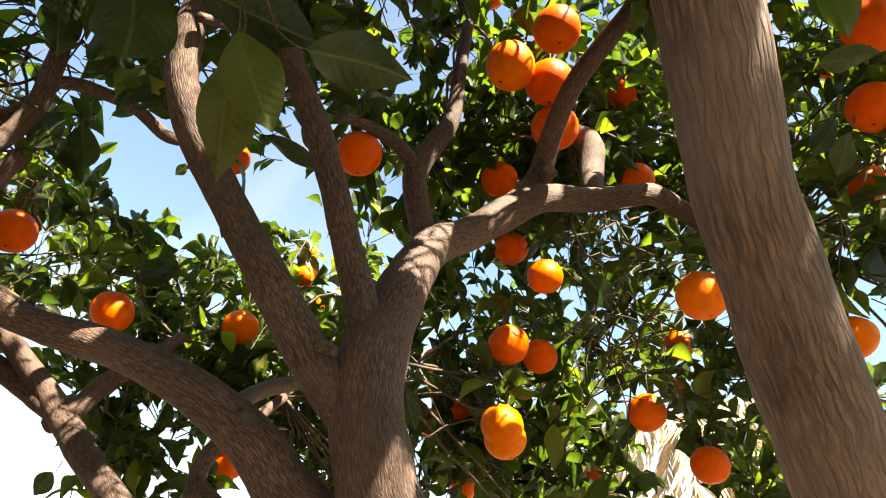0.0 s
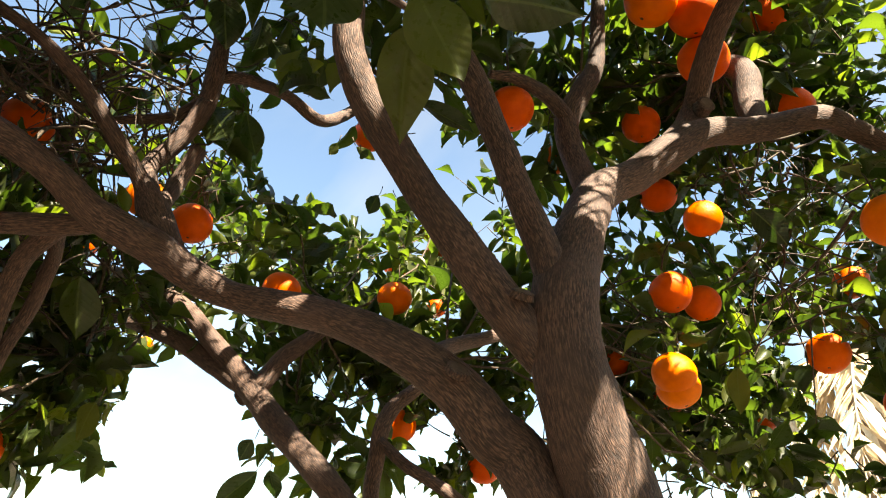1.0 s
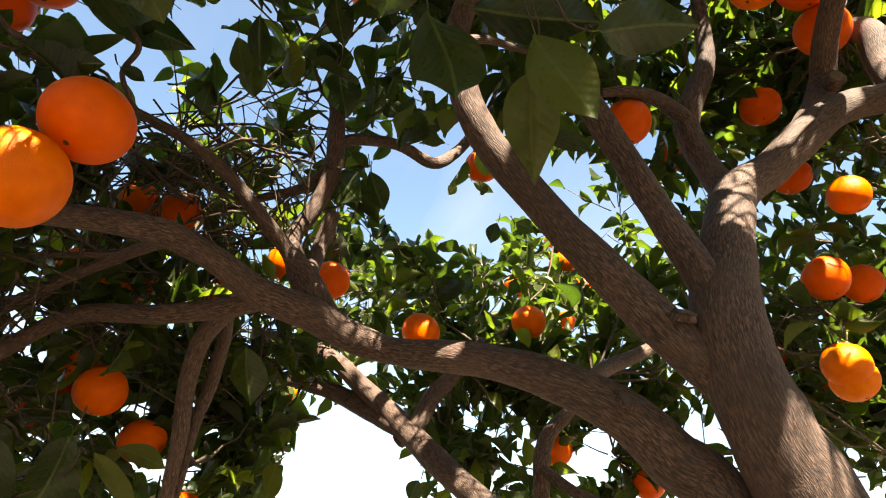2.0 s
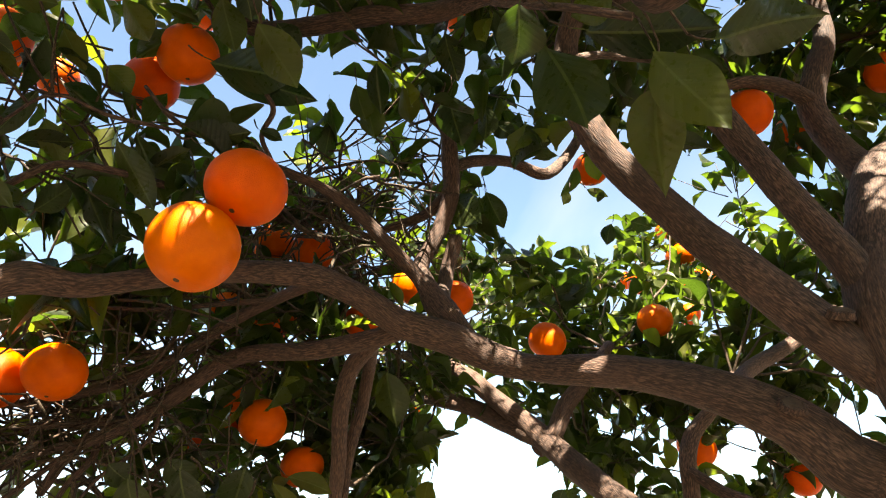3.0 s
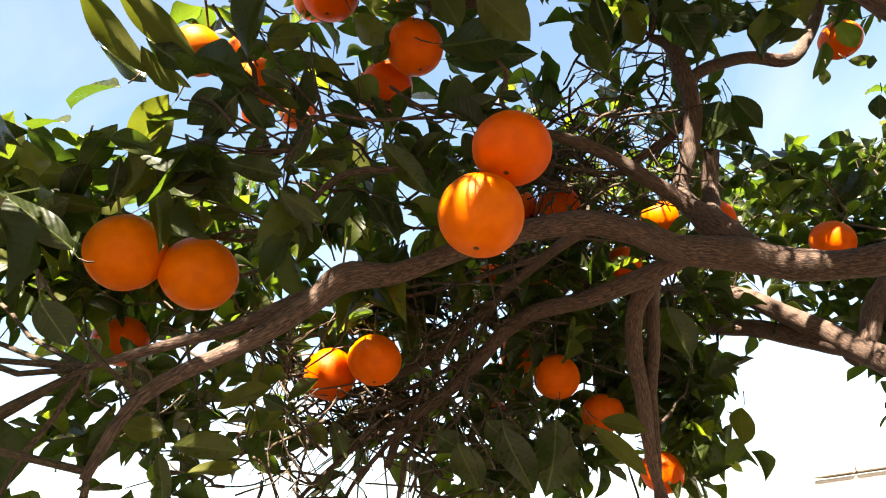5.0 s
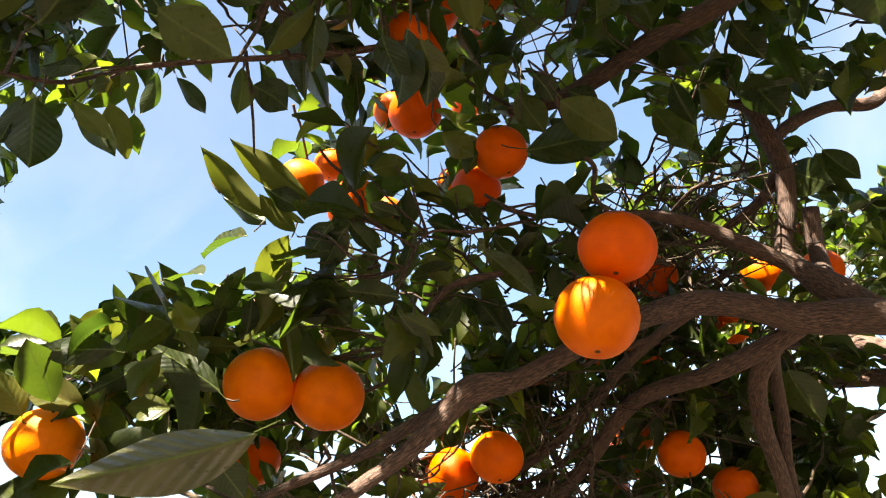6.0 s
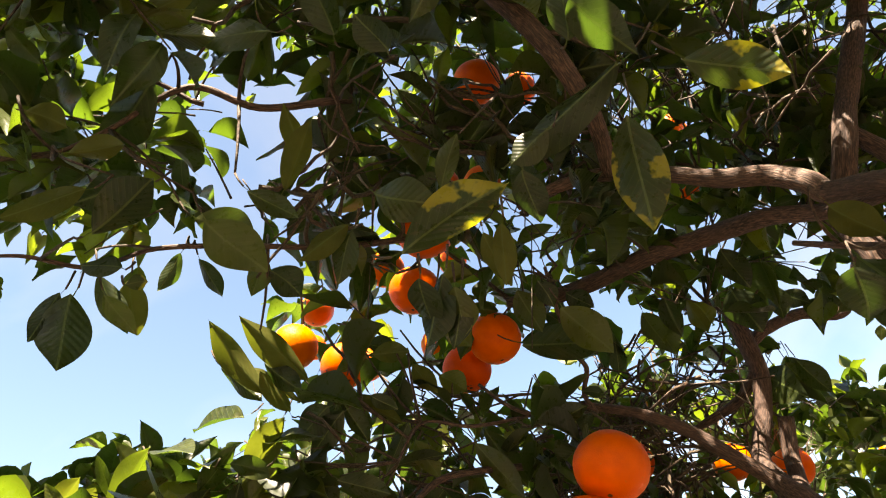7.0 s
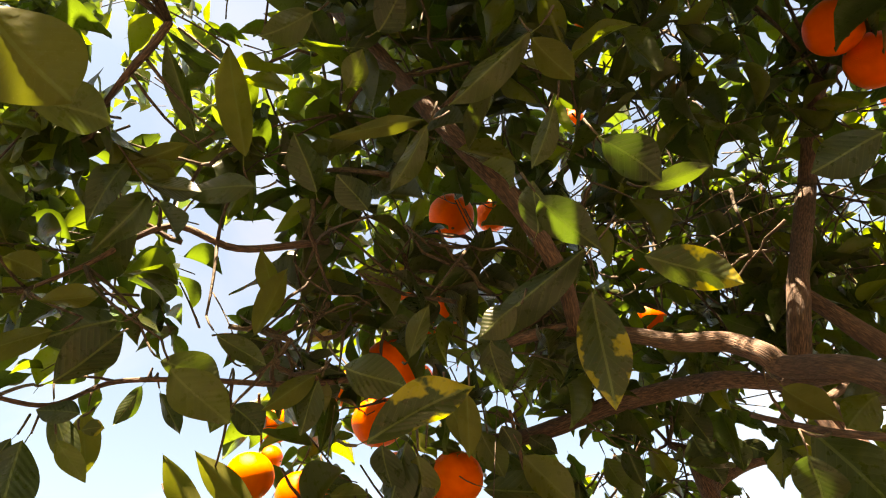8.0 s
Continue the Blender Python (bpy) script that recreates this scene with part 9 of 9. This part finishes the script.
clump(0.63, 1.55, 2.50, 0.15, 10)
clump(0.69, 1.47, 2.38, 0.15, 10)
clump(0.75, 1.40, 2.45, 0.15, 10)
clump(0.52, 1.58, 3.01, 0.15, 10)
clump(0.60, 1.71, 2.67, 0.15, 10)
clump(-0.49, 0.67, 2.85, 0.13, 9)
clump(-0.49, 0.83, 2.86, 0.13, 9)
clump(-0.37, 0.81, 2.77, 0.13, 9)
clump(-0.39, 0.98, 2.76, 0.13, 9)
clump(-0.54, 0.82, 2.72, 0.13, 9)
clump(-0.50, 0.96, 2.74, 0.13, 9)
clump(-0.62, 0.72, 2.90, 0.13, 9)
clump(-0.31, 1.05, 2.84, 0.13, 9)
clump(-0.39, 1.16, 2.70, 0.13, 9)
clump(-0.70, 0.93, 2.83, 0.13, 9)
clump(-0.47, 1.12, 2.73, 0.13, 9)
clump(-0.73, 0.73, 2.85, 0.13, 9)
clump(-0.58, 0.98, 2.69, 0.13, 9)
tangle(-0.37, 0.39, 2.45, 0.16, 9)
tangle(-0.38, 0.52, 2.48, 0.16, 9)
tangle(-0.29, 0.49, 2.40, 0.16, 9)
tangle(-0.31, 0.63, 2.41, 0.16, 9)
tangle(-0.41, 0.50, 2.36, 0.16, 9)
tangle(-0.39, 0.62, 2.39, 0.16, 9)
tangle(-0.47, 0.45, 2.51, 0.16, 9)
tangle(-0.25, 0.70, 2.49, 0.16, 9)
tangle(-0.31, 0.78, 2.39, 0.16, 9)
tangle(-0.54, 0.61, 2.48, 0.16, 9)
tangle(-0.37, 0.75, 2.41, 0.16, 9)
tangle(-0.55, 0.45, 2.47, 0.16, 9)
tangle(-0.45, 0.63, 2.36, 0.16, 9)
clump(-1.93, 2.33, 2.23, 0.13, 6)
clump(-1.91, 2.45, 2.33, 0.13, 6)
clump(-1.98, 2.27, 2.28, 0.13, 6)
clump(-1.12, 1.29, 1.69, 0.09, 6)
clump(-1.09, 1.33, 1.64, 0.08, 5)
clump(-1.19, 1.35, 1.76, 0.08, 5)
clump(-0.465, 0.490, 2.342, 0.12, 9)
clump(-0.563, 0.604, 2.406, 0.12, 8)
clump(-0.879, 0.382, 2.443, 0.12, 8)
clump(-0.467, 0.731, 2.314, 0.12, 8)
clump(-0.681, -0.218, 2.818, 0.12, 9)
clump(-0.755, -0.412, 2.771, 0.12, 8)
clump(-1.035, 0.197, 2.289, 0.12, 8)
clump(-0.839, 0.645, 2.287, 0.1, 6)
clump(-0.207, 1.587, 1.793, 0.13, 5)
clump(-0.180, 1.702, 1.725, 0.13, 5)
clump(-0.310, 1.590, 1.734, 0.11, 4)
clump(0.180, 1.551, 1.694, 0.12, 5)
clump(0.307, 1.618, 1.749, 0.12, 5)
clump(0.229, 1.550, 1.639, 0.12, 5)
clump(0.428, 1.493, 1.733, 0.1, 4)

# the rest of the crown, overhead and behind, mostly unseen, added for shade
ROOF = np.random.default_rng(11)
for _ in range(70):
    a, q = ROOF.random() * 2 * math.pi, ROOF.random() * 1.1
    clump(-0.1 + q * math.cos(a), -0.1 + q * math.sin(a), ROOF.uniform(2.45, 3.2), 0.18, 7, 0.085)
for _ in range(80):
    a, q = ROOF.random() * 2 * math.pi, math.sqrt(ROOF.random()) * 1.8
    if q * math.sin(a) > 0.9:
        continue
    lift = float(ROOF.uniform(0, 0.5))
    if q * math.sin(a) < 0.45:
        clump(-0.1 + q * math.cos(a), 0.1 + q * math.sin(a), max(2.4, 1.55 + 1.45 * q) + lift, 0.18, 7, 0.085)
for _ in range(34):
    a = radians(ROOF.uniform(150, 265))
    clump(0.1 + ROOF.uniform(0.9, 1.4) * math.cos(a), -0.2 + ROOF.uniform(0.9, 1.4) * math.sin(a), ROOF.uniform(1.2, 2.6), 0.16, 6, 0.085)
# unseen growth added on the sunny side to keep the trunk in shade
for _ in range(14):
    clump(0.42 + ROOF.normal(0, 0.16), 0.12 + ROOF.normal(0, 0.16), ROOF.uniform(2.5, 2.9), 0.16, 7, 0.085)
# more unseen clumps, which darken the leaves overhead
for _ in range(44):
    clump(-0.08 + ROOF.normal(0, 0.22), -0.12 + ROOF.normal(0, 0.22), ROOF.uniform(2.85, 3.5), 0.18, 7, 0.085)
# further unseen clumps that block direct sun from the high limb
for _ in range(26):
    spot = np.array((-0.28, 0.28, 2.0)) + ROOF.random() * np.array((-0.28, 0.10, 0.06)) + np.array(SUN_TOWARDS) * ROOF.uniform(0.72, 1.1) + ROOF.normal(0, 0.05, 3)
    if spot[2] > 2.5:
        clump(*(float(c) for c in spot), 0.11, 6, 0.08)
# unseen outer crown, sunny side and behind, added to cut the sky's fill light
for _ in range(120):
    a, q = radians(ROOF.uniform(262, 396)), ROOF.uniform(1.0, 1.65)
    clump(0.05 + q * math.cos(a), 0.05 + q * math.sin(a), ROOF.uniform(1.15, 3.0), 0.18, 7, 0.085)
for _ in range(40):
    a, q = radians(ROOF.uniform(190, 262)), ROOF.uniform(1.0, 1.6)
    clump(0.05 + q * math.cos(a), -0.1 + q * math.sin(a), ROOF.uniform(1.15, 2.6), 0.18, 7, 0.085)
# unseen blocker clumps added between the sun and the forking limbs
for _ in range(46):
    k = ROOF.random()
    foot = np.array((-0.04, 0.62, 1.55)) + k * np.array((0.0, 0.1, 0.38)) if ROOF.random() < 0.55 else np.array((-0.12, 0.62, 1.6)) + k * np.array((-0.40, 0.02, 0.12))
    spot = foot + np.array(SUN_TOWARDS) * ROOF.uniform(0.62, 1.15) + ROOF.normal(0, 0.05, 3)
    if spot[2] > 2.1 and spot[0] > 0.10:
        clump(*(float(c) for c in spot), 0.11, 6, 0.08)


# ---- fruit ----
def lathe(profile, sides, name, mat):
    bm = bmesh.new()
    rings = []
    for r, z in profile:
        rings.append([bm.verts.new((r * math.cos(2 * math.pi * k / sides), r * math.sin(2 * math.pi * k / sides), z)) for k in range(sides)])
    for a, b in zip(rings, rings[1:]):
        for k in range(sides):
            bm.faces.new((a[k], a[(k + 1) % sides], b[(k + 1) % sides], b[k]))
    bm.faces.new(rings[0][::-1])
    bm.faces.new(rings[-1])
    me = bpy.data.meshes.new(name)
    bm.to_mesh(me)
    bm.free()
    me.materials.append(mat)
    return smooth(me)


def peel_mesh(seed):
    prof = []
    for i in range(27):
        a = math.pi * (0.02 + 0.96 * i / 26) - math.pi / 2
        r, z = math.cos(a), math.sin(a) * 0.96
        z -= 0.05 * math.exp(-((r / 0.16) ** 2)) * (1 if z > 0 else -0.6)
        prof.append((r, z))
    me = lathe(prof, 36, "peel", PEEL)
    for v in me.vertices:
        v.co *= 1 + 0.035 * noise.noise(v.co * 1.1 + Vector((seed * 7.1, 0, 0)))
    return me


PEELS = [peel_mesh(i) for i in range(4)]
CALYX_MESH = lathe([(0.02, 0.90), (0.15, 0.915), (0.17, 0.935), (0.10, 0.96), (0.045, 0.99), (0.04, 1.02)], 10, "calyx", CALYX)
for v in CALYX_MESH.vertices:
    a = math.atan2(v.co.y, v.co.x)
    if v.co.xy.length > 0.12:
        v.co.xy *= 1 + 0.25 * math.cos(5 * a)
STEM_MESH = lathe([(0.045, 0.97), (0.036, 1.1), (0.034, 1.25), (0.04, 1.4)], 8, "stem", CALYX)
SCAR_MESH = lathe([(0.075, -0.915), (0.07, -0.935), (0.045, -0.945), (0.02, -0.938)], 12, "blossom_scar", SCAR)
FRUIT = []
for me in PEELS:
    first = tagged(new("orange"), "ripe round orange with dimpled glossy peel hanging from a twig", "orange", "oranges on the tree")
    for name, mesh, note in (("peel", me, ""), ("calyx", CALYX_MESH, "small green star-shaped calyx"), ("stem", STEM_MESH, "short green stem"), ("blossom_scar", SCAR_MESH, "dark blossom scar")):
        ob = new(name, mesh)
        ob.parent = first
        tagged(ob, note)
    FRUIT.append(first)
used = 0


def fruit_twig(top):
    """The twig that a fruit hangs from: to a branch above it, or a short shoot upward."""
    d = SAMPLE_AT - top
    gap = np.where(d[:, 2] > 0.5 * np.linalg.norm(d[:, :2], axis=1), np.linalg.norm(d, axis=1), 9.0)
    k = int(np.argmin(gap))
    end = SAMPLE_AT[k] if gap[k] < 0.12 else top + (RNG.normal(0, 0.03), RNG.normal(0, 0.03), 0.06)
    s = np.linspace(0, 1, 5)[:, None]
    line = top + (end - top) * s + np.array((0, 0, 0.02)) * (s * (1 - s)) * 4
    line[1:4] += RNG.normal(0, 0.0012, (3, 3))
    twig(np.hstack([line, np.linspace(0.0016, 0.0024, 5)[:, None]]), 5)
    turn = RNG.random() * 6.28
    for i in range(5):
        a = turn + 1.9 * i
        d = np.array((math.cos(a), math.sin(a), RNG.uniform(-0.45, 0.5)))
        ln = RNG.uniform(0.055, 0.085)
        at = line[1 + i % 3]
        if not any(open_air(at + d * ln * f, 0.0, CLEAR) for f in (0.3, 0.6, 0.9)) and not in_beam(at, d, ln, ln * 0.4):
            add_leaf(at, d, RNG.normal(0, 0.5, 3) + (0, 0, 1), ln, ln * RNG.uniform(0.36, 0.46))


def orange(x, y, z, d, deep=True):
    global used
    reseed(x, y, z)
    r = d / 2
    lean = (RNG.normal(0, 12), RNG.normal(0, 12), RNG.uniform(0, 360))
    m = pose(x, y, z, *lean) @ Matrix.Diagonal((r, r, r * RNG.uniform(0.95, 1.04), 1))
    if used < len(FRUIT):
        ob = FRUIT[used]
    else:
        ob = copy_thing(FRUIT[used % len(FRUIT)], m)
    ob.matrix_basis = m
    # deep picks the redder peel, whose colour stands in for shade
    if deep:
        skin = [c for c in ob.children if c.name.startswith("peel")][0]
        skin.material_slots[0].link = "OBJECT"
        skin.material_slots[0].material = PEEL_SHADED
        tagged(ob, "ripe orange with dimpled peel, coloured redder for shade, hanging among leaves")
    used += 1
    top = m @ Vector((0, 0, 1.36))
    fruit_twig(np.array(top))


orange(-0.606, 0.247, 1.733, 0.083, False)
orange(-0.577, 0.272, 1.800, 0.079)
orange(-0.907, -0.016, 1.772, 0.088, False)
orange(-0.893, 0.061, 1.754, 0.088, False)
orange(-0.980, 0.334, 1.702, 0.077)
orange(-0.938, 0.645, 1.691, 0.075)
orange(-0.949, 0.750, 1.639, 0.072)
orange(-0.900, 0.810, 1.537, 0.069)
orange(-0.170, 0.749, 2.026, 0.066)
orange(-0.670, 1.151, 1.921, 0.081)
orange(-0.501, 1.371, 1.999, 0.081, False)
orange(0.075, 1.153, 1.770, 0.075, False)
orange(0.083, 1.172, 1.751, 0.074, False)
orange(0.146, 1.149, 2.067, 0.071, False)
orange(0.155, 1.289, 1.956, 0.071)
orange(0.047, 1.160, 2.299, 0.079)
orange(0.043, 0.847, 2.316, 0.088, False)
orange(0.115, 0.876, 2.312, 0.088, False)
orange(0.133, 0.934, 2.258, 0.086)
orange(0.378, 0.973, 1.959, 0.082, False)
orange(0.486, 1.311, 1.772, 0.074)
orange(0.332, 1.138, 2.306, 0.080)
orange(-0.778, 0.960, 1.974, 0.077)
orange(-0.912, 0.039, 2.088, 0.070, False)
orange(-0.731, 0.272, 2.053, 0.076)
orange(0.110, 0.755, 2.310, 0.078, False)
orange(-0.002, 1.286, 3.032, 0.078)
orange(0.631, 1.015, 1.925, 0.078, False)
orange(0.573, 0.741, 2.171, 0.078)
orange(0.527, 0.640, 2.225, 0.078)
orange(0.729, 1.025, 2.251, 0.078)
orange(0.321, 1.142, 2.558, 0.078)
orange(0.087, 1.285, 2.203, 0.078)
orange(-0.131, 1.305, 2.326, 0.078)
orange(-0.081, 1.835, 2.130, 0.078)
orange(0.082, 1.172, 1.928, 0.078)
orange(-0.008, 1.581, 1.922, 0.078)
orange(-0.072, 1.788, 1.937, 0.078)
orange(0.112, 1.533, 1.835, 0.078)
orange(0.371, 1.308, 1.863, 0.078)
orange(0.279, 1.899, 1.955, 0.078)
orange(0.026, 1.978, 1.814, 0.078)
orange(0.328, 1.712, 1.808, 0.078)
orange(0.524, 1.538, 2.111, 0.078)
orange(0.899, 1.270, 2.795, 0.078)
orange(-0.521, 1.121, 2.279, 0.078)
orange(-0.498, 1.791, 2.343, 0.078)
orange(-0.491, 2.008, 2.349, 0.078)
orange(-0.703, 2.518, 2.825, 0.078)
orange(-0.569, 2.184, 2.402, 0.078)
orange(-0.883, 2.486, 2.623, 0.078)
orange(-0.541, 1.916, 2.399, 0.078)
orange(-0.713, 2.042, 2.397, 0.078)
orange(-0.583, 2.120, 2.281, 0.078)
orange(-0.581, 1.836, 1.805, 0.078)
orange(-1.545, 3.177, 2.670, 0.078)
orange(-0.902, 0.681, 1.998, 0.078)
orange(-0.981, 0.657, 2.025, 0.078)
orange(-1.571, 1.566, 2.255, 0.078)
orange(-0.901, 0.972, 2.038, 0.078, False)
orange(-2.032, 2.570, 2.276, 0.078)
orange(-0.986, 0.669, 1.875, 0.078)
orange(-1.341, 0.906, 1.822, 0.078)
orange(-2.135, 1.439, 2.412, 0.078)
orange(-1.224, 0.360, 1.744, 0.078)
orange(-1.088, 0.414, 2.292, 0.078)
orange(-0.959, 0.141, 2.106, 0.078)
orange(-1.033, 0.264, 2.404, 0.078)
orange(0.364, 0.769, 2.299, 0.078)
orange(-1.163, 0.029, 1.753, 0.078)
orange(-0.964, -0.232, 1.719, 0.078, False)
orange(-0.648, 0.117, 2.132, 0.078)
orange(-0.779, 0.243, 2.396, 0.078)
orange(-0.779, 0.174, 2.143, 0.078)
orange(-1.279, 0.214, 2.450, 0.078)
orange(-1.248, 0.323, 2.312, 0.078)
orange(-0.588, 0.207, 2.450, 0.078)
orange(-0.730, 0.460, 2.771, 0.078)
orange(-0.831, 0.389, 2.528, 0.078)
orange(-0.946, 0.416, 2.549, 0.078)
orange(-1.222, 0.572, 2.680, 0.078)
orange(-1.781, 0.404, 2.696, 0.078)
orange(-0.857, 1.267, 4.177, 0.078)
orange(-0.553, 0.864, 3.071, 0.078)
orange(-0.019, 0.438, 2.397, 0.078)
orange(-0.016, 0.507, 2.370, 0.078)
orange(-0.284, 0.373, 2.813, 0.078)
orange(-0.663, 0.830, 2.560, 0.078)
orange(-0.660, 0.876, 3.478, 0.078)
orange(-0.045, 0.669, 2.888, 0.078)
orange(-0.742, 1.045, 2.979, 0.078)
orange(-0.799, 1.178, 3.091, 0.078)
orange(0.350, 1.222, 2.636, 0.078)
orange(0.483, 1.228, 2.735, 0.078)
orange(0.581, 1.259, 2.099, 0.078)
orange(-1.047, 0.673, 1.764, 0.074)
orange(-1.126, 0.720, 1.735, 0.072)
orange(-1.229, 0.736, 1.698, 0.07)
orange(-1.094, 0.663, 1.926, 0.068)
orange(-1.021, 0.723, 1.909, 0.072)
orange(-0.868, 0.785, 1.890, 0.064)
orange(-1.062, 0.304, 1.701, 0.078)
orange(-0.452, 1.364, 1.707, 0.068)
orange(-0.292, 1.502, 1.653, 0.072)
orange(-0.814, 0.277, 2.050, 0.074)

# ---- the crown's joined twigs and foliage ----
twigs = part("twig_tangle", tube_mesh("twig_tangle", TV, TF, TB), TWIG, tree)
tagged(twigs, "tangle of thin brown and green twigs", kind="stuff")

# the leaves low in the crown stand singly, the rest are joined
NEAR = sorted(range(len(LEAVES)), key=lambda i: np.linalg.norm(LEAVES[i][0] - np.array((-0.35, 0.0, 1.8))))[:700]
for i in NEAR[:95]:
    at, turn = LEAVES[i]
    ob = part("leaf", FINE_MESH[i % len(FINE_MESH)], LEAF, tree)
    ob.matrix_basis = Matrix.LocRotScale(at, Matrix(turn / np.linalg.norm(turn, axis=0)).to_quaternion(), tuple(np.linalg.norm(turn, axis=0)))
V, Fc, U, k = [], [], [], 0
skip, close = set(NEAR[:95]), set(NEAR[95:])
for i, (at, turn) in enumerate(LEAVES):
    if i in skip:
        continue
    v, f, uv = (FINE if i in close else COARSE)[i % len(FINE)]
    V.append(v @ turn.T + at)
    Fc.append(np.array(f) + k)
    U.append(uv)
    k += len(v)
foliage = part("foliage", leaf_mesh("foliage", np.vstack(V), np.vstack(Fc), np.vstack(U)), FOLIAGE, tree)
tagged(foliage, "dense glossy dark green citrus foliage", kind="stuff")


# ---- the garden wall and the palm beyond ----
def block(name, x0, x1, y0, y1, z0, z1, mat, bevel):
    bm = bmesh.new()
    bmesh.ops.create_cube(bm, size=1)
    for v in bm.verts:
        v.co = Vector((x0 + (v.co.x + 0.5) * (x1 - x0), y0 + (v.co.y + 0.5) * (y1 - y0), z0 + (v.co.z + 0.5) * (z1 - z0)))
    bmesh.ops.bevel(bm, geom=bm.edges[:], offset=bevel, segments=2, affect="EDGES")
    me = bpy.data.meshes.new(name)
    bm.to_mesh(me)
    bm.free()
    me.materials.append(mat)
    return me


wall = tagged(new("wall_north", block("wall_north", -4.4, 5.6, 7.9, 8.1, -0.1, 1.94, RENDER_WALL, 0.01)), "tan rendered garden wall with uneven coping stones", "wall", kind="structure")
for i in range(20):
    x = -4.4 + 0.5 * i
    up = 0.07 * float(RNG.random())
    ob = part("coping_stone", block("coping_stone", x + 0.01, x + 0.49, 7.86, 8.14, 1.945 + up * 0.3, 2.02 + up + (0.06 if i % 3 == 0 else 0), COPING, 0.012), COPING, wall)


palm = tagged(new("palm_tree"), "palm with a skirt of dry tan hanging fronds in full sun", "palm tree")
palm.location = (2.25, 6.1, 0)
line = along([(0, 0, -0.05, 0.2), (0.02, 0, 1.2, 0.17), (0.0, 0.03, 2.4, 0.16), (0, 0, 3.5, 0.15)], 8)
part("trunk", tube_mesh("trunk", *tube_data(line, 24, 0.12)), PALM_BARK, palm)
for i in range(14):
    a = 2 * math.pi * (i * 0.382 % 1)
    long = float(RNG.uniform(1.1, 1.7))
    drop = float(RNG.uniform(0.9, 1.9))
    out = Vector((math.cos(a), math.sin(a), 0))
    stem = along([(*(out * (0.12 + s * long * (1 - 0.35 * s)) + Vector((0, 0, 3.45 - 0.05 * (i % 5) + 0.35 * s - drop * s * s))), 0.016 * (1 - 0.75 * s)) for s in (0, 0.25, 0.5, 0.75, 1)], 6)
    verts, faces, bark = tube_data(stem, 6)
    side = out.cross(Vector((0, 0, 1)))
    for k in range(5, len(stem) - 1):
        for sign in (-1, 1):
            for _ in range(2):
                p = Vector(stem[k][:3])
                fwd = (Vector(stem[k + 1][:3]) - p).normalized()
                d = (fwd * 0.8 + side * sign * float(RNG.uniform(0.3, 0.9)) + Vector((0, 0, float(RNG.uniform(-0.9, -0.1))))).normalized()
                wd = d.cross(Vector((float(RNG.normal()), float(RNG.normal()), 1))).normalized() * 0.024
                ln = float(RNG.uniform(0.25, 0.5))
                q = len(verts)
                mid, tip = p + d * ln * 0.5 + Vector((0, 0, 0.01)), p + d * ln + Vector((0, 0, -0.06))
                verts += [p - wd * 0.5, p + wd * 0.5, mid + wd, mid - wd, tip]
                bark += [tuple(p)] * 5
                faces += [(q, q + 1, q + 2, q + 3), (q + 3, q + 2, q + 4)]
    part("frond", tube_mesh("frond", verts, faces, bark), FROND, palm)
